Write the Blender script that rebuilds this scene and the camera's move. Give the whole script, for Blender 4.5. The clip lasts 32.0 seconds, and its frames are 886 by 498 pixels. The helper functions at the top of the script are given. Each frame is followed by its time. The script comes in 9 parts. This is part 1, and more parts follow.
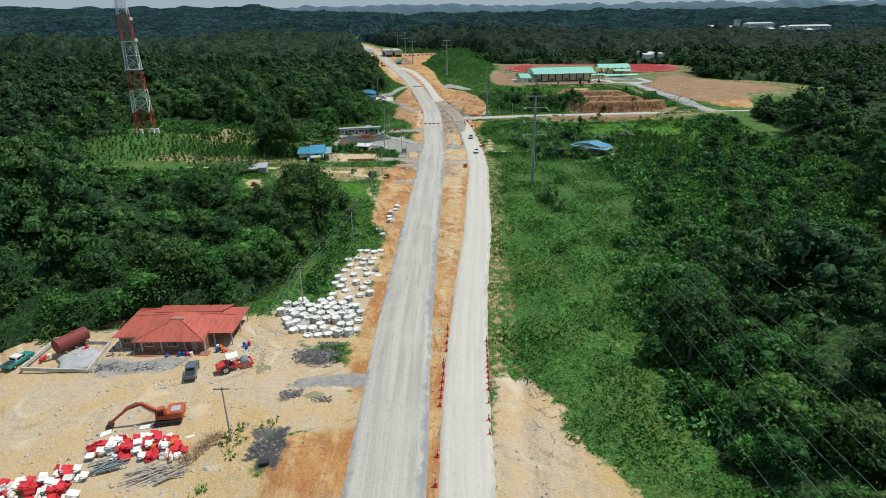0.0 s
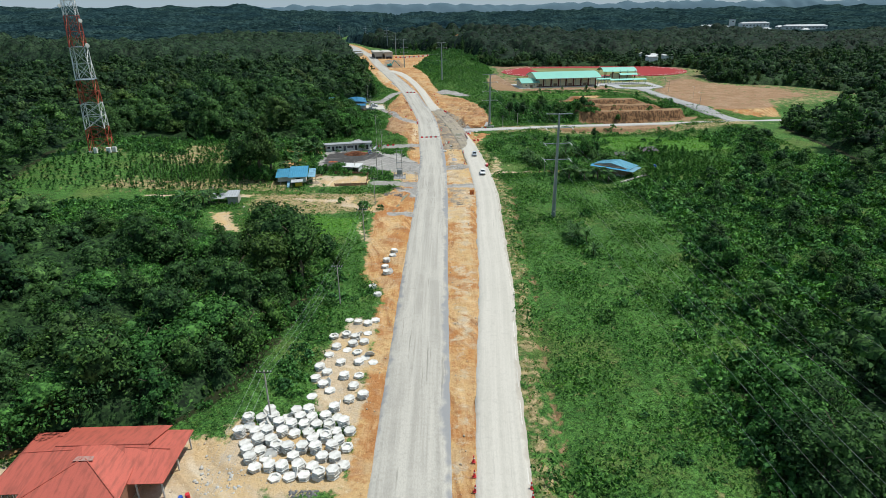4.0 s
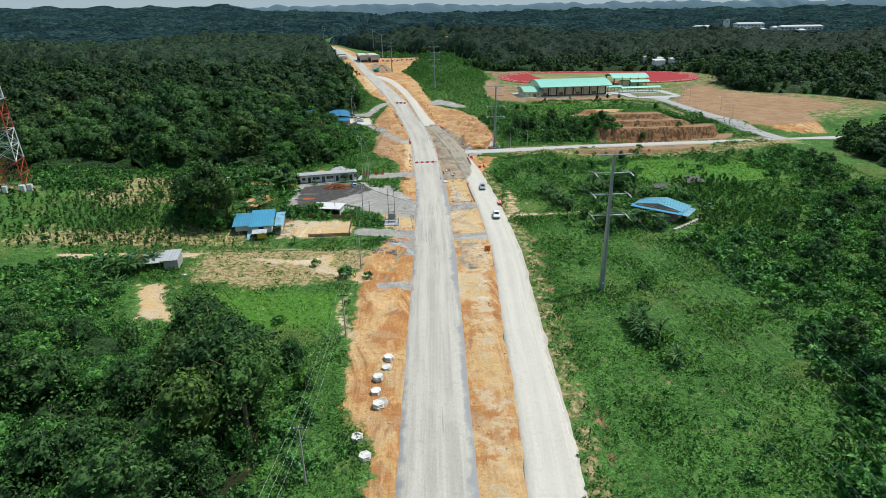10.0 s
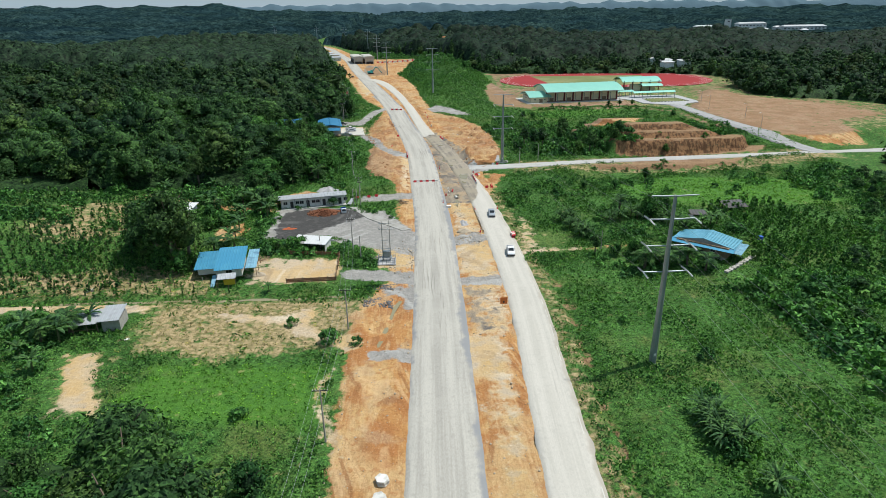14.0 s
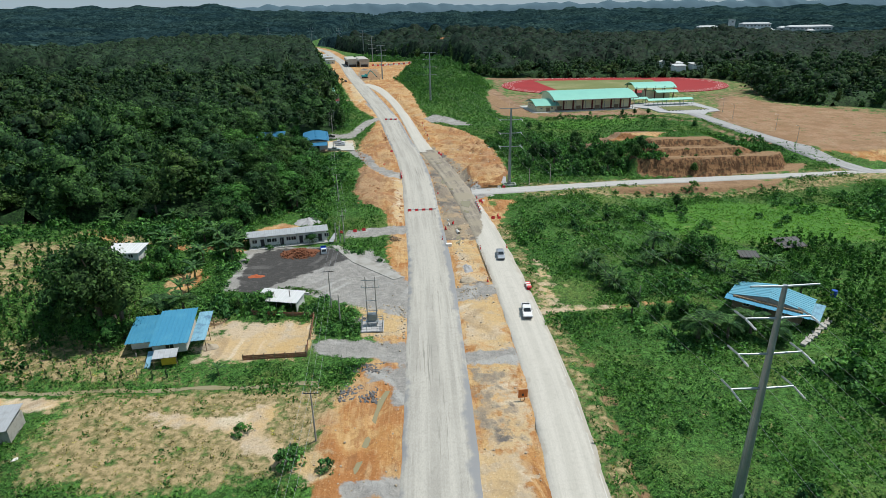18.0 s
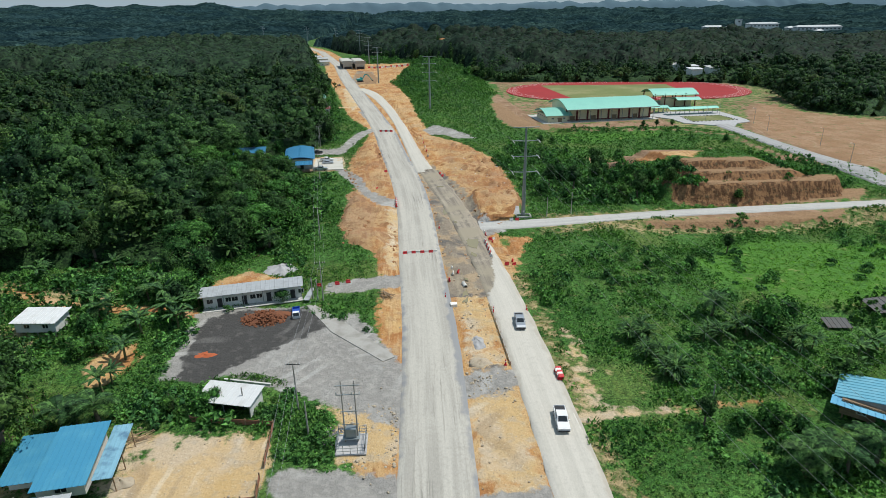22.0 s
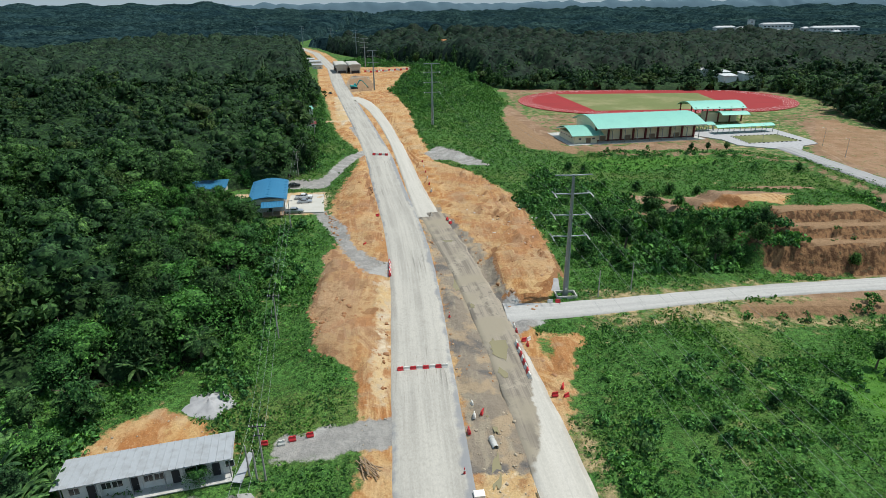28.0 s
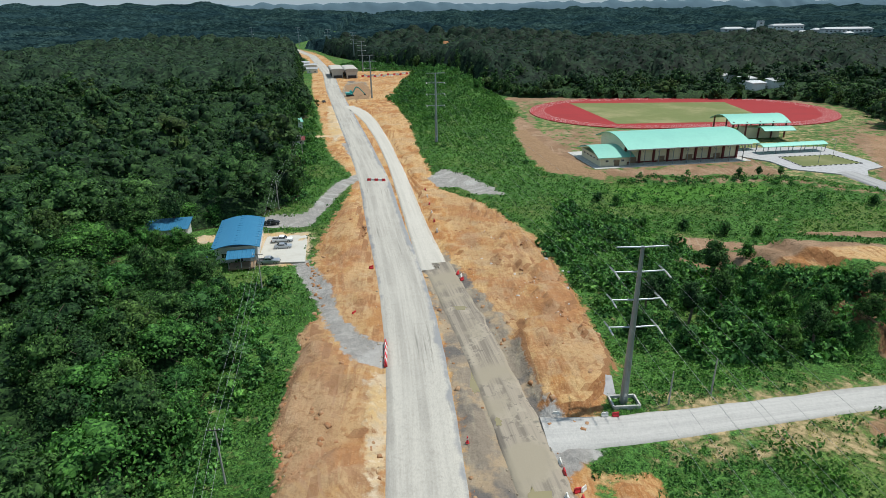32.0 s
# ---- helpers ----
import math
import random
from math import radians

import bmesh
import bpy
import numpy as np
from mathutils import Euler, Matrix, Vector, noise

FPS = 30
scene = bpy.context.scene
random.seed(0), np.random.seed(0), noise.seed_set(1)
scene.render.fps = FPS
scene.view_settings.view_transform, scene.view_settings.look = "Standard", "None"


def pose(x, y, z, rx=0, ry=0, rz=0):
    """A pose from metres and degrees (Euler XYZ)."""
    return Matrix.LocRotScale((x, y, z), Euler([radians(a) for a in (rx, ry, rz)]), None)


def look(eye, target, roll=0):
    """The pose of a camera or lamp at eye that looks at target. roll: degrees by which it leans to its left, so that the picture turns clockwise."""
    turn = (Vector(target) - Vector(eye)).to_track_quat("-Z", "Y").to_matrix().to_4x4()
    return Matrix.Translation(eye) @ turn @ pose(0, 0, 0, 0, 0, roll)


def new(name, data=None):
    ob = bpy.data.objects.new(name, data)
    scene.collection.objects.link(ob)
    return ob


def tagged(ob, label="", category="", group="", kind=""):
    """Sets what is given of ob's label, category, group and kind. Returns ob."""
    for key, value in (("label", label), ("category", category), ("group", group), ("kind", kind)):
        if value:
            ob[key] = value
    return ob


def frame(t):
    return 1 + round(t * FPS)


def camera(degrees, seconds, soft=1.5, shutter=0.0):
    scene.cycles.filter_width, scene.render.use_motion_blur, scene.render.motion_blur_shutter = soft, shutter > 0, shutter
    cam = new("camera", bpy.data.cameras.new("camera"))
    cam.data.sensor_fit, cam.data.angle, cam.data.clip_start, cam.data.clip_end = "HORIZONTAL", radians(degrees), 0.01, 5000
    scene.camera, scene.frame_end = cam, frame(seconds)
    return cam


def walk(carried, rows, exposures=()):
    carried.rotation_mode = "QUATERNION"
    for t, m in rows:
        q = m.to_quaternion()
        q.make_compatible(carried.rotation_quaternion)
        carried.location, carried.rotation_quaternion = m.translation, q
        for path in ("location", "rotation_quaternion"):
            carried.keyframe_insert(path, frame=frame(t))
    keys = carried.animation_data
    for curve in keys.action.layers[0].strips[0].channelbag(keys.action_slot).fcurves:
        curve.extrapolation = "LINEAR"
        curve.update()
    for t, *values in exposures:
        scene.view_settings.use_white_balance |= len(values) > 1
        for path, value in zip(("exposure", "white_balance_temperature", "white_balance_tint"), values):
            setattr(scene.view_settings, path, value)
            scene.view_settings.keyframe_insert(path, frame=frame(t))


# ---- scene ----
cam = camera(74.4, 32.0, soft=0.6)
METRES, EYE, TILT, LEAN, TURN = 264.4, 55.0, 0.0, 0.0, 0.0
ROWS = [
    (0.0, 0.0, 0.0, 0.0, -0.31, -21.91, 0.77),
    (0.5, -0.0021, 0.0165, 0.0001, -0.51, -21.91, 0.77),
    (1.0, -0.0042, 0.0331, 0.0002, -0.66, -21.92, 0.76),
    (1.5, -0.0062, 0.0497, 0.0004, -0.84, -21.93, 0.76),
    (2.0, -0.0082, 0.0663, 0.0008, -0.98, -21.94, 0.77),
    (2.5, -0.0102, 0.0829, 0.0013, -1.1, -21.96, 0.77),
    (3.0, -0.0119, 0.0996, 0.0016, -1.17, -21.96, 0.79),
    (3.5, -0.0137, 0.116, 0.002, -1.24, -21.97, 0.79),
    (5.5, -0.0199, 0.1817, 0.0024, -1.79, -21.95, 0.78),
    (6.0, -0.0211, 0.198, 0.0026, -1.95, -21.95, 0.79),
    (6.5, -0.0222, 0.2139, 0.0028, -2.11, -21.94, 0.77),
    (7.0, -0.0233, 0.2294, 0.0031, -2.27, -21.95, 0.78),
    (7.5, -0.0244, 0.2446, 0.0034, -2.41, -21.95, 0.79),
    (8.0, -0.0256, 0.2594, 0.0037, -2.52, -21.95, 0.81),
    (8.5, -0.0266, 0.2738, 0.0038, -2.56, -21.95, 0.8),
    (9.0, -0.0274, 0.2879, 0.0041, -2.61, -21.96, 0.81),
    (9.5, -0.0283, 0.3018, 0.0042, -2.64, -21.96, 0.81),
    (10.0, -0.0291, 0.3155, 0.0042, -2.67, -21.97, 0.81),
    (10.5, -0.0299, 0.3292, 0.0041, -2.71, -21.96, 0.82),
    (11.0, -0.0307, 0.3428, 0.0039, -2.76, -21.96, 0.82),
    (11.5, -0.0314, 0.3564, 0.0038, -2.81, -21.95, 0.84),
    (12.0, -0.0318, 0.37, 0.0038, -2.85, -21.95, 0.83),
    (12.5, -0.0322, 0.3838, 0.0038, -2.9, -21.97, 0.84),
    (13.0, -0.0323, 0.3976, 0.0037, -2.96, -21.97, 0.83),
    (13.5, -0.0321, 0.4115, 0.0037, -3.02, -21.98, 0.83),
    (14.0, -0.0319, 0.4256, 0.0038, -3.09, -22.01, 0.81),
    (14.5, -0.0313, 0.4397, 0.0039, -3.12, -22.01, 0.81),
    (16.5, -0.0286, 0.4975, 0.005, -3.23, -22.02, 0.85),
    (17.0, -0.0279, 0.5123, 0.0053, -3.25, -22.03, 0.85),
    (17.5, -0.0271, 0.5272, 0.0053, -3.28, -22.02, 0.86),
    (18.0, -0.0265, 0.5423, 0.0055, -3.29, -22.0, 0.85),
    (18.5, -0.0258, 0.5577, 0.0055, -3.31, -22.01, 0.86),
    (19.0, -0.0253, 0.5731, 0.0057, -3.33, -22.02, 0.84),
    (19.5, -0.0249, 0.5889, 0.0061, -3.35, -22.03, 0.82),
    (20.0, -0.0244, 0.6047, 0.0062, -3.36, -22.03, 0.83),
    (20.5, -0.024, 0.6205, 0.0068, -3.37, -22.05, 0.82),
    (21.0, -0.0234, 0.6364, 0.0069, -3.37, -22.06, 0.8),
    (21.5, -0.0232, 0.6522, 0.0072, -3.38, -22.08, 0.8),
    (22.0, -0.0226, 0.6682, 0.007, -3.37, -22.07, 0.8),
    (22.5, -0.0227, 0.6842, 0.007, -3.39, -22.06, 0.77),
    (23.0, -0.0225, 0.7005, 0.007, -3.4, -22.08, 0.76),
    (23.5, -0.022, 0.7168, 0.0068, -3.39, -22.09, 0.77),
    (24.0, -0.0217, 0.733, 0.0066, -3.37, -22.08, 0.77),
    (24.5, -0.0214, 0.7493, 0.0066, -3.37, -22.08, 0.75),
    (25.0, -0.0212, 0.7656, 0.0066, -3.37, -22.09, 0.73),
    (25.5, -0.0209, 0.7807, 0.0066, -3.38, -22.1, 0.75),
    (27.5, -0.0203, 0.8469, 0.0069, -3.37, -22.12, 0.7),
    (28.0, -0.0203, 0.8637, 0.0069, -3.38, -22.12, 0.7),
    (28.5, -0.0202, 0.8805, 0.0071, -3.37, -22.12, 0.7),
    (29.0, -0.0202, 0.8974, 0.0072, -3.36, -22.12, 0.7),
    (29.5, -0.0203, 0.9142, 0.0077, -3.38, -22.12, 0.68),
    (30.0, -0.0205, 0.9311, 0.0083, -3.39, -22.14, 0.66),
    (30.5, -0.0207, 0.948, 0.0088, -3.4, -22.12, 0.67),
    (31.0, -0.021, 0.9647, 0.0093, -3.42, -22.12, 0.64),
    (31.5, -0.0209, 0.9814, 0.0095, -3.4, -22.11, 0.66),
    (32.0, -0.021, 0.9982, 0.0097, -3.41, -22.1, 0.67),
]
walk(cam, [(t, pose(0, 0, EYE, TILT, LEAN, TURN) @ pose(METRES * x, METRES * y, METRES * z, 90 + pitch, roll, yaw)) for t, x, y, z, yaw, pitch, roll in ROWS],
     exposures=[(0.0, -0.12), (3.0, -0.06), (6.0, 0.05), (12.0, 0.05), (15.0, 0.0), (18.0, -0.08), (21.0, -0.12), (24.0, -0.1), (28.0, -0.04), (32.0, -0.04)])

# ---- world and sun ----
SUN_EL, SUN_AZ = radians(66), radians(72)   # azimuth clockwise from +y
world = bpy.data.worlds.new("sky")
scene.world = world
world.use_nodes = True
wn = world.node_tree.nodes
sky = wn.new("ShaderNodeTexSky")
sky.sky_type, sky.sun_disc = "NISHITA", False
sky.sun_elevation, sky.sun_rotation = SUN_EL, SUN_AZ
sky.air_density, sky.dust_density, sky.ozone_density = 1.0, 0.4, 1.3
veil = wn.new("ShaderNodeMix")          # thin bright cloud over the blue
veil.data_type = "RGBA"
veil.inputs[0].default_value = 0.58
veil.inputs[7].default_value = (5.9, 8.8, 11.6, 1)
world.node_tree.links.new(sky.outputs[0], veil.inputs[6])
world.node_tree.links.new(veil.outputs[2], wn["Background"].inputs[0])
wn["Background"].inputs[1].default_value = 0.061
lamp = bpy.data.lights.new("sun", "SUN")
lamp.energy, lamp.angle, lamp.color = 4.2, radians(1.1), (1.0, 0.978, 0.93)
sun = new("sun", lamp)
sun_way = Vector((math.cos(SUN_EL) * math.sin(SUN_AZ), math.cos(SUN_EL) * math.cos(SUN_AZ), math.sin(SUN_EL)))
sun.matrix_world = look(sun_way * 300, (0, 0, 0))


# ---- materials ----
class Mat:
    """A small helper to write node materials."""

    def __init__(self, name, rough=0.8, metal=0.0, spec=0.3):
        self.m = bpy.data.materials.new(name)
        self.m.use_nodes = True
        self.n, self.l = self.m.node_tree.nodes, self.m.node_tree.links
        self.b = self.n["Principled BSDF"]
        self.b.inputs["Roughness"].default_value = rough
        self.b.inputs["Metallic"].default_value = metal
        self.b.inputs["Specular IOR Level"].default_value = spec

    def put(self, socket, v):
        if isinstance(v, bpy.types.NodeSocket):
            self.l.new(v, socket)
        elif isinstance(v, (tuple, list)) and len(v) == 3 and socket.type == "RGBA":
            socket.default_value = (*v, 1)
        else:
            socket.default_value = v

    def coord(self, kind="Object"):
        return self.n.new("ShaderNodeTexCoord").outputs[kind]

    def place(self):
        return self.n.new("ShaderNodeNewGeometry").outputs["Position"]

    def island(self):
        return self.n.new("ShaderNodeNewGeometry").outputs["Random Per Island"]

    def each(self):
        return self.n.new("ShaderNodeObjectInfo").outputs["Random"]

    def noise(self, scale, detail=4, vec=None, stretch=None, rough=0.55):
        t = self.n.new("ShaderNodeTexNoise")
        t.inputs["Scale"].default_value, t.inputs["Detail"].default_value, t.inputs["Roughness"].default_value = scale, detail, rough
        vec = vec or self.place()
        if stretch:
            k = self.n.new("ShaderNodeMapping")
            k.inputs["Scale"].default_value = stretch
            self.l.new(vec, k.inputs[0])
            vec = k.outputs[0]
        self.l.new(vec, t.inputs["Vector"])
        return t.outputs["Fac"]

    def ramp(self, fac, lo, hi):
        r = self.n.new("ShaderNodeMapRange")
        r.interpolation_type = "SMOOTHSTEP"
        self.put(r.inputs["Value"], fac)
        r.inputs["From Min"].default_value, r.inputs["From Max"].default_value = lo, hi
        return r.outputs[0]

    def mix(self, fac, a, b, kind="MIX"):
        x = self.n.new("ShaderNodeMix")
        x.data_type, x.blend_type = "RGBA", kind
        self.put(x.inputs[0], fac), self.put(x.inputs[6], a), self.put(x.inputs[7], b)
        return x.outputs[2]

    def math(self, op, a, b=0.0):
        x = self.n.new("ShaderNodeMath")
        x.operation = op
        self.put(x.inputs[0], a), self.put(x.inputs[1], b)
        return x.outputs[0]

    def attr(self, name):
        a = self.n.new("ShaderNodeAttribute")
        a.attribute_name = name
        return a.outputs["Fac"]

    def bump(self, height, strength=0.5, dist=0.1):
        u = self.n.new("ShaderNodeBump")
        u.inputs["Strength"].default_value, u.inputs["Distance"].default_value = strength, dist
        self.l.new(height, u.inputs["Height"])
        self.l.new(u.outputs[0], self.b.inputs["Normal"])

    def done(self, colour, rough=None):
        self.put(self.b.inputs["Base Color"], colour)
        if rough is not None:
            self.put(self.b.inputs["Roughness"], rough)
        return self.m


def worn(name, colour, rough=0.7, metal=0.0, spec=0.3, stain=None, scale=1.2, amount=0.5, streak=None, bump=0.0):
    """Paint, concrete, timber and the like: a base colour with blotches, fine grain and a stain."""
    k = Mat(name, rough, metal, spec)
    c = k.coord()
    stain = stain or tuple(v * 0.55 for v in colour)
    big = k.ramp(k.noise(scale, 5, c, streak), 0.42, 0.75)
    fine = k.noise(scale * 9, 3, c)
    col = k.mix(k.math("MULTIPLY", big, amount), colour, stain)
    col = k.mix(k.math("MULTIPLY", k.ramp(fine, 0.35, 0.8), amount * 0.4), col, tuple(v * 0.7 for v in colour))
    hue = k.mix(k.each(), (0.88, 0.88, 0.88), (1.08, 1.08, 1.08))
    col = k.mix(1.0, col, hue, "MULTIPLY")
    if bump:
        k.bump(fine, bump, 0.03)
    return k.done(col)


def leaf(name, dark, light, tip, clump=0.09, fleck=2.3, depth=1.0):
    """Leaves: each spray its own tone, each plant its own hue, with small flecks of light and dark leaves."""
    k = Mat(name, 0.7, 0, 0.12)
    p = k.place()
    own = k.math("FRACT", k.math("ADD", k.attr("plant"), k.each()))
    own2 = k.math("FRACT", k.math("MULTIPLY", own, 7.31))
    col = k.mix(k.island(), dark, light)
    col = k.mix(k.math("MULTIPLY", k.ramp(k.noise(clump, 2, p), 0.4, 0.6), 0.7), col, tip)
    col = k.mix(1.0, col, k.mix(own, (0.6, 0.66, 0.74), (1.3, 1.24, 1.0)), "MULTIPLY")
    col = k.mix(k.math("MULTIPLY", k.ramp(own2, 0.84, 0.97), 0.4), col, tuple(0.5 * v + w for v, w in zip(light, (0.05, 0.05, 0.005))))
    cell = k.n.new("ShaderNodeTexVoronoi")
    cell.inputs["Scale"].default_value = fleck
    k.l.new(p, cell.inputs["Vector"])
    tone = k.n.new("ShaderNodeSeparateColor")
    k.l.new(cell.outputs["Color"], tone.inputs[0])
    col = k.mix(depth, col, k.mix(tone.outputs[0], (0.3, 0.36, 0.4), (1.75, 1.65, 1.55)), "MULTIPLY")
    col = k.mix(1.0, col, k.mix(k.ramp(k.noise(fleck * 0.3, 3, p), 0.38, 0.62), (0.62, 0.66, 0.7), (1.3, 1.27, 1.2)), "MULTIPLY")
    k.bump(tone.outputs[1], 0.6, 0.25)
    k.done(col)
    t = k.n.new("ShaderNodeBsdfTranslucent")
    k.put(t.inputs[0], k.mix(1.0, col, (0.75, 0.95, 0.4), "MULTIPLY"))
    s = k.n.new("ShaderNodeMixShader")
    s.inputs[0].default_value = 0.25
    k.l.new(k.b.outputs[0], s.inputs[1]), k.l.new(t.outputs[0], s.inputs[2])
    k.l.new(s.outputs[0], k.n["Material Output"].inputs[0])
    return k.m


M_LEAF = leaf("tree_leaves", (0.016, 0.05, 0.021), (0.08, 0.175, 0.06), (0.048, 0.114, 0.035), 0.04)
M_LEAF2 = leaf("broad_leaves", (0.034, 0.115, 0.034), (0.095, 0.23, 0.06), (0.05, 0.155, 0.04), 0.04)
M_BUSH = leaf("shrub_leaves", (0.03, 0.108, 0.036), (0.13, 0.32, 0.097), (0.08, 0.21, 0.056), 0.1, 2.6)
M_WEED = leaf("weed_leaves", (0.033, 0.111, 0.03), (0.127, 0.3, 0.076), (0.096, 0.226, 0.052), 0.05, 3.2, 0.55)
M_FRESH = leaf("fresh_grass_blades", (0.08, 0.22, 0.03), (0.22, 0.47, 0.09), (0.17, 0.36, 0.05), 0.05, 3.2, 0.5)
M_DRY = leaf("dry_weeds", (0.2, 0.2, 0.07), (0.4, 0.36, 0.15), (0.28, 0.29, 0.09), 0.1)
M_PALM = leaf("palm_leaves", (0.034, 0.092, 0.034), (0.098, 0.205, 0.078), (0.06, 0.135, 0.048), 0.2, 3.0)


def far_leaf(name, dark, light, spot, crown=0.11, relief=7.0):
    """Forest too far away for single leaves: crowns of uneven tone, dark where gaps are shaded."""
    k = Mat(name, 1.0, 0, 0.0)
    p = k.place()
    col = k.mix(k.ramp(k.noise(crown * 1.4, 4, p), 0.4, 0.64), dark, light)
    col = k.mix(k.ramp(k.noise(0.004, 4, p), 0.42, 0.62), col, spot)
    cell = k.n.new("ShaderNodeTexVoronoi")
    cell.inputs["Scale"].default_value = crown
    k.l.new(p, cell.inputs["Vector"])
    tone = k.n.new("ShaderNodeSeparateColor")
    k.l.new(cell.outputs["Color"], tone.inputs[0])
    col = k.mix(1.0, col, k.mix(tone.outputs[0], (0.5, 0.55, 0.6), (1.5, 1.45, 1.4)), "MULTIPLY")
    col = k.mix(1.0, col, k.mix(k.ramp(k.noise(0.012, 5, p, None, 0.7), 0.4, 0.62), (0.6, 0.65, 0.7), (1.35, 1.3, 1.25)), "MULTIPLY")
    k.bump(k.noise(0.09, 4, p), 1.0, relief)
    return k.done(col)


# Far hills: gap shade and blue distance haze put into the base colours.
M_FAR = far_leaf("far_canopy_haze", (0.009, 0.022, 0.022), (0.03, 0.058, 0.054), (0.016, 0.036, 0.04))
# Horizon range: distance haze put into a pale blue-grey base colour.
range_mat = Mat("distant_range_haze", 1.0, 0, 0.0)
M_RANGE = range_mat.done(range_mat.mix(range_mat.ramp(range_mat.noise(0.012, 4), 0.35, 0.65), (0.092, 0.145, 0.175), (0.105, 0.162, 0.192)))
# Darker leaf copies for farther woods, the second bluer: distance haze put into colour.
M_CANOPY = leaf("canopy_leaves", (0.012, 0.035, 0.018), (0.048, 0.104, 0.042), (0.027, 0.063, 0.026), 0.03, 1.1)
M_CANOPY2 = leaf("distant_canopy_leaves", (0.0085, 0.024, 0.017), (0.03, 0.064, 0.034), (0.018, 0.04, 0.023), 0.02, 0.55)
# Inner crown mass and undergrowth: shade between the leaves put into the colour.
M_INNER_SHADE = leaf("inner_crown_shade", (0.016, 0.04, 0.016), (0.034, 0.08, 0.028), (0.024, 0.06, 0.022), 0.1, 2.6)
M_BARK = worn("bark", (0.16, 0.125, 0.09), 0.9, stain=(0.06, 0.05, 0.04), scale=2, bump=0.5)


def ground_material():
    k = Mat("ground_soil_and_grass", 0.92, 0, 0.15)
    p = k.place()
    n1, n2, n3 = k.noise(0.12, 6, p), k.noise(0.9, 6, p), k.noise(6.0, 4, p)
    grass = k.mix(k.ramp(n1, 0.35, 0.7), (0.032, 0.1, 0.022), (0.072, 0.18, 0.042))
    grass = k.mix(k.ramp(n2, 0.4, 0.75), grass, (0.03, 0.06, 0.012))
    blades, clumps = k.noise(11.0, 3, p, None, 0.7), k.noise(2.2, 5, p, None, 0.7)
    grass = k.mix(k.ramp(clumps, 0.5, 0.66), grass, (0.012, 0.034, 0.008))
    grass = k.mix(k.math("MULTIPLY", k.ramp(blades, 0.5, 0.66), 0.75), grass, (0.12, 0.25, 0.045))
    grass = k.mix(k.math("MULTIPLY", k.ramp(k.noise(0.045, 4, p), 0.5, 0.64), 0.4), grass, (0.13, 0.15, 0.045))
    cell = k.n.new("ShaderNodeTexVoronoi")
    cell.inputs["Scale"].default_value = 3.4
    k.l.new(p, cell.inputs["Vector"])
    leafy_tone = k.n.new("ShaderNodeSeparateColor")
    k.l.new(cell.outputs["Color"], leafy_tone.inputs[0])
    grass = k.mix(1.0, grass, k.mix(leafy_tone.outputs[0], (0.55, 0.6, 0.6), (1.6, 1.55, 1.45)), "MULTIPLY")

    n0 = k.noise(0.33, 4, p)
    blend = k.math("ADD", k.math("MULTIPLY", n0, 1.15), k.math("ADD", k.math("MULTIPLY", n2, 0.6), k.math("MULTIPLY", n3, 0.25)))

    def zone(name, soft=0.12, n=1.0):
        f = k.math("ADD", k.attr(name), k.math("MULTIPLY", k.math("SUBTRACT", blend, 1.0), n))
        return k.ramp(f, 0.5 - soft, 0.5 + soft)

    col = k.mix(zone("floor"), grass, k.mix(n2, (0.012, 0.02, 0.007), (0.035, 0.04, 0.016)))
    col = k.mix(zone("bright", 0.35, 1.4), col, k.mix(n2, (0.05, 0.16, 0.018), (0.095, 0.22, 0.035)))
    col = k.mix(zone("dry", 0.3, 1.6), col, k.mix(k.ramp(n2, 0.35, 0.65), (0.21, 0.178, 0.08), (0.44, 0.335, 0.18)))
    ruts = k.noise(0.5, 5, p, (1.5, 0.3, 1))
    patch = k.noise(0.055, 3, p)
    bend = k.noise(0.028, 1, p)
    loops = k.math("SINE", k.math("MULTIPLY", bend, 85.0))
    worn_in = k.ramp(k.noise(0.07, 4, p), 0.5, 0.6)
    lanes = k.noise(0.2, 5, p, (1.0, 0.35, 1), 0.65)
    clod = k.noise(2.6, 5, p, None, 0.75)
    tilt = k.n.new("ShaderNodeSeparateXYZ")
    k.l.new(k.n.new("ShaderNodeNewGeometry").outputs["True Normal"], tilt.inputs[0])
    orange = k.mix(k.ramp(lanes, 0.42, 0.58), (0.44, 0.24, 0.1), (0.53, 0.375, 0.195))
    orange = k.mix(k.math("MULTIPLY", k.ramp(n1, 0.47, 0.56), 0.85), orange, (0.37, 0.17, 0.07))
    orange = k.mix(k.math("MULTIPLY", k.ramp(patch, 0.5, 0.58), 0.75), orange, (0.54, 0.4, 0.23))
    orange = k.mix(k.math("MULTIPLY", k.ramp(n2, 0.5, 0.64), 0.6), orange, (0.36, 0.165, 0.07))
    orange = k.mix(k.math("MULTIPLY", k.ramp(ruts, 0.54, 0.66), 0.5), orange, (0.58, 0.43, 0.26))
    orange = k.mix(k.math("MULTIPLY", k.ramp(k.noise(0.16, 4, p), 0.53, 0.63), 0.4), orange, (0.43, 0.36, 0.27))
    treads = k.ramp(k.noise(1.2, 4, p, (1.7, 0.16, 1)), 0.53, 0.6)
    orange = k.mix(k.math("MULTIPLY", k.math("MULTIPLY", treads, k.ramp(k.noise(0.08, 3, p), 0.5, 0.62)), 0.28), orange, (0.3, 0.15, 0.07))
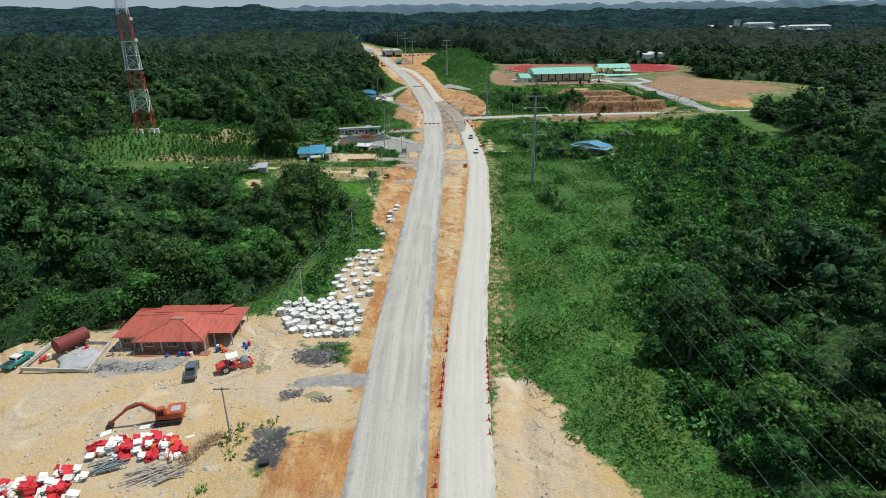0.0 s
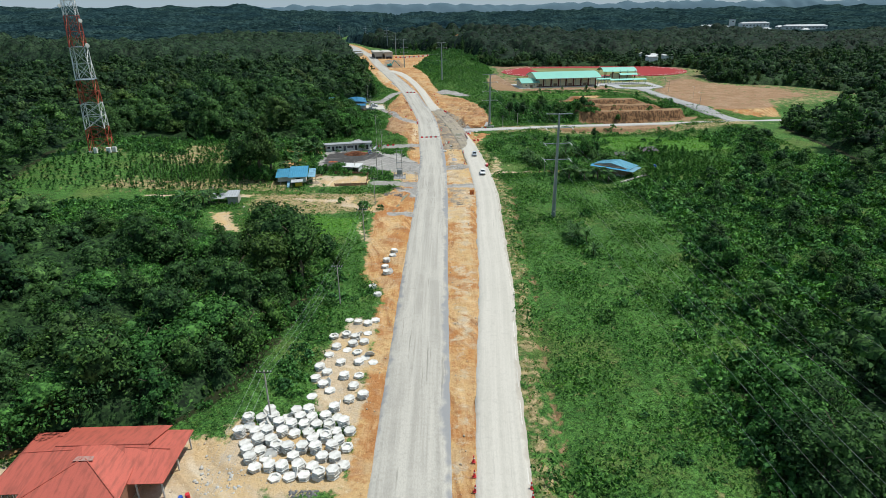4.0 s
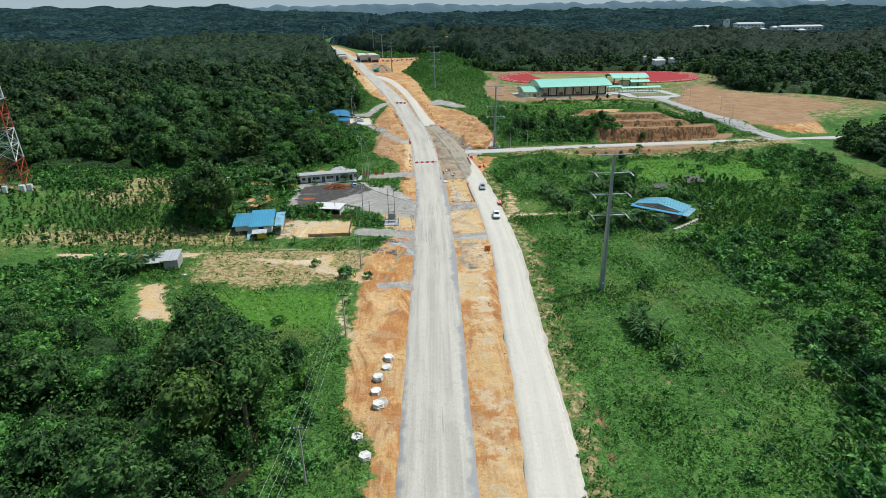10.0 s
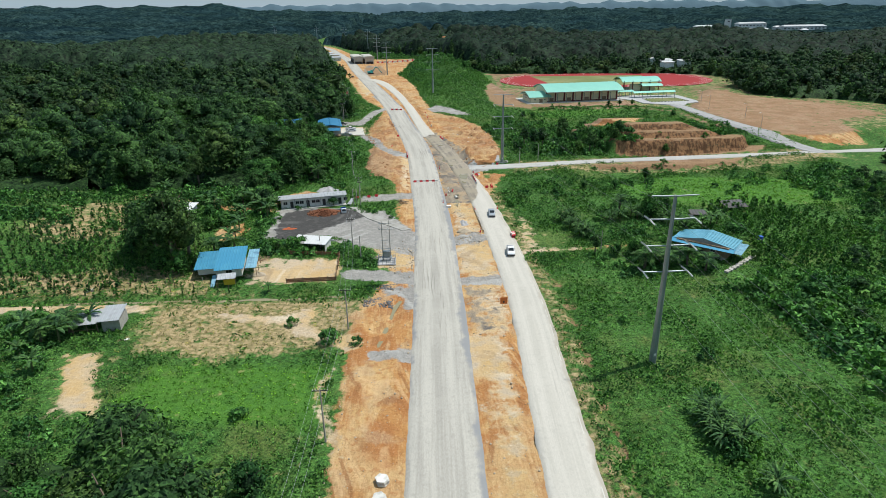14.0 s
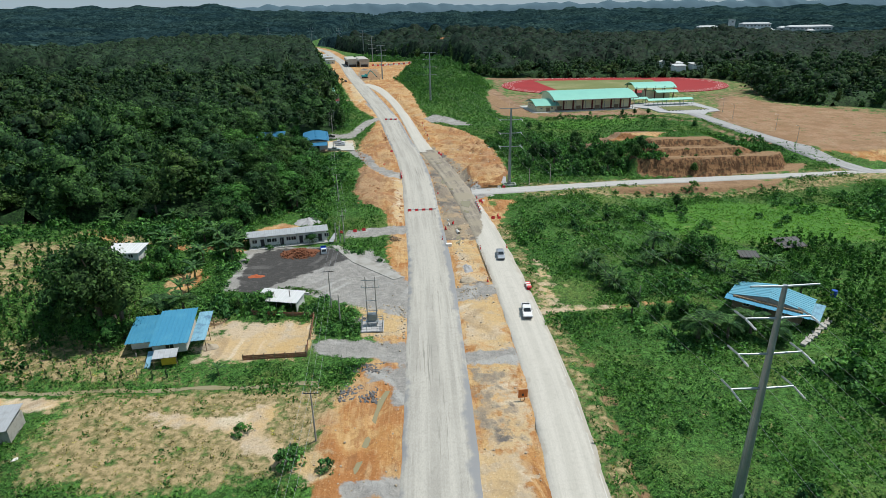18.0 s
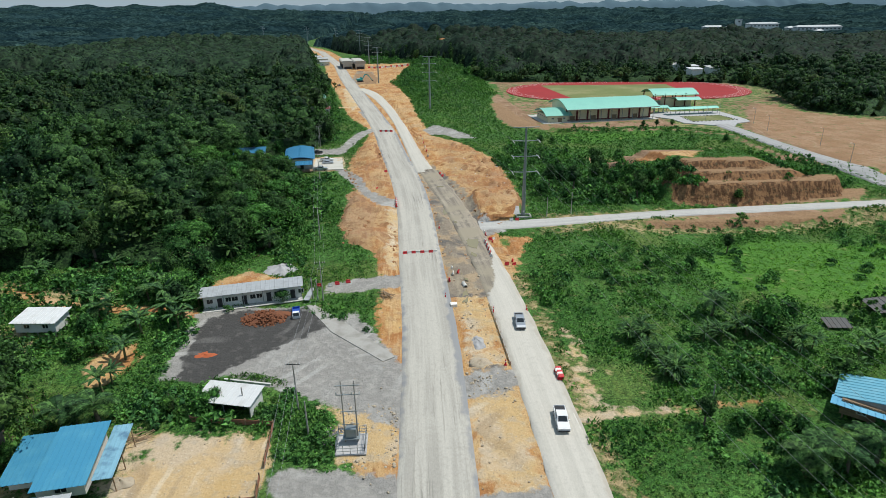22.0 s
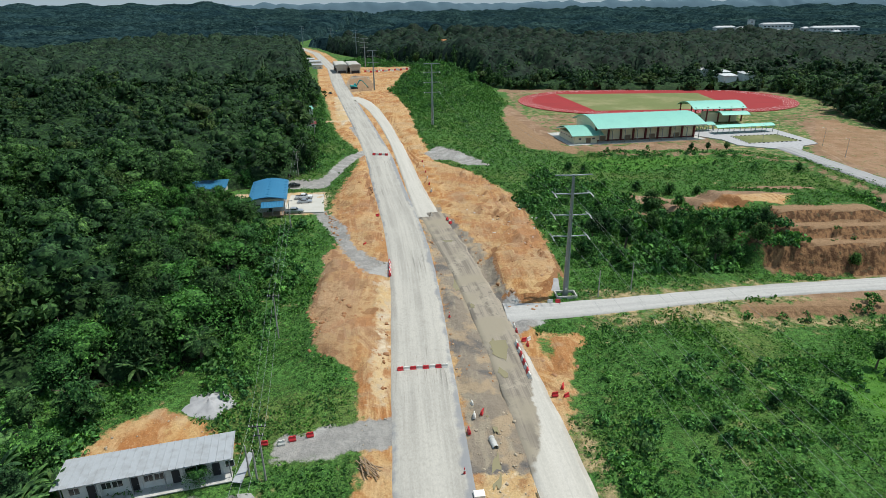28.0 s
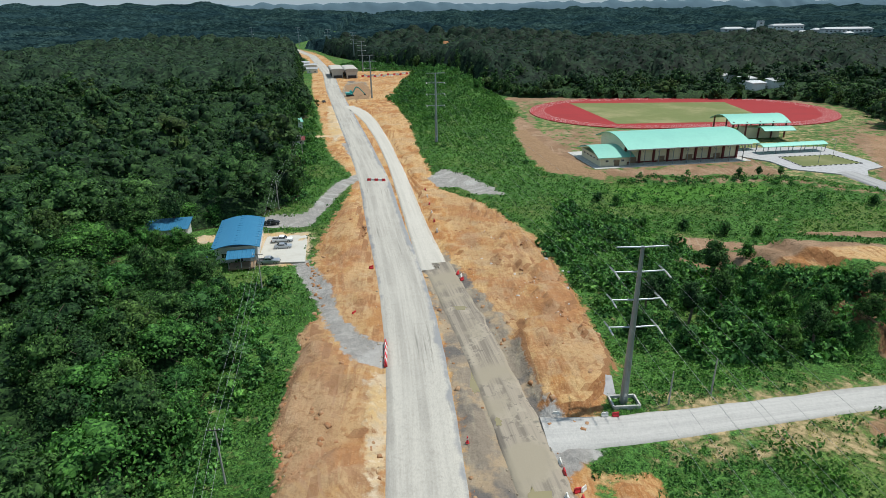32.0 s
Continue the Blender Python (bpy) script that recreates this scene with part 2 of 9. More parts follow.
    along = k.math("SINE", k.math("MULTIPLY", k.noise(0.05, 1, p, (1.0, 0.3, 1)), 120.0))
    orange = k.mix(k.math("MULTIPLY", k.math("MULTIPLY", k.ramp(along, 0.55, 0.95), worn_in), 0.65), orange, (0.26, 0.12, 0.055))
    orange = k.mix(k.math("MULTIPLY", k.math("MULTIPLY", k.ramp(k.math("SUBTRACT", 0.0, along), 0.6, 0.95), worn_in), 0.5), orange, (0.62, 0.46, 0.28))
    # Relief shading put into the colour: dark rills and hollows, pale clod tops.
    rill = k.math("ABSOLUTE", k.math("SUBTRACT", k.noise(0.3, 5, p, (1.0, 0.5, 1), 0.65), 0.5))
    orange = k.mix(k.math("MULTIPLY", k.math("SUBTRACT", 1.0, k.ramp(rill, 0.0, 0.016)), 0.3), orange, (0.17, 0.08, 0.04))
    orange = k.mix(k.math("MULTIPLY", k.ramp(clod, 0.56, 0.64), 0.4), orange, (0.66, 0.5, 0.31))
    orange = k.mix(k.math("MULTIPLY", k.ramp(k.math("SUBTRACT", 1.0, clod), 0.58, 0.68), 0.45), orange, (0.27, 0.125, 0.055))
    # Steep soil is darker and rustier: bare rust tone with slope shading painted in.
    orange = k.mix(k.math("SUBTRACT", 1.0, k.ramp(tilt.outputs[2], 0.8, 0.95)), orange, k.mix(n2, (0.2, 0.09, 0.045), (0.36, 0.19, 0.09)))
    wheel_lines = k.ramp(k.noise(2.0, 2, p, (1.0, 0.02, 1)), 0.5, 0.57)
    wheeled = k.ramp(k.noise(0.05, 3, p, (1.0, 0.35, 1)), 0.42, 0.55)
    orange = k.mix(k.math("MULTIPLY", k.math("MULTIPLY", wheel_lines, wheeled), 0.22), orange, (0.3, 0.15, 0.065))
    crest = k.ramp(k.noise(2.6, 2, p, (1.0, 0.025, 1)), 0.54, 0.6)
    orange = k.mix(k.math("MULTIPLY", k.math("MULTIPLY", crest, wheeled), 0.2), orange, (0.6, 0.45, 0.26))
    orange = k.mix(1.0, orange, (1.0, 0.92, 0.78), "MULTIPLY")
    loam = k.mix(k.ramp(n1, 0.4, 0.62), (0.24, 0.145, 0.085), (0.33, 0.215, 0.135))
    loam = k.mix(k.math("MULTIPLY", k.ramp(n2, 0.5, 0.64), 0.6), loam, (0.19, 0.13, 0.075))
    loam = k.mix(k.math("MULTIPLY", k.math("MULTIPLY", k.ramp(along, 0.55, 0.95), worn_in), 0.5), loam, (0.4, 0.3, 0.2))
    orange = k.mix(k.ramp(k.attr("loam"), 0.3, 0.7), orange, loam)
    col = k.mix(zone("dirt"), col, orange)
    sand = k.mix(k.ramp(n1, 0.4, 0.6), (0.52, 0.41, 0.28), (0.54, 0.385, 0.205))
    sand = k.mix(k.math("MULTIPLY", k.ramp(patch, 0.5, 0.6), 0.75), sand, (0.52, 0.35, 0.15))
    sand = k.mix(k.math("MULTIPLY", k.ramp(n0, 0.54, 0.66), 0.45), sand, (0.4, 0.35, 0.28))
    sand = k.mix(k.math("MULTIPLY", k.ramp(n2, 0.54, 0.66), 0.4), sand, (0.38, 0.31, 0.21))
    sand = k.mix(k.math("MULTIPLY", k.math("MULTIPLY", k.ramp(loops, 0.75, 0.98), worn_in), 0.55), sand, (0.33, 0.24, 0.14))
    sand = k.mix(k.math("MULTIPLY", k.math("MULTIPLY", k.ramp(k.math("SUBTRACT", 0.0, loops), 0.7, 0.98), worn_in), 0.45), sand, (0.7, 0.61, 0.46))
    # Clod tops and hollows of the sand get painted relief shading too.
    sand = k.mix(k.math("MULTIPLY", k.ramp(clod, 0.56, 0.64), 0.35), sand, (0.72, 0.64, 0.5))
    sand = k.mix(k.math("MULTIPLY", k.ramp(k.math("SUBTRACT", 1.0, clod), 0.6, 0.68), 0.4), sand, (0.3, 0.24, 0.16))
    col = k.mix(zone("sand"), col, sand)
    mud = k.mix(n2, (0.2, 0.165, 0.125), (0.3, 0.25, 0.19))
    mud = k.mix(k.ramp(ruts, 0.45, 0.7), mud, (0.34, 0.29, 0.21))
    mud = k.mix(k.ramp(n1, 0.5, 0.6), mud, (0.15, 0.135, 0.12))
    mud = k.mix(k.math("MULTIPLY", k.ramp(k.noise(0.22, 5, p), 0.5, 0.62), 0.7), mud, (0.42, 0.31, 0.19))
    col = k.mix(zone("mud"), col, mud)
    grav = k.mix(n3, (0.175, 0.168, 0.155), (0.36, 0.345, 0.315))
    grav = k.mix(k.math("MULTIPLY", k.ramp(n2, 0.48, 0.62), 0.6), grav, (0.36, 0.34, 0.31))
    grav = k.mix(k.math("MULTIPLY", k.ramp(n0, 0.5, 0.64), 0.3), grav, (0.42, 0.4, 0.36))
    grav = k.mix(k.math("MULTIPLY", k.math("MULTIPLY", k.ramp(loops, 0.2, 0.9), k.ramp(k.noise(0.06, 3, p), 0.42, 0.58)), 0.5), grav, (0.46, 0.45, 0.42))
    col = k.mix(zone("gravel", 0.08, 0.7), col, grav)
    black = k.mix(n3, (0.042, 0.042, 0.042), (0.092, 0.087, 0.08))
    black = k.mix(k.math("MULTIPLY", k.math("MULTIPLY", k.ramp(loops, 0.1, 0.9), k.ramp(k.noise(0.09, 4, p), 0.44, 0.6)), 0.5), black, (0.18, 0.172, 0.16))
    black = k.mix(k.math("MULTIPLY", k.ramp(k.noise(0.6, 5, p, None, 0.7), 0.54, 0.68), 0.4), black, (0.17, 0.16, 0.145))
    col = k.mix(zone("dark", 0.1, 0.9), col, black)
    # Cut walls dark and benches pale: soil colour, with shading by slope added.
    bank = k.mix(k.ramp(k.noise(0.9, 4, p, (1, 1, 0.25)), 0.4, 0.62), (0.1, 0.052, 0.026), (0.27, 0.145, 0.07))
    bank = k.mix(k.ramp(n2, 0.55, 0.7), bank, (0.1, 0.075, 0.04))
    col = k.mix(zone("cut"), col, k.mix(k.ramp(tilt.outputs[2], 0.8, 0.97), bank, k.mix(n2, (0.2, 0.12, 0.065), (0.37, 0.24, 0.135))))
    k.bump(k.math("ADD", n2, k.math("MULTIPLY", clod, 0.5)), 0.8, 0.5)
    return k.done(col)


def road_material(name, base, pale, gravel, streak=0.6, scuffs=0.55, grain=0.07):
    """Across the road runs 'across' (0 at one edge, 1 at the other)."""
    k = Mat(name, 0.9, 0, 0.2)
    p = k.place()
    n1, n2, n3 = k.noise(0.1, 5, p), k.noise(1.3, 5, p), k.noise(9, 3, p)
    flow = k.n.new("ShaderNodeCombineXYZ")
    k.put(flow.inputs[0], k.math("MULTIPLY", k.attr("across"), 10.0)), k.put(flow.inputs[1], k.math("MULTIPLY", k.attr("along"), 0.03))
    lines = k.math("ADD", k.math("MULTIPLY", k.noise(0.55, 3, flow.outputs[0]), 0.7), k.math("MULTIPLY", k.noise(2.6, 4, flow.outputs[0]), 0.3))
    col = k.mix(k.ramp(lines, 0.38, 0.62), base, pale)
    col = k.mix(k.math("MULTIPLY", k.ramp(n1, 0.45, 0.7), 0.5), col, pale)
    col = k.mix(k.math("MULTIPLY", k.ramp(n2, 0.5, 0.75), 0.3), col, tuple(v * 0.72 for v in base))
    col = k.mix(k.math("MULTIPLY", k.ramp(n3, 0.45, 0.75), 0.25), col, gravel)
    col = k.mix(1.0, col, k.mix(k.ramp(k.noise(5.0, 3, p, (1.0, 0.45, 1), 0.7), 0.36, 0.64), (1 - grain, 1 - grain, 1 - grain), (1 + 0.7 * grain, 1 + 0.7 * grain, 1 + 0.7 * grain)), "MULTIPLY")
    scuff = k.math("MULTIPLY", k.ramp(k.noise(1.8, 5, flow.outputs[0], None, 0.7), 0.55, 0.66), k.ramp(k.noise(0.06, 4, p, (1.0, 0.5, 1)), 0.47, 0.6))
    col = k.mix(k.math("MULTIPLY", scuff, scuffs), col, tuple(v * 0.62 for v in base))
    side = k.math("SUBTRACT", k.attr("across"), 0.465)
    edge = k.math("ABSOLUTE", side)
    edge = k.math("SUBTRACT", edge, k.math("MULTIPLY", k.ramp(k.noise(0.02, 2, p), 0.4, 0.6), 0.08))
    edge = k.math("ADD", edge, k.math("MULTIPLY", k.math("SUBTRACT", k.noise(0.35, 5, p), 0.5), 0.3))
    col = k.mix(k.math("MULTIPLY", k.ramp(edge, 0.4, 0.5), streak), col, gravel)
    slop = k.math("ADD", k.attr("slop"), k.math("MULTIPLY", k.math("SUBTRACT", k.noise(0.3, 5, p), 0.5), 0.9))
    wet = k.mix(k.ramp(lines, 0.4, 0.6), (0.19, 0.165, 0.132), (0.33, 0.285, 0.222))
    wet = k.mix(k.math("MULTIPLY", k.ramp(k.noise(0.4, 5, p), 0.52, 0.6), 0.6), wet, (0.4, 0.35, 0.27))
    wet = k.mix(k.math("MULTIPLY", k.ramp(k.noise(0.8, 5, p, None, 0.65), 0.56, 0.64), 0.6), wet, (0.12, 0.105, 0.09))
    col = k.mix(k.ramp(slop, 0.42, 0.58), col, k.mix(k.ramp(n1, 0.45, 0.6), wet, (0.31, 0.27, 0.2)))
    k.bump(k.math("ADD", n2, n3), 0.4, 0.06)
    return k.done(col)


M_GROUND = ground_material()
M_GRAVELROAD = road_material("compacted_gravel", (0.36, 0.34, 0.295), (0.475, 0.45, 0.39), (0.24, 0.245, 0.25), 0.9, 0.9)
M_PAVED = road_material("dusty_asphalt", (0.47, 0.445, 0.385), (0.54, 0.51, 0.445), (0.36, 0.32, 0.265), 0.6, 0.35, 0.04)
M_GREYROAD = road_material("grey_road", (0.3, 0.298, 0.29), (0.39, 0.385, 0.37), (0.25, 0.245, 0.235), 0.4)
M_SIDEROAD = road_material("pale_side_road", (0.4, 0.39, 0.365), (0.48, 0.468, 0.435), (0.3, 0.285, 0.255), 0.5)


# ---- mesh helpers ----
def quads_mesh(name, verts, quads, mats, fields=None, slots=None):
    """A mesh from arrays of corners and four-cornered faces."""
    me = bpy.data.meshes.new(name)
    nv, nq = len(verts), len(quads)
    me.vertices.add(nv)
    me.vertices.foreach_set("co", np.ascontiguousarray(verts, dtype=np.float32).ravel())
    me.loops.add(nq * 4)
    me.loops.foreach_set("vertex_index", np.ascontiguousarray(quads, dtype=np.int32).ravel())
    me.polygons.add(nq)
    me.polygons.foreach_set("loop_start", np.arange(0, nq * 4, 4, dtype=np.int32))
    for key, val in (fields or {}).items():
        a = me.attributes.new(key, "FLOAT", "POINT")
        a.data.foreach_set("value", np.ascontiguousarray(val, dtype=np.float32).ravel())
    for m in mats:
        me.materials.append(m)
    if slots is not None and len(mats) > 1:
        me.polygons.foreach_set("material_index", np.ascontiguousarray(slots, dtype=np.int32))
    me.update(calc_edges=True)
    return me


class Build:
    """Collects corners and faces for one mesh."""

    def __init__(self):
        self.v, self.f = [], []

    def add(self, verts, faces):
        o = len(self.v)
        self.v += [tuple(p) for p in verts]
        self.f += [tuple(i + o for i in f) for f in faces]
        return self

    def box(self, x, y, z, sx, sy, sz, rz=0.0, cut=0.0):
        """A box that stands on z, with its upright and upper edges cut by 'cut'."""
        a, b, c, s = sx / 2, sy / 2, math.cos(radians(rz)), math.sin(radians(rz))

        def ring(a, b, h, k):
            pts = [(a - k, -b), (a, -b + k), (a, b - k), (a - k, b), (-a + k, b), (-a, b - k), (-a, -b + k), (-a + k, -b)] if cut else [(a, -b), (a, b), (-a, b), (-a, -b)]
            return [(x + u * c - w * s, y + u * s + w * c, h) for u, w in pts]
        if cut:
            rings = [ring(a, b, z, cut), ring(a, b, z + sz - cut, cut), ring(a - cut, b - cut, z + sz, cut * 0.5)]
        else:
            rings = [ring(a, b, z, 0), ring(a, b, z + sz, 0)]
        return self.loft(rings)

    def loft(self, rings, closed=True, caps=True):
        n = len(rings[0])
        v = [p for r in rings for p in r]
        f = []
        for i in range(len(rings) - 1):
            for j in range(n if closed else n - 1):
                k = (j + 1) % n
                f.append((i * n + j, i * n + k, (i + 1) * n + k, (i + 1) * n + j))
        if caps and closed:
            f.append(tuple(range(n - 1, -1, -1)))
            f.append(tuple((len(rings) - 1) * n + j for j in range(n)))
        return self.add(v, f)

    def tube(self, p0, p1, r0, r1=None, n=8, caps=True):
        p0, p1 = Vector(p0), Vector(p1)
        r1 = r0 if r1 is None else r1
        q = (p1 - p0).to_track_quat("Z", "Y").to_matrix()
        ring = lambda p, r: [p + q @ Vector((r * math.cos(2 * math.pi * j / n), r * math.sin(2 * math.pi * j / n), 0)) for j in range(n)]
        return self.loft([ring(p0, r0), ring(p1, r1)], caps=caps)

    def slab(self, corners, thick):
        """A plate of any outline: its upper corners (counter-clockwise from above), and its thickness downwards."""
        n = len(corners)
        low = [(p[0], p[1], p[2] - thick) for p in corners]
        f = [tuple(range(n)), tuple(range(2 * n - 1, n - 1, -1))] + [(j, j + n, (j + 1) % n + n, (j + 1) % n) for j in range(n)]
        return self.add([*corners, *low], f)

    def beam(self, p0, p1, w, h=None):
        p0, p1 = Vector(p0), Vector(p1)
        h = h or w
        q = (p1 - p0).to_track_quat("Z", "Y").to_matrix()
        ring = lambda p: [p + q @ Vector((a * w / 2, b * h / 2, 0)) for a, b in ((-1, -1), (1, -1), (1, 1), (-1, 1))]
        return self.loft([ring(p0), ring(p1)])

    def mesh(self, name, mat, smooth=False):
        me = bpy.data.meshes.new(name)
        me.from_pydata(self.v, [], self.f)
        me.materials.append(mat)
        if smooth:
            me.polygons.foreach_set("use_smooth", [True] * len(me.polygons))
        me.update()
        return me


def part(name, b, mat, parent, label="", smooth=False):
    ob = new(name, b.mesh(name, mat, smooth) if isinstance(b, Build) else b)
    ob.parent = parent
    if label:
        ob["label"] = label
    return ob


def thing(name, m, label, category, group="", kind=""):
    ob = new(name)
    ob.empty_display_size = 0.5
    ob.matrix_basis = m
    return tagged(ob, label, category, group, kind)


def solo(name, b, mat, m, label, category, group="", kind="", smooth=False):
    ob = new(name, b.mesh(name, mat, smooth) if isinstance(b, Build) else b)
    ob.matrix_basis = m
    return tagged(ob, label, category, group, kind)


# ---- the plan: roads and ground heights ----
def line(y, pairs):
    a = np.array(pairs, dtype=float)
    return np.interp(y, a[:, 0], a[:, 1])


LEFT_MID = [(-60, -7.9), (93, -7.7), (117, -7.1), (155, -6.2), (219, -4.2), (273, -3.4), (318, -4.8), (343, -5.3), (361, -6.3), (386, -8.7), (417.7, -13.1), (461.7, -18.2), (529.4, -29.2), (611, -43.2),
    (720.7, -61.8), (857.5, -82.2), (1105.8, -133.4), (1320.7, -200.4)]
RIGHT_MID = [(-60, 1.0), (55, 2.5), (76, 3.2), (93, 4.3), (117, 6.2), (154, 10.0), (171, 10.8), (192, 12.2), (218, 14.2), (240, 14.4), (262, 13.9), (283, 13.2), (300, 12.0), (320, 10.2), (345, 7.6), (370, 3.6), (392, -0.3)]
NEW_MID = [(388, -0.6), (416.8, -4.3), (476.4, -10.7), (527.5, -17.5), (576.5, -25.5), (613.8, -33.9), (637, -44.1)]
TROAD_MID = [(12.5, 331), (24, 330.7), (42, 333.1), (70, 336.2), (110, 338), (155, 340), (210, 343)]


def smooth_path(pairs, step):
    """Points along a smooth curve through the given (along, across) pairs."""
    a = np.array(pairs, dtype=float)
    s = np.arange(a[0, 0], a[-1, 0], step)
    w = np.interp(s, a[:, 0], a[:, 1])
    k = max(3, int(24 / step)) | 1
    pad = np.pad(w, k // 2, mode="reflect", reflect_type="odd")
    return s, np.convolve(pad, np.ones(k) / k, "valid")


def bumps(x, y, x0, y0, rx, ry, h):
    return h * np.exp(-(((x - x0) / rx) ** 2 + ((y - y0) / ry) ** 2))


def wave(x, y, s, seed):
    r = np.random.RandomState(seed)
    z = np.zeros_like(x, dtype=float)
    for i in range(7):
        a, k, ph = r.uniform(0, 6.28), s * r.uniform(0.6, 1.9), r.uniform(0, 6.28)
        z += np.sin((x * math.cos(a) + y * math.sin(a)) * k + ph) / 7 ** 0.5
    return z


def step01(v, lo, hi):
    t = np.clip((v - lo) / (hi - lo), 0, 1)
    return t * t * (3 - 2 * t)


def inside(x, y, poly):
    """Signed distance to a polygon, negative inside."""
    p = np.array(poly, dtype=float)
    d = np.full(x.shape, 1e9)
    odd = np.zeros(x.shape, dtype=bool)
    for a, b in zip(p, np.roll(p, -1, 0)):
        e = b - a
        t = np.clip(((x - a[0]) * e[0] + (y - a[1]) * e[1]) / max(e @ e, 1e-9), 0, 1)
        d = np.minimum(d, np.hypot(x - a[0] - t * e[0], y - a[1] - t * e[1]))
        hit = (a[1] > y) != (b[1] > y)
        with np.errstate(divide="ignore", invalid="ignore"):
            xi = a[0] + (y - a[1]) / (b[1] - a[1] if b[1] != a[1] else 1e-9) * e[0]
        odd ^= hit & (x < xi)
    return np.where(odd, -d, d)


PLATEAU = [(46, 470), (60, 456), (122, 444), (137, 428), (138, 396), (141, 374), (149, 362), (166, 355), (190, 362), (240, 378), (250, 640), (150, 665), (62, 645), (46, 560)]
SPOIL_L = [(-27, 306), (-10, 306), (-10.5, 346), (-17, 350), (-24, 366), (-29, 388), (-31, 372), (-29, 340)]
SPOIL_R = [(15, 346), (29, 347), (29.5, 382), (27, 406), (17, 434), (8, 438), (12, 400)]
TERRACE = [(72, 345), (100, 343.5), (130, 345), (139, 360), (130, 386), (112, 400), (86, 402), (62, 392), (64, 370)]


MOUND = [(14.6, 363), (12.4, 354), (12.6, 341), (14.2, 336), (20, 335.5), (25, 341), (28, 347), (28, 356), (22, 363)]


def level(y):
    """The rise of the ground along the road."""
    return line(y, [(250, 0), (311, 0.8), (345, 1.0), (461, 3.5), (530, 4.0), (3000, 4.0)])


def height(x, y):
    x, y = np.asarray(x, dtype=float), np.asarray(y, dtype=float)
    away = np.clip((np.abs(x - line(y, LEFT_MID) - 4) - 32) / 60, 0, 1)
    z = level(y) + away * (1.1 * wave(x, y, 0.035, 3) + 0.5)
    z += bumps(x, y, -135, 268, 42, 36, 7.2)
    z += bumps(x, y, 8, 505, 9, 26, 2.5) + bumps(x, y, 26, 605, 14, 30, 2) + bumps(x, y, 27, 655, 15, 22, 8.5)
    z += bumps(x, y, 30, 770, 30, 60, 8) + bumps(x, y, 40, 930, 60, 60, 10) + bumps(x, y, 45, 1240, 120, 80, 24)
    plat = step01(-inside(x, y, PLATEAU), -9, 5)
    z = z * (1 - plat) + 5.0 * plat
    d = np.maximum(-inside(x, y, TERRACE), 0)
    d = np.where(d > 0.3, np.maximum(d + 0.6 * wave(x, y, 0.13, 15) + 0.35 * wave(x, y, 0.7, 16) + 0.9 * wave(x, y * 0, 0.05, 17), 0.3), d)
    rise = level(y) + 5.2 * step01(d, 0.8, 4.4) + 2.3 * step01(d, 7.2, 9.0) * step01(124 - x, 0, 10) + 2.3 * step01(d, 11.8, 13.8) * step01(114 - x, 0, 8) - 5.0 * step01(y, 368, 400)
    z = np.where(d > 0, np.maximum(z, rise), z)
    z -= 1.9 * step01(x, 48, 66) * step01(330.5 - y, 0, 5) * step01(y, 288, 312) * step01(150 - x, 0, 20)
    # heaps and banks of soil beside the road
    spoil = np.maximum(step01(-inside(x, y, SPOIL_L), 0, 3), step01(-inside(x, y, SPOIL_R), 0, 3))
    z += spoil * (0.7 * np.abs(wave(x, y, 0.42, 61)) + 0.22 * wave(x, y, 1.2, 62))
    mound = step01(-inside(x, y, MOUND), -0.6, 1.3)
    z += mound * (1.5 + 0.35 * wave(x, y, 0.45, 41)) + bumps(x, y, 22, 345, 5, 7, 0.8) + bumps(x, y, 23, 368, 4.5, 6, 1.6) - bumps(x, y, 30, 322, 12, 4, 1.0)
    z += bumps(x, y, -20, 318, 6, 14, 1.5) + bumps(x, y, -22, 345, 4, 9, 1.8) + bumps(x, y, -22, 415, 5, 25, 1.6)
    z += bumps(x, y, -19, 213, 3.5, 9, 0.8) + bumps(x, y, -19, 190, 3.5, 9, 0.7) + bumps(x, y, -22, 60, 6, 5, 0.9)
    z -= 0.9 * np.exp(-((x - line(y, RIGHT_MID) - 8.2) / 1.1) ** 2) * (y < 240)
    z -= 0.6 * np.exp(-((x - line(y, [(204, -16.4), (210, -15.1), (217, -13.9), (223, -12.2)])) / 1.1) ** 2) * step01(y, 202, 205) * step01(224.5 - y, 0, 2)
    z -= 0.7 * np.exp(-((y - 226.5) / 1.4) ** 2) * (x < -20) * (x > -150)
    z -= step01(y, 1100, 1700) * 6
    far = step01(np.hypot(x, y - 200), 1000, 2600)
    z += far * (6 * np.abs(wave(x, y, 0.0042, 8)) + 4 * wave(x, y, 0.011, 9))
    return z


# ---- ground sheet ----
def grow(a, b, fine, lo, hi, rate=1.09):
    g = list(np.arange(a, b + fine, fine))
    s = fine
    while g[-1] < hi:
        s *= rate
        g.append(g[-1] + s)
    s = fine
    while g[0] > lo:
        s *= rate
        g.insert(0, g[0] - s)
    return np.array(g)


GX = grow(-100, 148, 1.15, -4200, 4200)
GY = np.concatenate([grow(28, 420, 1.15, -160, 420, 1.06), np.arange(422.6, 905, 2.6), grow(908, 912, 3.0, 908, 4800, 1.06)])
X, Y = np.meshgrid(GX, GY)


def area(*polys):
    f = np.zeros(X.shape)
    for p in polys:
        f = np.maximum(f, np.clip(0.5 - inside(X, Y, p) / 5, 0, 1))
    return f


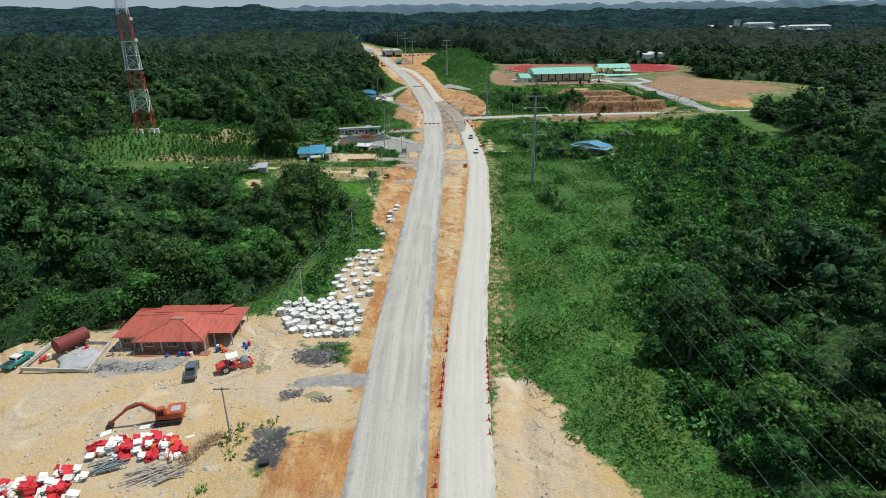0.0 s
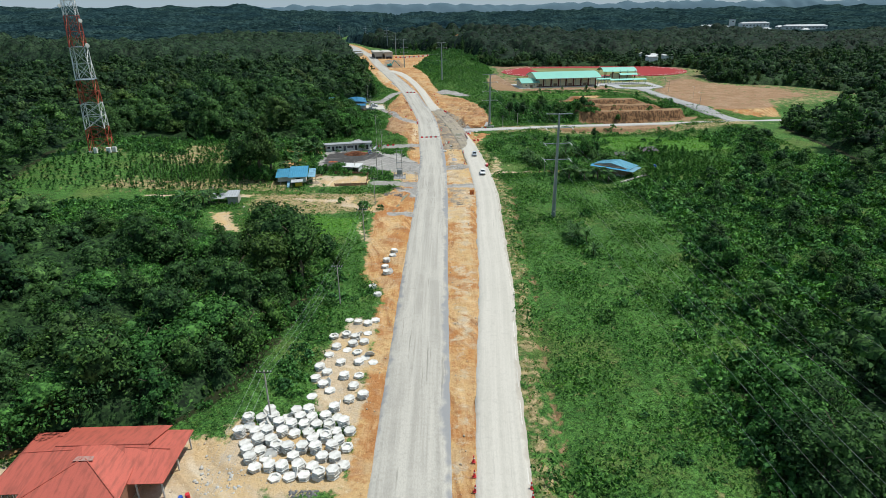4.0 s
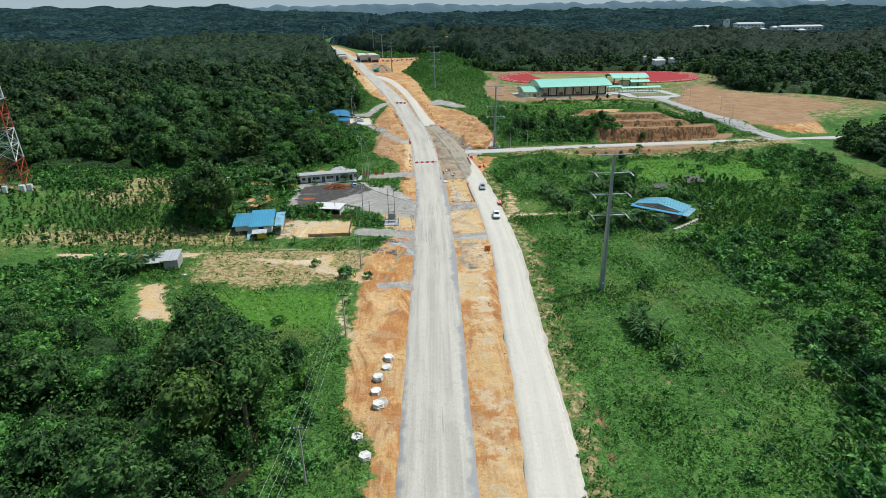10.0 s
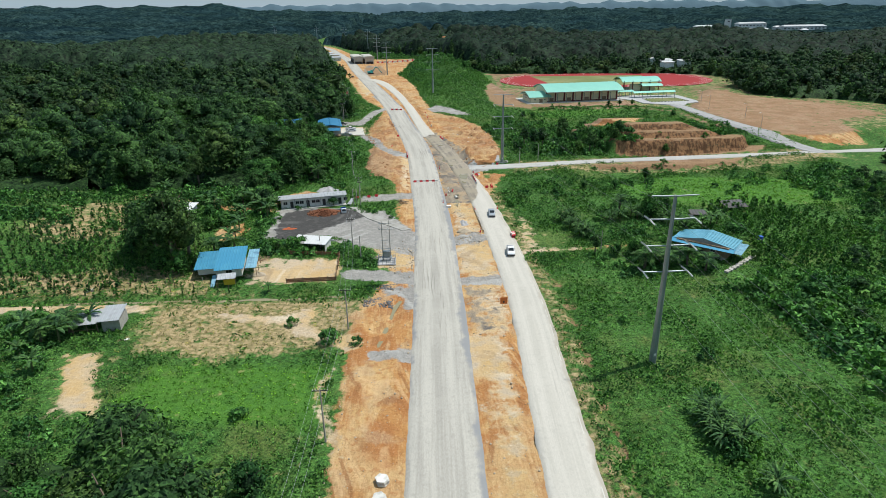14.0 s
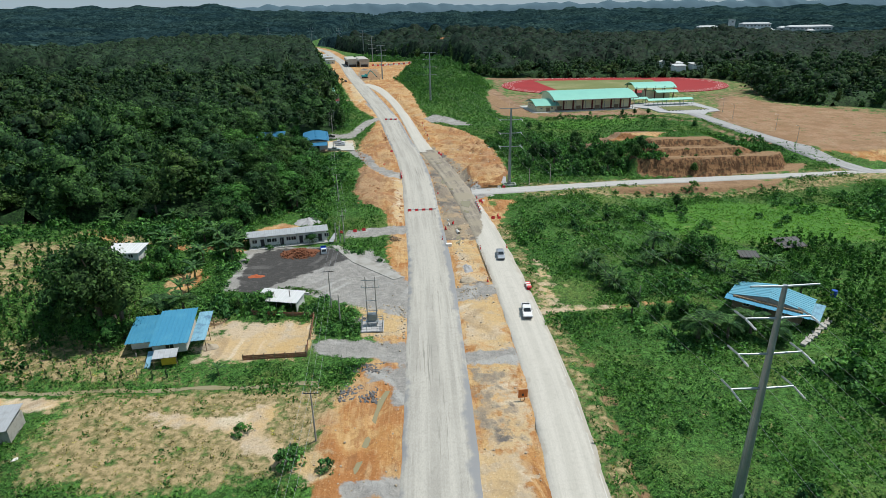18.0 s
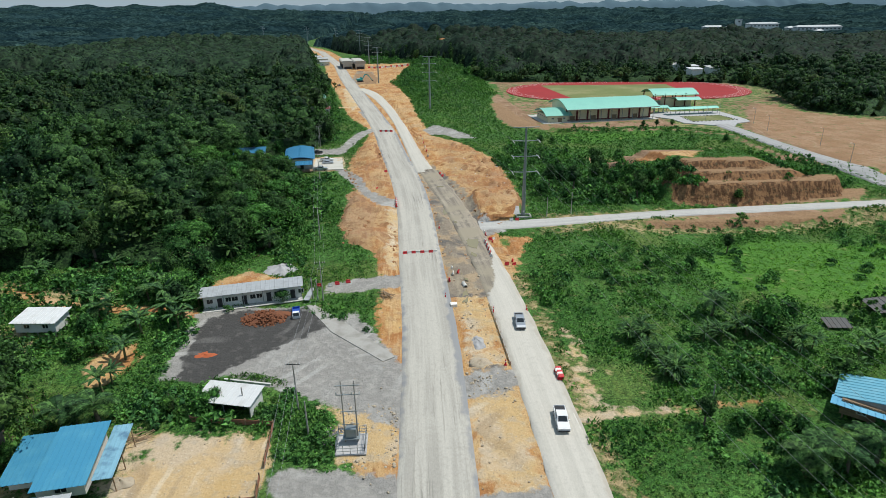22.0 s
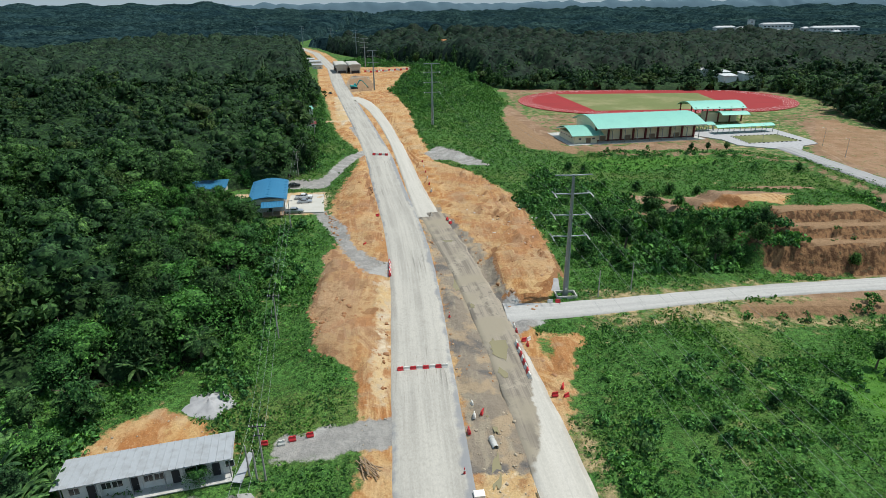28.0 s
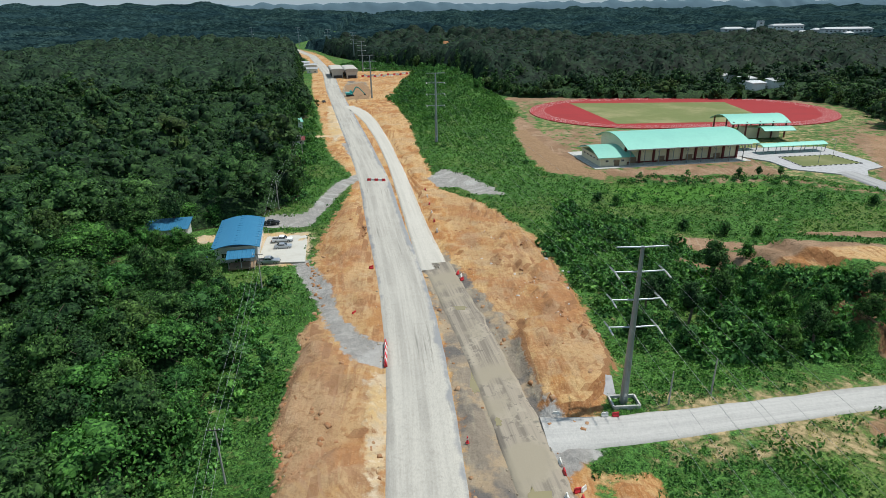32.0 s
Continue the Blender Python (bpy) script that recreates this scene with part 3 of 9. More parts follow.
def band(lo, hi, y0, y1):
    """Between two lines that run along y."""
    d = np.maximum(np.maximum(line(Y, lo) - X, X - line(Y, hi)), np.maximum(y0 - Y, Y - y1))
    return np.clip(0.5 - d / 5, 0, 1)


def shifted(pairs, dx):
    return [(a, b + dx) for a, b in pairs]


DIRT_L = [(20, -23), (66, -24), (70, -14), (84, -17), (95, -16.5), (120, -16), (150, -15), (157, -20), (175, -21), (215, -22), (232, -16), (262, -13), (285, -14), (302, -14.5), (312, -16.5), (317, -23.5),
    (326, -24), (335, -27.5), (345, -26), (360, -26.6), (372, -25), (395, -30), (407.8, -29.9), (444.3, -25.8), (466.3, -25.6), (507.5, -39.6), (613.8, -58.1), (725.4, -78.5), (855.6, -97.1), (1041.6, -130.6), (1300, -206)]
DIRT_R = [(20, 0), (285, 11), (292, 14), (300, 18.5), (325, 17), (337, 23), (346, 28), (367, 28.5), (383, 28), (406.9, 26.6), (435.5, 15.8), (448.7, 4.4), (475.5, 1.5), (495, -1.2), (523, -3), (568, -4.5),
    (613, -10), (661, -17), (700, -14), (736, -10.5), (799, -1.6), (845, 4), (858, -20), (870, -58), (948.6, -84.1), (1100, -118), (1300, -184)]
YARD = [(-130, 10), (-130, 80), (-84, 93), (-66, 98), (-40, 103), (-30, 102), (-26, 92), (-16, 84), (-13, 70), (-24, 66), (-27, 10)]
field = {}
field["dirt"] = np.maximum.reduce([area([(56, 464), (124, 455), (130, 500), (112, 534), (60, 545), (52, 520)], [(54, 540), (60, 640), (150, 658), (240, 630), (236, 560), (228, 600), (206, 630), (150, 646), (84, 640), (62, 600), (62, 560)]) * 0.56, band(DIRT_L, shifted(LEFT_MID, 0), 20, 1290), band(shifted(LEFT_MID, 0), DIRT_R, 290, 1290), band(shifted(LEFT_MID, 3), RIGHT_MID, 20, 330),
    area([(44, 475), (47, 560), (54, 580), (60, 480), (62, 464)], [(58, 462), (64, 456), (122, 450), (122, 462)],
         [(57, 392), (71, 389), (80, 378), (95, 372), (87.5, 363), (75, 368), (64, 381)], [(60, 400), (80, 388), (98, 378), (140, 370), (150, 388), (120, 396), (100, 396), (66, 406)], [(-53, 291), (-51, 300), (-44, 304.6), (-36, 300), (-30.4, 296.7), (-31, 294)], [(-96.2, 297.8), (-85.2, 292.1), (-75, 288.3), (-59.2, 287.7), (-50.6, 286.2), (-49.4, 282.6), (-58.1, 284.7), (-74.2, 285.4), (-83.7, 288.3), (-93.7, 293.6)], [(-63.4, 270.8), (-58.3, 272.6), (-55, 269), (-57.5, 262), (-59.2, 258.6), (-63.1, 265.5)], [(40, 960), (110, 940), (90, 1000), (20, 1100)],
         [(-85, 92), (-64, 99), (-60, 102), (-84, 97)], [(55, 640), (230, 600), (235, 625), (150, 662), (60, 655)], [(60, 334.5), (110, 330), (120, 336), (62, 336)],
         [(19, 323), (26, 322), (18, 303), (16, 300)], [(33, 247.9), (47, 248.3), (47, 249), (33, 248.7)])])
plateau_in = -inside(X, Y, PLATEAU)
field["dirt"] = np.maximum(field["dirt"], np.clip(0.72 - np.abs(plateau_in + 1.5) / 11, 0, 1) * (Y < 480) * (Y > 384) * (X < 175) * 0.72)
field["dirt"] = np.maximum(field["dirt"], area([(147, 440), (146, 385), (153, 362), (166, 349), (186, 350), (198, 388), (232, 402), (230, 442), (206, 480), (200, 520), (180, 500), (166, 470)]) * 0.74)
field["dirt"] = np.maximum(field["dirt"], area([(160, 392), (166, 455), (168, 476), (176, 520), (196, 530), (222, 548), (232, 590), (240, 585), (226, 540), (206, 500), (206, 484), (216, 468), (246, 452), (290, 430), (250, 398), (190, 380)]) * 0.5)
field["sand"] = np.maximum.reduce([area([(-51, 250), (-27, 248.4), (-26, 239), (-27.5, 232.6), (-47, 232), (-50, 240)]) * 0.6, band(shifted(LEFT_MID, 5.2), shifted(RIGHT_MID, -3.4), 206, 302) * 0.62, area([(-21.7, 253.2), (-12.4, 252), (-8.6, 250.5), (-8.6, 240), (-18, 240), (-17.8, 247)]) * 0.8, area([(21.3, 274.8), (24.6, 272.3), (23.8, 251.9), (21.1, 246.3), (17.9, 248.0)]) * 0.62, band(shifted(LEFT_MID, 5.2), shifted(RIGHT_MID, -3.4), 84, 206) * 0.5, area([(-65, 188), (-56, 187), (-63, 200), (-65, 205), (-72, 206)], [(-18, 204.5), (-20.5, 209), (-25, 210.5), (-30, 213.5), (-27, 219), (-30, 222), (-36, 218), (-44, 220), (-52, 219), (-44, 216), (-38, 214.5), (-32, 210.5), (-27, 206.5), (-22, 202.5), (-24, 190), (-19, 176), (-22, 176), (-26, 192), (-21, 203)]) * 0.82, area(YARD, [(5.5, 20), (5.5, 55), (8, 80), (10.5, 82), (15, 77), (18, 72), (17, 67), (20, 62), (23.5, 57), (23.5, 20)],
    [(-43, 246), (-28, 246.8), (-26.4, 239), (-27.8, 234), (-43, 233.6), (-46, 239)], [(-34, 107), (-33, 98), (-26, 91.5), (-15.5, 92), (-16, 104), (-22, 109), (-24, 118), (-23, 130), (-19, 137), (-15, 136), (-16, 100)],
    [(-100, 223), (-64, 221), (-62, 224), (-100, 226)],
    [(1.9, 236), (9.4, 233.6), (10, 253), (2, 253)], [(-3, 196), (6, 192), (7, 206), (0, 209)], [(18, 246.6), (35, 247.8), (35, 248.6), (18, 248.4)], [(-18, 262), (-12, 262), (-11, 240), (-14, 246), (-18, 246)], [(4, 284), (8, 300), (5, 310), (2, 284)],
    [(-64, 407), (-52, 410), (-52, 414), (-66, 413)], [(-45, 393), (-31, 393), (-33, 414), (-46, 415)], [(-12.6, 303), (-9.8, 303), (-10.5, 348), (-13.2, 348)], [(-39, 525), (-34, 560), (-50, 640), (-56, 640), (-46, 560)], [(-66, 536), (-40, 540), (-40, 545), (-66, 541)])])
field["mud"] = np.maximum.reduce([band(shifted(LEFT_MID, 5.4), [(285, 14), (300, 14.5), (322, 13), (342, 13.5), (360, 12.5), (385, 6), (395, 3)], 288, 398), area([(-1, 208), (7.5, 208), (8.5, 234), (0.5, 234)], [(1, 254), (10.5, 253), (11.5, 263), (2, 264)]) * 0.52, area([(-57, 782), (-40, 774), (-34, 700), (-34, 672), (-46, 664), (-54, 700)])])
field["gravel"] = area([(-8, 301), (-25, 297), (-26, 291.5), (-8, 294)], [(-7, 232), (-8.6, 237.6), (-19.8, 239.2), (-27, 239.8), (-25.9, 234.8), (-16, 232.4), (-7, 229)],
    [(-8, 262), (-18, 283), (-23, 280), (-29, 286), (-44, 287), (-50, 285), (-49.5, 262), (-38, 262), (-31, 259), (-21, 254), (-8, 246)], [(-10, 357.5), (-15.7, 359), (-20.8, 368), (-23.9, 380), (-31, 396), (-35.4, 396), (-28, 378.7), (-23.1, 363.6), (-17.2, 352.3), (-13.1, 349.3), (-10, 349.5)],
    [(-22, 477), (-32, 459), (-37, 430), (-48, 430), (-48, 419), (-34, 419), (-30, 440), (-27, 455), (-20, 472)], [(0, 252.5), (12, 256), (12, 261), (0, 260)], [(0, 229), (11, 229), (11, 234), (0, 233)],
    [(0, 462), (6, 474), (14, 466), (21, 452), (25, 442), (15, 444), (10, 452), (3, 452)],
    [(-22, 487), (-30, 500), (-36, 525), (-29, 525), (-22, 500)], [(-58, 82), (-46, 84), (-43, 87.5), (-60, 87)], [(-25, 80.5), (-14, 82.5), (-12.5, 81), (-12.5, 78), (-25, 78.6)], [(14, 338), (20, 327), (13, 322), (11, 330)], [(-13, 227), (-10, 220), (-8, 220), (-9, 231)], [(-17.5, 203), (-13.9, 203.4), (-8, 203), (-8, 199.5), (-17.6, 200.2)], [(-12.6, 222.5), (-9.5, 223), (-9, 218), (-10.8, 218.5)], [(-16, 228.5), (-12, 229), (-12, 225.6), (-15.5, 225.2)])
field["dark"] = area([(-47.2, 263), (-48.2, 272.8), (-48.8, 280.5), (-43, 285), (-28.5, 286), (-23.2, 277.8), (-27.8, 273.3), (-31.8, 269.7), (-36.2, 266.2), (-39.4, 263.4), (-40.6, 260.6), (-44, 260.2)], [(-25.5, 85), (-19, 84), (-18.5, 90), (-26, 90)], [(-25.5, 77.6), (-22.5, 77.8), (-22.5, 75.4), (-25.5, 75.4)], [(-27.5, 68.5), (-22.5, 69), (-21.5, 60), (-25.5, 58.5)]) * 0.9
field["dry"] = np.maximum.reduce([area([(-64, 225), (-20, 225), (-20, 204), (-30, 205), (-44, 202), (-60, 206)]) * 0.76, area([(-64, 224), (-62, 224), (-62, 204)], [(-116, 229), (-41, 228), (-52, 231), (-54, 240), (-62, 246), (-90, 240), (-116, 240)], [(-112, 262), (-100, 256), (-84, 262), (-76, 262), (-74, 276), (-96, 290), (-112, 284)], [(-140, 268), (-126, 268), (-126, 262), (-142, 262)], [(-100, 292), (-70, 288), (-70, 296), (-95, 300)]) * 0.6,
    np.clip(0.56 - np.abs(X - line(Y, RIGHT_MID) - 5.2) / 7, 0, 1) * (Y < 330) * (Y > 75), area([(30, 338), (60, 341), (160, 345), (160, 326), (60, 322), (28, 324)]) * 0.55, np.clip(plateau_in / 6, 0, 1) * 0.42])
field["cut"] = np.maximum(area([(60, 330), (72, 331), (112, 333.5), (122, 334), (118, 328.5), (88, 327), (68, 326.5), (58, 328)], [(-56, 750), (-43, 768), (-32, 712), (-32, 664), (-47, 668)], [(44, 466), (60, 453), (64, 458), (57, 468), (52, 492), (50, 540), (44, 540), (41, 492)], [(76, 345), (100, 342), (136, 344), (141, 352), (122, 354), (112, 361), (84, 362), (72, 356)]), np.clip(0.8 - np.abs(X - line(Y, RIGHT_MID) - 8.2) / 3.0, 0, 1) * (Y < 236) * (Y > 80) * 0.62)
field["loam"] = np.maximum(area([(56, 324), (130, 324), (130, 338), (56, 338)], [(56, 376), (130, 366), (150, 376), (300, 376), (300, 670), (50, 670), (50, 450)]), np.clip(0.5 + plateau_in / 5, 0, 1))
field["loam"] = np.maximum(field["loam"], area([(-36, 306), (-8, 306), (-9, 380), (-20, 440), (-34, 440)], [(11, 340), (32, 340), (32, 400), (12, 446), (0, 446)]) * 0.43)
field["loam"] = np.maximum(field["loam"], area([(-30, 308), (-15, 308), (-15, 346), (-19, 356), (-24, 372), (-34, 392), (-34, 340)]) * 0.52)
field["loam"] *= 1 - 0.4 * area([(150, 440), (148, 385), (153, 352), (190, 350), (240, 395), (300, 440), (210, 500), (200, 520), (166, 470)])
field["bright"] = area([(60, 286), (70, 278), (124, 276), (128, 308), (88, 320), (62, 306)], [(-58, 186), (-22, 182), (-24, 200), (-55, 202)], [(60, 430), (110, 436), (110, 444), (60, 450)]) * 0.66

# where the forest stands: left and right of these lines
WOOD_L = [(-200, -150), (10, -140), (60, -118), (88, -86), (99, -66), (106, -42), (112, -36.5), (119, -35), (136, -32), (146, -30), (159, -31.5), (168, -39), (173, -46), (176, -57), (179, -74), (184, -97), (190, -114), (209, -150),
    (296, -152), (304, -112), (309, -62), (312, -46), (330, -38), (365, -41), (384, -46), (390, -76), (408.6, -78.7), (424, -51.7), (445.2, -39), (503, -52.6), (534.8, -56.2), (552, -58), (557, -72), (572, -73), (580, -61), (613.8, -63.6),
    (720.7, -84.1), (855.6, -106.4), (948.6, -119), (1041, -135), (1105.8, -151), (1320.7, -216), (1599.8, -242.2)]
WOOD_R = [(-200, 60), (40, 44), (60, 36), (95, 37), (112, 44), (120, 72), (140, 112), (200, 146), (250, 158), (318, 166), (326, 176), (350, 215), (392.7, 288.8), (430, 285), (455, 246), (470, 217), (486, 208), (520, 216),
    (545, 228), (590, 244), (618, 226), (639.8, 111.2), (660.3, 57.3), (725.4, 48), (762.6, 27.5), (818.4, 20.1), (855.6, 1.5), (911.4, -28.3), (1105.8, -110.1), (1320.7, -177.1), (1599.8, -200.4)]


def woods(x, y):
    """Above zero inside the forest: metres from its edge."""
    far_clear = np.hypot((x - 50) / 66, (y - 1000) / 52) * 50 - 50
    return np.minimum(np.maximum(line(y, WOOD_L) - x, x - line(y, WOOD_R)), far_clear)


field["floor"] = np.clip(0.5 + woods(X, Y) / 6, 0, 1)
GZ = height(X, Y)


def settle(z, mid, half, y0, y1, along="y"):
    """Lowers the ground evenly to just under a road."""
    u, w = (X, Y) if along == "y" else (Y, X)
    s, c = smooth_path(mid, 1.5)
    near_road = step01(half + 2.4 - np.abs(u - np.interp(w, s, c)), 0, 1.9) * step01(w, y0 - 3, y0 + 1) * step01(-w, -y1 - 3, -y1 + 1)
    return z * (1 - near_road) + (level(Y) - 0.12) * near_road


GZ -= 2.5 * step01(woods(X, Y), 8, 20) * (Y > 425)
rough = np.maximum(field["dirt"], field["sand"] * 0.5)
GZ += np.where(np.abs(X) < 120, rough * (0.16 * wave(X, Y, 1.1, 21) + np.random.RandomState(17).uniform(-0.09, 0.09, X.shape)), 0)
GZ += step01(field["dirt"], 0.5, 0.9) * (Y > 300) * (Y < 700) * (X > -40) * (X < 45) * (0.5 * np.abs(wave(X, Y, 0.3, 71)) + 0.28 * np.abs(wave(X, Y, 0.75, 72)))
GZ = settle(settle(settle(settle(GZ, LEFT_MID, 5.2, -60, 1300), RIGHT_MID, 3.6, -60, 392), NEW_MID, 3.0, 380, 650), TROAD_MID, 2.4, 11, 200, "x")
road_x = np.interp(Y, *zip(*[(338, 160), (345, 154.2), (357, 149.6), (373, 145.6), (399, 143.5), (452, 143)]))
GZ = np.where((np.abs(X - road_x) < 5) & (Y > 341) & (Y < 452), np.minimum(GZ, level(Y) + (height(X, Y) - level(Y)) * step01(Y, 341, 352)), GZ)
ny, nx = X.shape
ids = np.arange(nx * ny).reshape(ny, nx)
gq = np.stack([ids[:-1, :-1], ids[:-1, 1:], ids[1:, 1:], ids[1:, :-1]], -1).reshape(-1, 4)
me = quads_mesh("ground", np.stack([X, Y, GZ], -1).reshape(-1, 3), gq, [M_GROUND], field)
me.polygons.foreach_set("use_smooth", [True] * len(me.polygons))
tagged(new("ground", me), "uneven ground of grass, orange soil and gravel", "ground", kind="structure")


# ---- roads ----
def road(name, pairs, width, mat, label, step=1.5, swap=False, lift=0.14, wob=0.14, taper=None, slope=False, slop=None):
    s, w = smooth_path(pairs, step)
    d = np.gradient(w, s)
    n = np.hypot(1, d)
    u = np.array([-0.06, 0.0, 0.12, 0.3, 0.5, 0.7, 0.88, 1.0, 1.06])
    hw = width if taper is None else line(s, taper)
    rows, acr = [], []
    for k, a in enumerate(u):
        off = (a - 0.5) * hw + (wob * wave(s, s * 0 + 7 * k, 0.5, 31 + k) if k in (1, 7) else 0)
        px, py = w + off / n, s - off * d / n
        if swap:
            px, py = py, px
        z = (level(py) + (height(px, py) + 0.1 - level(py)) * step01(py, 341, 352) if slope else level(py)) + (lift if 0 <= a <= 1 else -0.25) + (0.06 if 0.2 < a < 0.8 else 0)
        rows.append(np.stack([px, py, z], -1)), acr.append(np.full(len(s), min(max(a, 0), 1)))
    v = np.stack(rows, 1)
    ids = np.arange(v.shape[0] * v.shape[1]).reshape(v.shape[:2])
    q = np.stack([ids[:-1, :-1], ids[:-1, 1:], ids[1:, 1:], ids[1:, :-1]], -1)
    if swap:
        q = q[..., ::-1]
    me = quads_mesh(name, v.reshape(-1, 3), q.reshape(-1, 4), [mat], {"across": np.stack(acr, 1), "along": np.repeat(s[:, None], len(u), 1),
        "slop": step01(s[:, None] - 30 * np.clip(u, 0, 1)[None, :] ** 1.5, *slop) if slop else np.zeros((len(s), len(u)))})
    return tagged(new(name, me), label, "road", kind="structure")


SCHOOL_MID = [(338, 160), (345, 154.2), (357, 149.6), (373, 145.6), (399, 143.5), (430, 143.1), (452, 143)]
road("road_1", LEFT_MID, 9.8, M_GRAVELROAD, "new carriageway of pale compacted gravel with grey stone edges")
road("road_2", RIGHT_MID, 7.0, M_PAVED, "dusty pale asphalt road in use", wob=0.3, taper=[(-60, 6.6), (117, 6.7), (150, 7.0), (262, 7.0), (300, 6.6), (392, 6.2)], slop=(276, 300))
road("road_3", NEW_MID, 5.4, M_PAVED, "newly laid pale carriageway", taper=[(388, 6.2), (424, 5.3), (491, 4.8), (547, 5.6), (640, 8.5)])
road("road_4", TROAD_MID, 5.2, M_SIDEROAD, "pale grey side road with grass verges", swap=True, taper=[(12, 7.5), (20, 6.2), (32, 5.4), (60, 5.0), (210, 4.8)])
road("road_5", SCHOOL_MID, 6.6, M_GREYROAD, "grey access road up to the sports hall", lift=0.25, slope=True)


# ---- plants ----
def cube_ball():
    """A ball of 24 four-sided faces."""
    pts, qs, seen = [], [], {}

    def idx(p):
        if p not in seen:
            seen[p] = len(pts)
            pts.append(p)
        return seen[p]
    for ax in range(3):
        for sgn in (-1, 1):
            for i in (-1, 0):
                for j in (-1, 0):
                    c = []
                    for u, w in ((i, j), (i + 1, j), (i + 1, j + 1), (i, j + 1)):
                        p = [0, 0, 0]
                        p[ax], p[(ax + 1) % 3], p[(ax + 2) % 3] = sgn, u, w
                        c.append(idx(tuple(p)))
                    qs.append(c if sgn > 0 else c[::-1])
    v = np.array(pts, dtype=float)
    return v / np.linalg.norm(v, axis=1)[:, None], np.array(qs)


BALL_V, BALL_Q = cube_ball()


def lump():
    """A low dome of 14 faces for one leafy lobe."""
    v = [(r * math.cos(i * math.pi / 3 + t), r * math.sin(i * math.pi / 3 + t), z) for r, z, t in ((0.95, -0.35, 0), (0.85, 0.45, 0.5), (0.42, 0.92, 1.0)) for i in range(6)]
    q = [(k * 6 + i, k * 6 + (i + 1) % 6, k * 6 + 6 + (i + 1) % 6, k * 6 + 6 + i) for k in (0, 1) for i in range(6)] + [(12, 13, 14, 15), (12, 15, 16, 17)]
    return np.array(v), np.array(q)


LUMP_V, LUMP_Q = lump()


def cards(rng, centre, out, size, droop=0.35):
    """Leaf sprays: one bent four-cornered leaf each, at the points, facing roughly outward."""
    n = len(centre)
    nrm = out + rng.normal(0, 0.55, (n, 3)) + np.array([0, 0, droop])
    nrm /= np.linalg.norm(nrm, axis=1)[:, None]
    t = np.cross(nrm, rng.normal(0, 1, (n, 3)))
    t /= np.linalg.norm(t, axis=1)[:, None]
    b = np.cross(nrm, t)
    s = (size * rng.uniform(0.6, 1.35, n))[:, None]
    v = np.stack([centre - t * s * 0.62, centre - b * s * 0.34 + nrm * s * 0.12, centre + t * s * 0.62 - nrm * s * 0.1, centre + b * s * 0.34 + nrm * s * 0.08], 1)
    return v.reshape(-1, 3), np.arange(4 * n).reshape(n, 4)


def crown_arrays(seed, lobes, width, tall, base, leaves, size, core=True, flat=0.6, low=-0.25, lumps=0, puff=1.0):
    """An uneven dome of leafy lobes: sprays over each lobe, and one inner mass coloured dark for shade."""
    rng = np.random.RandomState(seed)
    V, Q, o = [], [], 0
    lean = rng.uniform(-0.12, 0.12, 2) * width
    share = rng.uniform(0.4, 1.6, lobes)
    share /= share.sum()
    for i in range(lobes):
        a, u = i * 2.4 + rng.uniform(0, 1.2), ((i + 0.3) / lobes) ** 0.5
        r = width * 0.5 * u * rng.uniform(0.7, 1.0)
        drop = (tall - base) * (0.62 * u ** 2.2 + rng.uniform(0, 0.22) / puff ** 2)
        rad = width * (0.13 + 0.13 * rng.uniform()) * puff * np.array([1, 1, flat + 0.35 * rng.uniform()])
        c = np.array([math.cos(a) * r + lean[0] * (1 - u), math.sin(a) * r + lean[1] * (1 - u), tall - drop - rad[2]])
        n = max(3, int(leaves * share[i]))
        n += n == len(BALL_Q)
        d = rng.normal(0, 1, (n * 2, 3))
        d /= np.linalg.norm(d, axis=1)[:, None]
        d = d[d[:, 2] > low][:n]
        p = c + d * rad * rng.uniform(0.62, 1.15, (len(d), 1))
        v, q = cards(rng, p, d, size)
        V.append(v), Q.append(q + o)
        o += len(v)
        if i < lumps:
            v = c + LUMP_V * rad * rng.uniform(0.45, 0.68, (len(LUMP_V), 1))
            V.append(v), Q.append(LUMP_Q + o)
            o += len(v)
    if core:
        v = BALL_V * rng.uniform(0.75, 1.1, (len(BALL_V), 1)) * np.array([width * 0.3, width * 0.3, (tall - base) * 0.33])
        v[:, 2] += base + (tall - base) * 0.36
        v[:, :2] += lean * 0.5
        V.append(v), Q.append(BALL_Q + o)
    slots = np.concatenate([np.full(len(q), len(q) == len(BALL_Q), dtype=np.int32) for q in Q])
    return np.concatenate(V), np.concatenate(Q), slots


def trunk_build(rng, tall, r, width):
    b = Build()
    bend = [Vector((0, 0, -0.4)), Vector((rng.uniform(-0.3, 0.3), rng.uniform(-0.3, 0.3), tall * 0.4)), Vector((rng.uniform(-0.6, 0.6), rng.uniform(-0.6, 0.6), tall * 0.75))]
    rr = [r * 1.4, r, r * 0.6]
    for i in range(2):
        b.tube(bend[i], bend[i + 1], rr[i], rr[i + 1], 7)
    for i in range(4):
        a = i * 1.6 + rng.uniform(0, 1)
        p = bend[1].lerp(bend[2], rng.uniform(0.1, 0.9))
        b.tube(p, p + Vector((math.cos(a) * width * 0.32, math.sin(a) * width * 0.32, tall * 0.22)), r * 0.4, r * 0.15, 5)
    return b


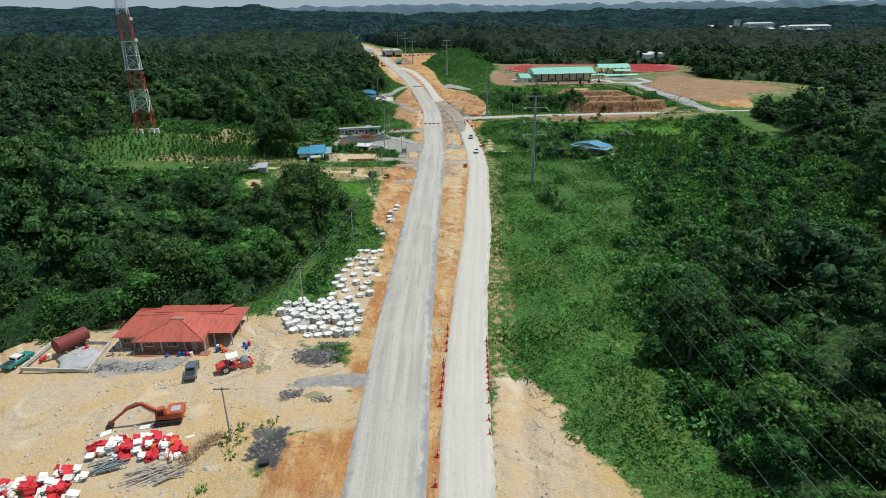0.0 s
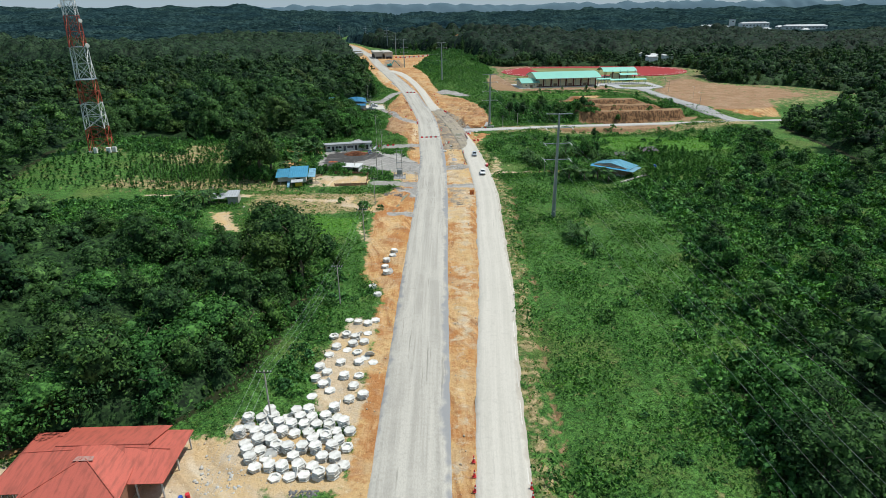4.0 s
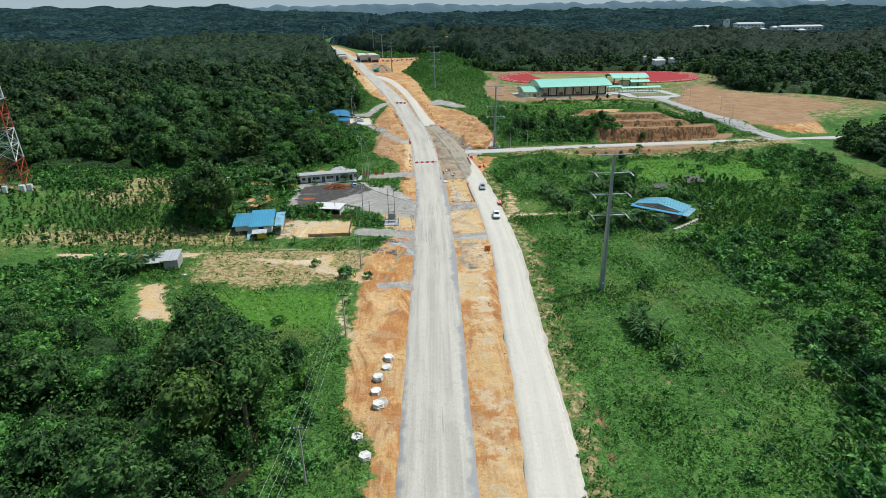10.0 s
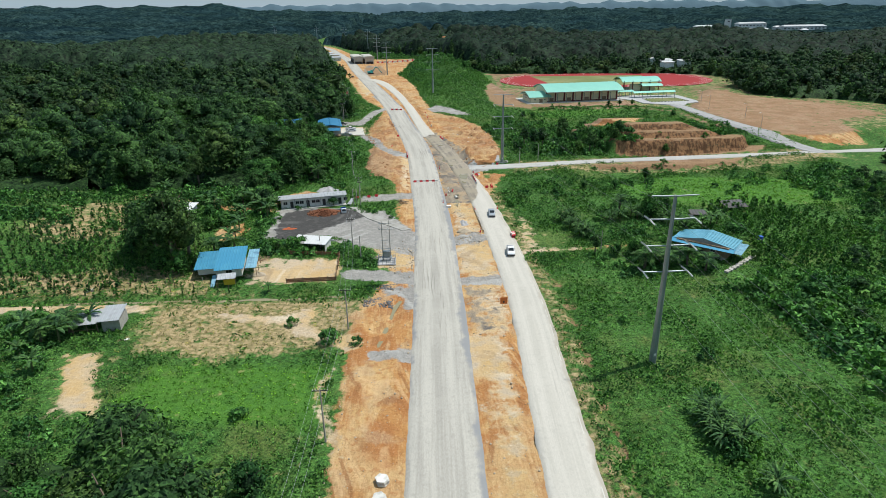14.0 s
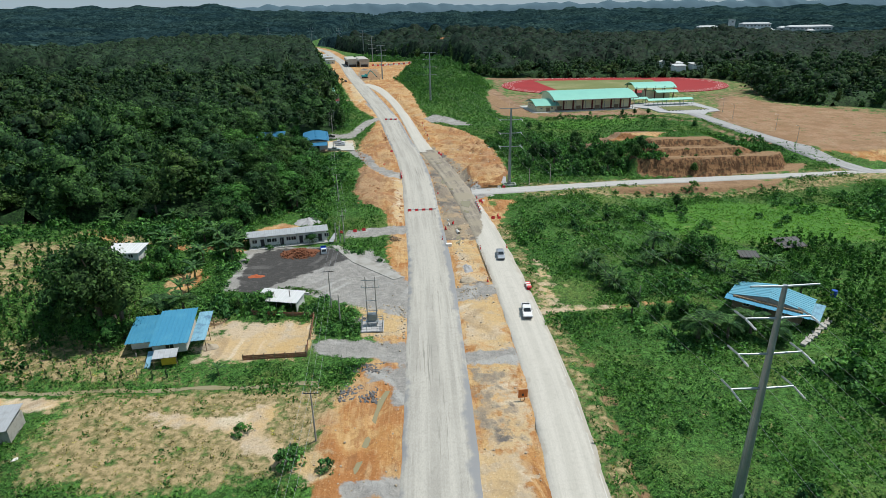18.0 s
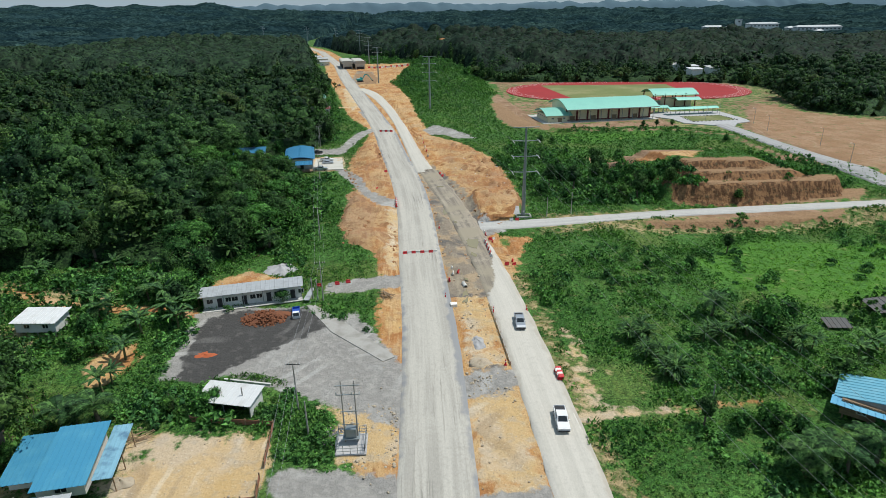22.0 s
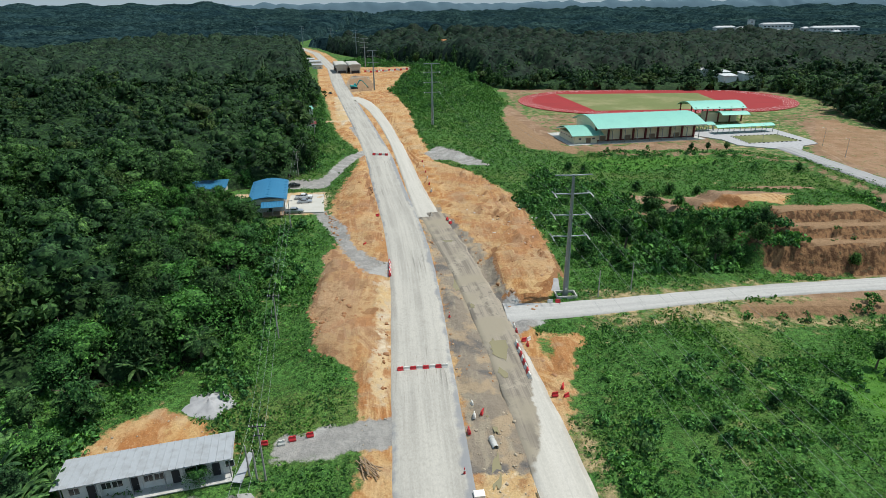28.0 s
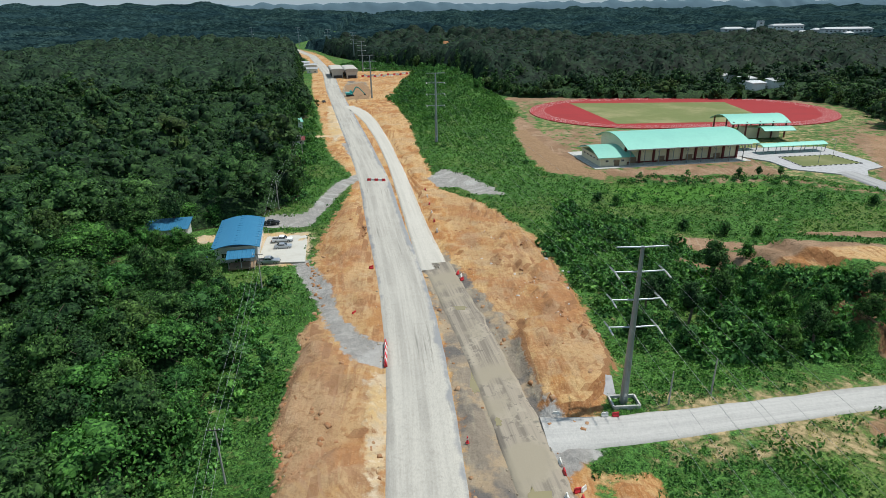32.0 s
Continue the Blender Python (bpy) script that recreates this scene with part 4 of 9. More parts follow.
def tree_kind(seed, tall, width, leaves, size, mat, lobes=9, base=0.35, flat=0.6, low=-0.25):
    rng = random.Random(seed)
    v, q, slots = crown_arrays(seed, lobes, width, tall, tall * base, leaves, size, True, flat, low, 14, 1.15)
    return trunk_build(rng, tall, 0.16 + tall * 0.012, width).mesh("trunk", M_BARK), quads_mesh("crown", v, q, [mat, M_INNER_SHADE], slots=slots)


TREES = [tree_kind(1, 13, 10, 1500, 0.53, M_LEAF, 24), tree_kind(2, 15, 8, 1400, 0.5, M_LEAF, 20, 0.3, 0.8), tree_kind(3, 11, 12, 1600, 0.56, M_LEAF2, 28, 0.4, 0.45),
         tree_kind(4, 17, 11, 1650, 0.55, M_LEAF, 26, 0.3), tree_kind(5, 9, 7.5, 1250, 0.47, M_LEAF2, 22, 0.02, 0.9, -0.7)]
TREE_LABELS = ["tall dark green rainforest tree with a domed leafy crown", "slender rainforest tree with a high clumped crown", "broad rainforest tree with a flat spreading crown",
               "very tall forest tree with a rough dark crown", "low bushy tree overgrown with creepers down to the ground"]


def plant_tree(kind, x, y, s, turn, group="forest trees"):
    root = thing("tree", pose(x, y, float(height(x, y)) - 0.1, 0, 0, turn) @ Matrix.Scale(s, 4), TREE_LABELS[kind], "tree", group)
    for name, me in zip(("trunk", "crown"), TREES[kind]):
        part(name, me, None, root)
    return root


def spread(rng, x0, x1, y0, y1, gap, test):
    """Uneven points of about even spacing where test(x, y) holds."""
    gx, gy = np.meshgrid(np.arange(x0, x1, gap), np.arange(y0, y1, gap * 0.87))
    gx = gx + (np.arange(gx.shape[0]) % 2)[:, None] * gap / 2
    x, y = gx.ravel() + rng.uniform(-0.48, 0.48, gx.size) * gap, gy.ravel() + rng.uniform(-0.48, 0.48, gx.size) * gap
    ok = test(x, y)
    return x[ok], y[ok]


def view(x, y, margin=0):
    """The part of the land that lies along the flight."""
    return (y > 35) & (np.abs(x + 8) < y * 0.78 + 10 + margin + 26 * (y < 135))


rng = np.random.RandomState(5)
near = lambda x, y: (woods(x, y) > 1.0) & view(x, y) & (woods(x, y) < np.where(y < 240, 40, 24)) & (x > -94) & (x < 60) & (y < 425)
tx, ty = spread(rng, -128, 128, 36, 430, 5.9, near)
for x, y in zip(tx, ty):
    edge = float(woods(x, y))
    kind = 4 if edge < 4 and rng.uniform() < 0.6 else int(rng.choice([0, 0, 1, 2, 3, 2, 4]))
    plant_tree(kind, x, y, (0.55 + 0.5 * rng.uniform() ** 1.6) * (0.95 if x > 0 and y < 130 else 1), rng.uniform(0, 360))


def scatter(name, kinds, xs, ys, scales, mats, label, category, rng, sink=0.3):
    """Many plants as one mesh, for what nobody could count."""
    V, Q, S, T, o = [], [], [], [], 0
    zs = height(xs, ys) - sink
    pick = rng.randint(0, len(kinds), len(xs))
    for k, (v, q, *slots) in enumerate(kinds):
        m = pick == k
        n = int(m.sum())
        if not n:
            continue
        a = rng.uniform(0, 6.283, n)
        c, s = np.cos(a), np.sin(a)
        sc = scales[m]
        px = (v[None, :, 0] * c[:, None] - v[None, :, 1] * s[:, None]) * sc[:, None] + xs[m][:, None]
        py = (v[None, :, 0] * s[:, None] + v[None, :, 1] * c[:, None]) * sc[:, None] + ys[m][:, None]
        pz = v[None, :, 2] * (sc * rng.uniform(0.85, 1.15, n))[:, None] + zs[m][:, None]
        V.append(np.stack([px, py, pz], -1).reshape(-1, 3))
        Q.append((q[None] + (np.arange(n) * len(v))[:, None, None]).reshape(-1, 4) + o)
        T.append(np.repeat(rng.uniform(0, 1, n), len(v)))
        S.append(np.tile(slots[0] if slots else np.zeros(len(q), dtype=np.int32), n))
        o += n * len(v)
    return tagged(new(name, quads_mesh(name, np.concatenate(V), np.concatenate(Q), [*mats, M_INNER_SHADE], {"plant": np.concatenate(T)}, np.concatenate(S))), label, category, kind="stuff")


# woods behind the nearest trees
def domes(x, y, gap, seed):
    """Tree tops of uneven size on a loose grid: height of the tallest crown over each point, 0 in the gaps."""
    t = np.random.RandomState(seed).uniform(0, 1, (4, 97, 97))
    i0, j0 = np.floor(x / gap).astype(int), np.floor(y / gap).astype(int)
    best = np.zeros(x.shape)
    for di in (-1, 0, 1):
        for dj in (-1, 0, 1):
            i, j = i0 + di, j0 + dj
            a = t[:, i % 97, j % 97]
            r = gap * (0.5 + 0.42 * a[2])
            d = ((x - (i + 0.12 + 0.76 * a[0]) * gap) ** 2 + (y - (j + 0.12 + 0.76 * a[1]) * gap) ** 2) / r ** 2
            best = np.maximum(best, np.where(d < 1, 0.1 + 0.75 * a[3] ** 1.5 + 0.85 * r / gap * np.sqrt(np.clip(1 - d, 0, 1)), 0))
    return best


def canopy_sheet(name, xs, ys, keep, gap, low, tall, mat, label, leaves, size, rng, depth=None):
    """The closed roof of the forest: crowns, lobes on the crowns, and leaf sprays over them."""
    cx, cy = np.meshgrid(xs, ys)
    cell = np.minimum(np.gradient(cx, axis=1), np.gradient(cy, axis=0))
    jx, jy = cx + rng.uniform(-0.3, 0.3, cx.shape) * cell, cy + rng.uniform(-0.3, 0.3, cx.shape) * cell
    top = tall * domes(jx, jy, gap, 91) + gap * 0.24 * domes(jx, jy, gap * 0.36, 92) + rng.uniform(-0.25, 0.25, cx.shape) * cell
    top = top * (0.85 + 0.3 * wave(jx, jy, 0.012, 93))
    top = top * (0.15 + 0.85 * step01(woods(jx, jy), 2, 10))
    if depth is not None:
        top = top * depth(jx, jy)
    top = top * (0.2 + 0.8 * step01(jy, ys[0] + 4, ys[0] + 34))
    z = height(jx, jy) + low + top
    z = np.where(woods(jx, jy) < 2.5, height(jx, jy) - 1.5, z)
    v = np.stack([jx, jy, z], -1)
    n1, n0 = cx.shape
    ids = np.arange(n0 * n1).reshape(n1, n0)
    q = np.stack([ids[:-1, :-1], ids[:-1, 1:], ids[1:, 1:], ids[1:, :-1]], -1).reshape(-1, 4)
    mid = v.reshape(-1, 3)[q].mean(1)
    q = q[keep(mid[:, 0], mid[:, 1])]
    used, inv = np.unique(q.ravel(), return_inverse=True)
    v, q = v.reshape(-1, 3)[used], inv.reshape(-1, 4)
    p = v[q]
    nrm = np.cross(p[:, 2] - p[:, 0], p[:, 3] - p[:, 1])
    area2 = np.linalg.norm(nrm, axis=1)
    pick = rng.choice(len(q), leaves, p=area2 / area2.sum())
    a, b = rng.uniform(0, 1, (2, leaves, 1))
    spot = (p[pick, 0] * (1 - a) + p[pick, 1] * a) * (1 - b) + (p[pick, 3] * (1 - a) + p[pick, 2] * a) * b
    out = nrm[pick] / area2[pick][:, None]
    lv, lq = cards(rng, spot + out * rng.uniform(-0.1, 0.5, (leaves, 1)) * size, out, size)
    return tagged(new(name, quads_mesh(name, np.concatenate([v, lv]), np.concatenate([q, lq + len(v)]), [mat])), label, "woods", kind="stuff")


rng = np.random.RandomState(11)
tier = [crown_arrays(20 + i, 15, 8 + 1.3 * (i % 4), 9 + (i * 5) % 9, 2.5, 480, 0.64, False, 0.5 + 0.15 * (i % 3), -0.2, 12, 1.3) for i in range(8)]
roof_kinds = [crown_arrays(140 + i, 10 + 2 * (i % 3), 9 + 1.6 * (i % 4), 8 + (i * 5) % 10, 2.0, 58 + 6 * (i % 3), 1.4, False, 0.45 + 0.2 * (i % 3), -0.1, 7, 1.4) for i in range(12)]
not_near = lambda x, y: (woods(x, y) > 1.0) & view(x, y, 6) & ~near(x, y)
close = lambda x, y: (y < 430) & (np.abs(x) < 165)
mx, my = spread(rng, -180, 180, 36, 430, 7.6, lambda x, y: not_near(x, y) & close(x, y))
scatter("woodland", tier, mx, my, 0.45 + 1.2 * rng.uniform(0, 1, len(mx)) ** 2.4, [M_LEAF], "dense green rainforest behind the nearest trees", "woods", rng)
mx, my = spread(rng, -560, 560, 36, 722, 8.6, lambda x, y: not_near(x, y) & ~close(x, y))
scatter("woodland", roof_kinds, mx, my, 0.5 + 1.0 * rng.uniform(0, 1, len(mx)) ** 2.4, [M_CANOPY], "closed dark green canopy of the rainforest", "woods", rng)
canopy_sheet("undergrowth", grow(-330, 330, 3.2, -540, 560, 1.03), np.arange(30, 705, 3.2), lambda x, y: (woods(x, y) > 0.2) & view(x, y, 14), 9.5, 0.2, 1.8, M_INNER_SHADE,
             "undergrowth between the forest trees, dark with painted shade", 6000, 1.2, rng)
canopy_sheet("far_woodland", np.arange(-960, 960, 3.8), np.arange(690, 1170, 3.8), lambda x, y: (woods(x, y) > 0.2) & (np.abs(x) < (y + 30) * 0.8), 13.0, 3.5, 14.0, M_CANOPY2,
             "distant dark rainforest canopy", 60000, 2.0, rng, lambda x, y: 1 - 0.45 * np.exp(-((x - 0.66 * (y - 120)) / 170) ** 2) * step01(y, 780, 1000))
canopy_sheet("outer_woodland", np.arange(-330, 331, 4.2), np.arange(-110, 640, 4.2), lambda x, y: (woods(x, y) > 0.2) & ~view(x, y, 3), 10.5, 1.5, 9.0, M_CANOPY,
             "rainforest canopy beside and behind the flight", 26000, 1.9, rng)
edge_kinds = [crown_arrays(40 + i, 11, 6 + 1.4 * (i % 3), 8 + (i * 5) % 8, 0.8 + 1.5 * (i % 2), 150, 0.95, True, 0.8, -0.5, 7) for i in range(8)]
mx, my = spread(rng, -300, 300, 300, 960, 5.6, lambda x, y: (woods(x, y) > 1.0) & (woods(x, y) < 11) & view(x, y, 6) & ~near(x, y) & ~close(x, y))
scatter("forest_edge", edge_kinds, mx, my, 0.5 + 0.75 * rng.uniform(0, 1, len(mx)) ** 1.4, [M_LEAF], "ragged edge of the rainforest with trees leafy to the ground", "woods", rng)

# the canopy beyond, as one rough sheet, and the ranges at the horizon
cx, cy = np.meshgrid(grow(-900, 900, 7, -4300, 4300, 1.02), grow(1150, 1500, 6.5, 1140, 4700, 1.022))
rr = np.random.RandomState(3)
canopy = height(cx, cy) + 3 + 9 * domes(cx, cy, 16, 94) * (1 - 0.5 * np.exp(-((cx - 745) / 230) ** 2 - ((cy - 1330) / 170) ** 2)) + rr.uniform(-1.2, 1.2, cx.shape)
knolls = np.clip(wave(cx, cy * 0.7, 0.0075, 77) + 0.5 * wave(cx, cy, 0.016, 78), 0.0, 1.8)
canopy += step01(cy, 1900, 4550) * (30 + 17 * knolls + 66 * step01(-cx, 500, 1700)) + step01(cy, 1350, 2100) * (11 * np.abs(wave(cx, cy, 0.011, 80)) + 6 * wave(cx, cy, 0.026, 81)) + bumps(cx, cy, 955, 1600, 45, 40, 24)
canopy = np.where(woods(cx, cy) < 4, height(cx, cy) - 3, canopy)
ny2, nx2 = cx.shape
ids = np.arange(nx2 * ny2).reshape(ny2, nx2)
q = np.stack([ids[:-1, :-1], ids[:-1, 1:], ids[1:, 1:], ids[1:, :-1]], -1).reshape(-1, 4)
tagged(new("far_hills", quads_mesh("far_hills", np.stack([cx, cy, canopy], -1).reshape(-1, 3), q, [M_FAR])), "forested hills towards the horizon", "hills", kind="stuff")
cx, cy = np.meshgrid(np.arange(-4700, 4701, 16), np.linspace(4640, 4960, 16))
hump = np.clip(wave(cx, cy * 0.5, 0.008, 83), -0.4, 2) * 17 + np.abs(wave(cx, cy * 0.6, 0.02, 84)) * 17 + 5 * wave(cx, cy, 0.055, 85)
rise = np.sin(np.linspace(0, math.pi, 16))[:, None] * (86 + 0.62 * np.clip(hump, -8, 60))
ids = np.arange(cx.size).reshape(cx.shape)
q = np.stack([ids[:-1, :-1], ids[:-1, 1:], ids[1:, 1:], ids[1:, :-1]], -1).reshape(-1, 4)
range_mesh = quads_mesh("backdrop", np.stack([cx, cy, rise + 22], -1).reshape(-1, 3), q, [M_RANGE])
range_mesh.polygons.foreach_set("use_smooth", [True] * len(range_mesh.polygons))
tagged(new("backdrop", range_mesh), "mountain range on the horizon with haze painted pale blue-grey", "mountains", kind="structure")



# ---- low growth ----
def at(key, x, y):
    i = np.clip(np.searchsorted(GX, x), 0, len(GX) - 1)
    j = np.clip(np.searchsorted(GY, y), 0, len(GY) - 1)
    return field[key][j, i]


BARE = np.maximum.reduce([field[k] for k in ("dirt", "sand", "mud", "gravel", "dark", "cut")])
field["bare"] = BARE


def green(x, y):
    """Grown over: no bare soil, no road and no forest."""
    on_road = (np.abs(x - line(y, LEFT_MID)) < 5.3) | ((np.abs(x - line(y, RIGHT_MID)) < 4.2) & (y < 300)) | ((np.abs(y - line(x, TROAD_MID)) < 3.6) & (x > 10) & (x < 205))
    return (at("bare", x, y) < 0.42) & ~on_road & (inside(x, y, PLATEAU) > -4) & (woods(x, y) < 2)


def tuft(seed, n, wide, tall, size):
    r = np.random.RandomState(seed)
    a, d = r.uniform(0, 6.283, n), wide * r.uniform(0, 1, n) ** 0.5
    p = np.stack([np.cos(a) * d, np.sin(a) * d, tall * r.uniform(0.15, 1, n)], -1)
    b = r.uniform(0, 6.283, n)
    o = np.stack([np.cos(b) * 0.9, np.sin(b) * 0.9, r.uniform(0.1, 0.9, n)], -1)
    return cards(r, p, o, size, 0.1)


def bush(seed, wide, tall, n, size):
    return crown_arrays(seed, 8, wide, tall, 0.0, n, size, False, 0.75, -0.35)


rng = np.random.RandomState(21)
TUFTS = [tuft(200 + i, 13, 0.9, 0.35 + 0.2 * (i % 3), 0.4) for i in range(8)]
wx, wy = spread(rng, -100, 150, 44, 352, 1.22, lambda x, y: green(x, y) & view(x, y))
keep = (at("bright", wx, wy) < 0.4) | (rng.uniform(0, 1, len(wx)) < 0.72) | (wy < 250)
wx, wy = wx[keep], wy[keep]
dry = at("dry", wx, wy) + rng.uniform(-0.3, 0.3, len(wx)) > 0.5
fresh = ~dry & (at("bright", wx, wy) + rng.uniform(-0.2, 0.2, len(wx)) > 0.42)
low = ~dry & ~fresh
scatter("weeds", TUFTS, wx[low], wy[low], rng.uniform(0.55, 1.0, int(low.sum())) * (1.05 + 0.4 * wave(wx[low], wy[low], 0.25, 58)), [M_WEED], "thick green weeds and creepers over the ground", "weeds", rng, 0.05)
scatter("fresh_grass", TUFTS, wx[fresh], wy[fresh], rng.uniform(0.45, 0.8, int(fresh.sum())), [M_FRESH], "bright yellow-green grass in the open field", "grass", rng, 0.05)
scatter("dry_weeds", TUFTS, wx[dry], wy[dry], rng.uniform(0.25, 0.6, int(dry.sum())), [M_DRY], "short yellowing grass", "grass", rng, 0.05)
GRASS_BED = [(-38.3, 261.7), (-35.2, 263.2), (-28.2, 260.0), (-28.5, 258.9), (-30.4, 259.6), (-38.3, 261.5)]
bx, by = spread(rng, -39, -28, 258, 264, 0.55, lambda x, y: inside(x, y, GRASS_BED) < 0)
scatter("grass_bed", TUFTS, bx, by, rng.uniform(0.5, 0.9, len(bx)), [M_WEED], "long grass behind the kerb of the gravel yard", "grass", rng, 0.05)
wx, wy = spread(rng, -60, 175, 352, 560, 1.8, green)
scatter("weeds", TUFTS, wx, wy, rng.uniform(0.7, 1.35, len(wx)), [M_WEED], "rough green weeds on the slopes", "weeds", rng, 0.05)

wx, wy = spread(rng, -30, 52, 560, 690, 2.4, green)
scatter("weeds", TUFTS, wx, wy, rng.uniform(1.2, 2.2, len(wx)), [M_WEED], "tall grass and creepers on the hill", "weeds", rng, 0.05)

BUSHES = [bush(300 + i, 3.0 + 0.5 * (i % 3), 1.5 + 0.5 * (i % 4), 84, 0.66) for i in range(7)]
THICKETS = [  # outline, spacing, smallest and largest scale
    ([(33, 62), (35, 92), (39, 118), (43, 134), (46, 142), (54, 152), (62, 176), (63, 192), (60, 210), (58, 223), (70, 228), (98, 226), (120, 240), (150, 250), (148, 200), (114, 140), (74, 120), (46, 114), (38, 60)], 2.6, 0.7, 1.8),
    ([(24, 62), (26, 120), (30, 165), (50, 200), (54, 196), (40, 150), (36, 120), (32, 66)], 6.0, 0.3, 0.7),
    ([(33, 348), (29, 384), (28, 404), (44, 440), (62, 398), (75, 372), (80, 354), (60, 347)], 2.6, 0.8, 1.7),
    ([(0, 560), (-13, 590), (-20, 620), (-28, 665), (20, 700), (48, 690), (50, 610), (36, 580)], 4.4, 0.4, 1.25), ([(9, 478), (-4, 522), (-8, 556), (36, 576), (44, 560), (42, 480), (28, 466)], 6.5, 0.3, 0.9),
    ([(-44, 312), (-31, 300), (-31, 372), (-36, 384), (-44, 384)], 2.6, 0.6, 1.3), ([(-48, 438), (-41, 436), (-38, 450), (-46, 520), (-56, 520)], 3.0, 0.5, 1.3),
    ([(-140, 192), (-96, 184), (-72, 180), (-60, 178), (-62, 186), (-70, 190), (-74, 206), (-78, 219), (-140, 216)], 2.4, 0.5, 1.4), ([(-58, 178), (-46, 176), (-40, 172), (-31, 162), (-29, 170), (-38, 182), (-56, 186)], 2.6, 0.35, 0.8), ([(-41, 227.8), (-18, 227.8), (-15.5, 231.5), (-20, 231), (-41, 230.5)], 1.4, 0.3, 0.6),
    ([(-31, 110), (-26, 112), (-24, 140), (-18, 140), (-17, 152), (-24, 154), (-30, 172)], 2.2, 0.4, 0.95), ([(-48, 252), (-26, 250.5), (-26, 258), (-40, 262), (-49, 262)], 1.9, 0.5, 0.9),
    ([(-95, 262), (-72, 270), (-52, 262), (-51, 292), (-56, 300), (-92, 304)], 3.2, 0.5, 1.4), ([(-27, 283), (-17, 272), (-15, 276), (-24, 288), (-29, 290)], 1.9, 0.4, 0.7),
    ([(-25.2, 241), (-19.6, 240.6), (-18.6, 246.4), (-21, 252.5), (-26, 249)], 1.6, 0.4, 0.75), ([(48, 230), (60, 229), (60, 240), (50, 243), (40, 242)], 1.9, 0.6, 1.2),
    ([(64, 450), (120, 439), (120, 447), (66, 456)], 2.6, 0.4, 0.9), ([(84, 398), (140, 391), (138, 398), (84, 404)], 2.6, 0.35, 0.7),
    ([(20, 286), (40, 262), (60, 262), (74, 282), (70, 312), (40, 316), (22, 310)], 4.0, 0.35, 1.1), ([(150, 376), (170, 372), (172, 384), (156, 388)], 2.6, 0.8, 1.4), ([(100, 300), (130, 290), (150, 320), (110, 326)], 4.5, 0.6, 1.4),
    ([(-112, 299), (-48, 299), (-46, 314), (-62, 312), (-112, 306)], 3.0, 0.6, 1.4), ([(62, 368), (74, 366), (80, 376), (82, 398), (64, 392)], 3.2, 0.5, 1.1), ([(112, 372), (134, 368), (136, 374), (124, 386), (112, 384)], 2.0, 0.8, 1.4),
    ([(-18, 650), (-28, 700), (-36, 755), (-4, 790), (-8, 840), (-50, 860), (-80, 950), (-60, 960), (-28, 911), (5, 850), (22, 810), (30, 760), (50, 720), (48, 690), (20, 700), (-8, 640)], 4.2, 1.0, 2.2),
    ([(30, 408), (46, 442), (58, 456), (110, 440), (120, 420), (100, 408), (64, 404)], 8.5, 0.4, 1.0), ([(46, 396), (62, 398), (70, 388), (78, 372), (70, 370)], 2.4, 0.8, 1.5),
    ([(70, 352), (78, 354), (80, 364), (72, 366)], 2.2, 0.6, 1.2), ([(86, 349.5), (98, 349), (98, 352), (86, 352)], 2.6, 0.3, 0.6),
    ([(56, 325), (70, 324.5), (90, 325), (118, 326.5), (116, 329.5), (90, 329), (70, 328), (56, 328.5)], 2.6, 0.35, 0.7),
    ([(-40, 468), (-46, 520), (-58, 600), (-62, 640), (-67, 640), (-61, 560), (-54, 505), (-45, 468)], 2.6, 0.5, 1.1),
    ([(104, 236), (138, 250), (150, 318), (122, 306), (114, 262)], 3.4, 0.6, 1.6),
    ([(-49.4, 280.6), (-54.6, 272.3), (-54.3, 265.8), (-54.8, 261.9), (-56.3, 259.2), (-48.5, 260.8), (-49.5, 271.8), (-49.2, 279.2)], 1.9, 0.5, 1.0),
    ([(-55.4, 258.3), (-41.3, 255.2), (-40.5, 253), (-34.0, 251.6), (-33, 249.6), (-40.9, 249.4), (-51.6, 250.9)], 1.7, 0.6, 1.25), ([(-32, 253.9), (-27.5, 254.3), (-26.7, 247.9), (-29.8, 248.4)], 1.6, 0.5, 0.8),
    ([(-62, 240), (-62, 250), (-70, 262), (-64, 272), (-70, 274), (-76, 266), (-76, 250), (-70, 240)], 3.0, 0.5, 1.1), ([(-62, 282), (-52, 290), (-50, 300), (-62, 304), (-90, 300), (-80, 292)], 2.8, 0.6, 1.5),
    ([(43.4, 266.4), (53.3, 264.5), (60.1, 261.8), (62.1, 253.7), (57.1, 248.8), (50.6, 251.9), (42, 251.7), (37.7, 253.8), (35.8, 255.8)], 2.1, 0.5, 1.1),
    ([(33.2, 243), (47.5, 241.9), (53.8, 233.7), (51, 229), (39.9, 229.8), (36.9, 235), (32.6, 237.7)], 2.1, 0.6, 1.2), ([(-135, 276), (-117, 274), (-104, 274), (-103, 265), (-116, 263), (-130, 267)], 2.8, 0.8, 1.8),
    ([(-150, 276), (-128, 292), (-104, 296), (-104, 284), (-126, 276), (-150, 262)], 3.0, 0.6, 1.4),
    ([(112, 356), (120, 352.5), (140, 352), (142, 362), (134, 368), (114, 366)], 2.2, 0.6, 1.2), ([(58, 345.5), (78, 347), (84, 350), (80, 360), (60, 360)], 2.1, 0.8, 1.6)]
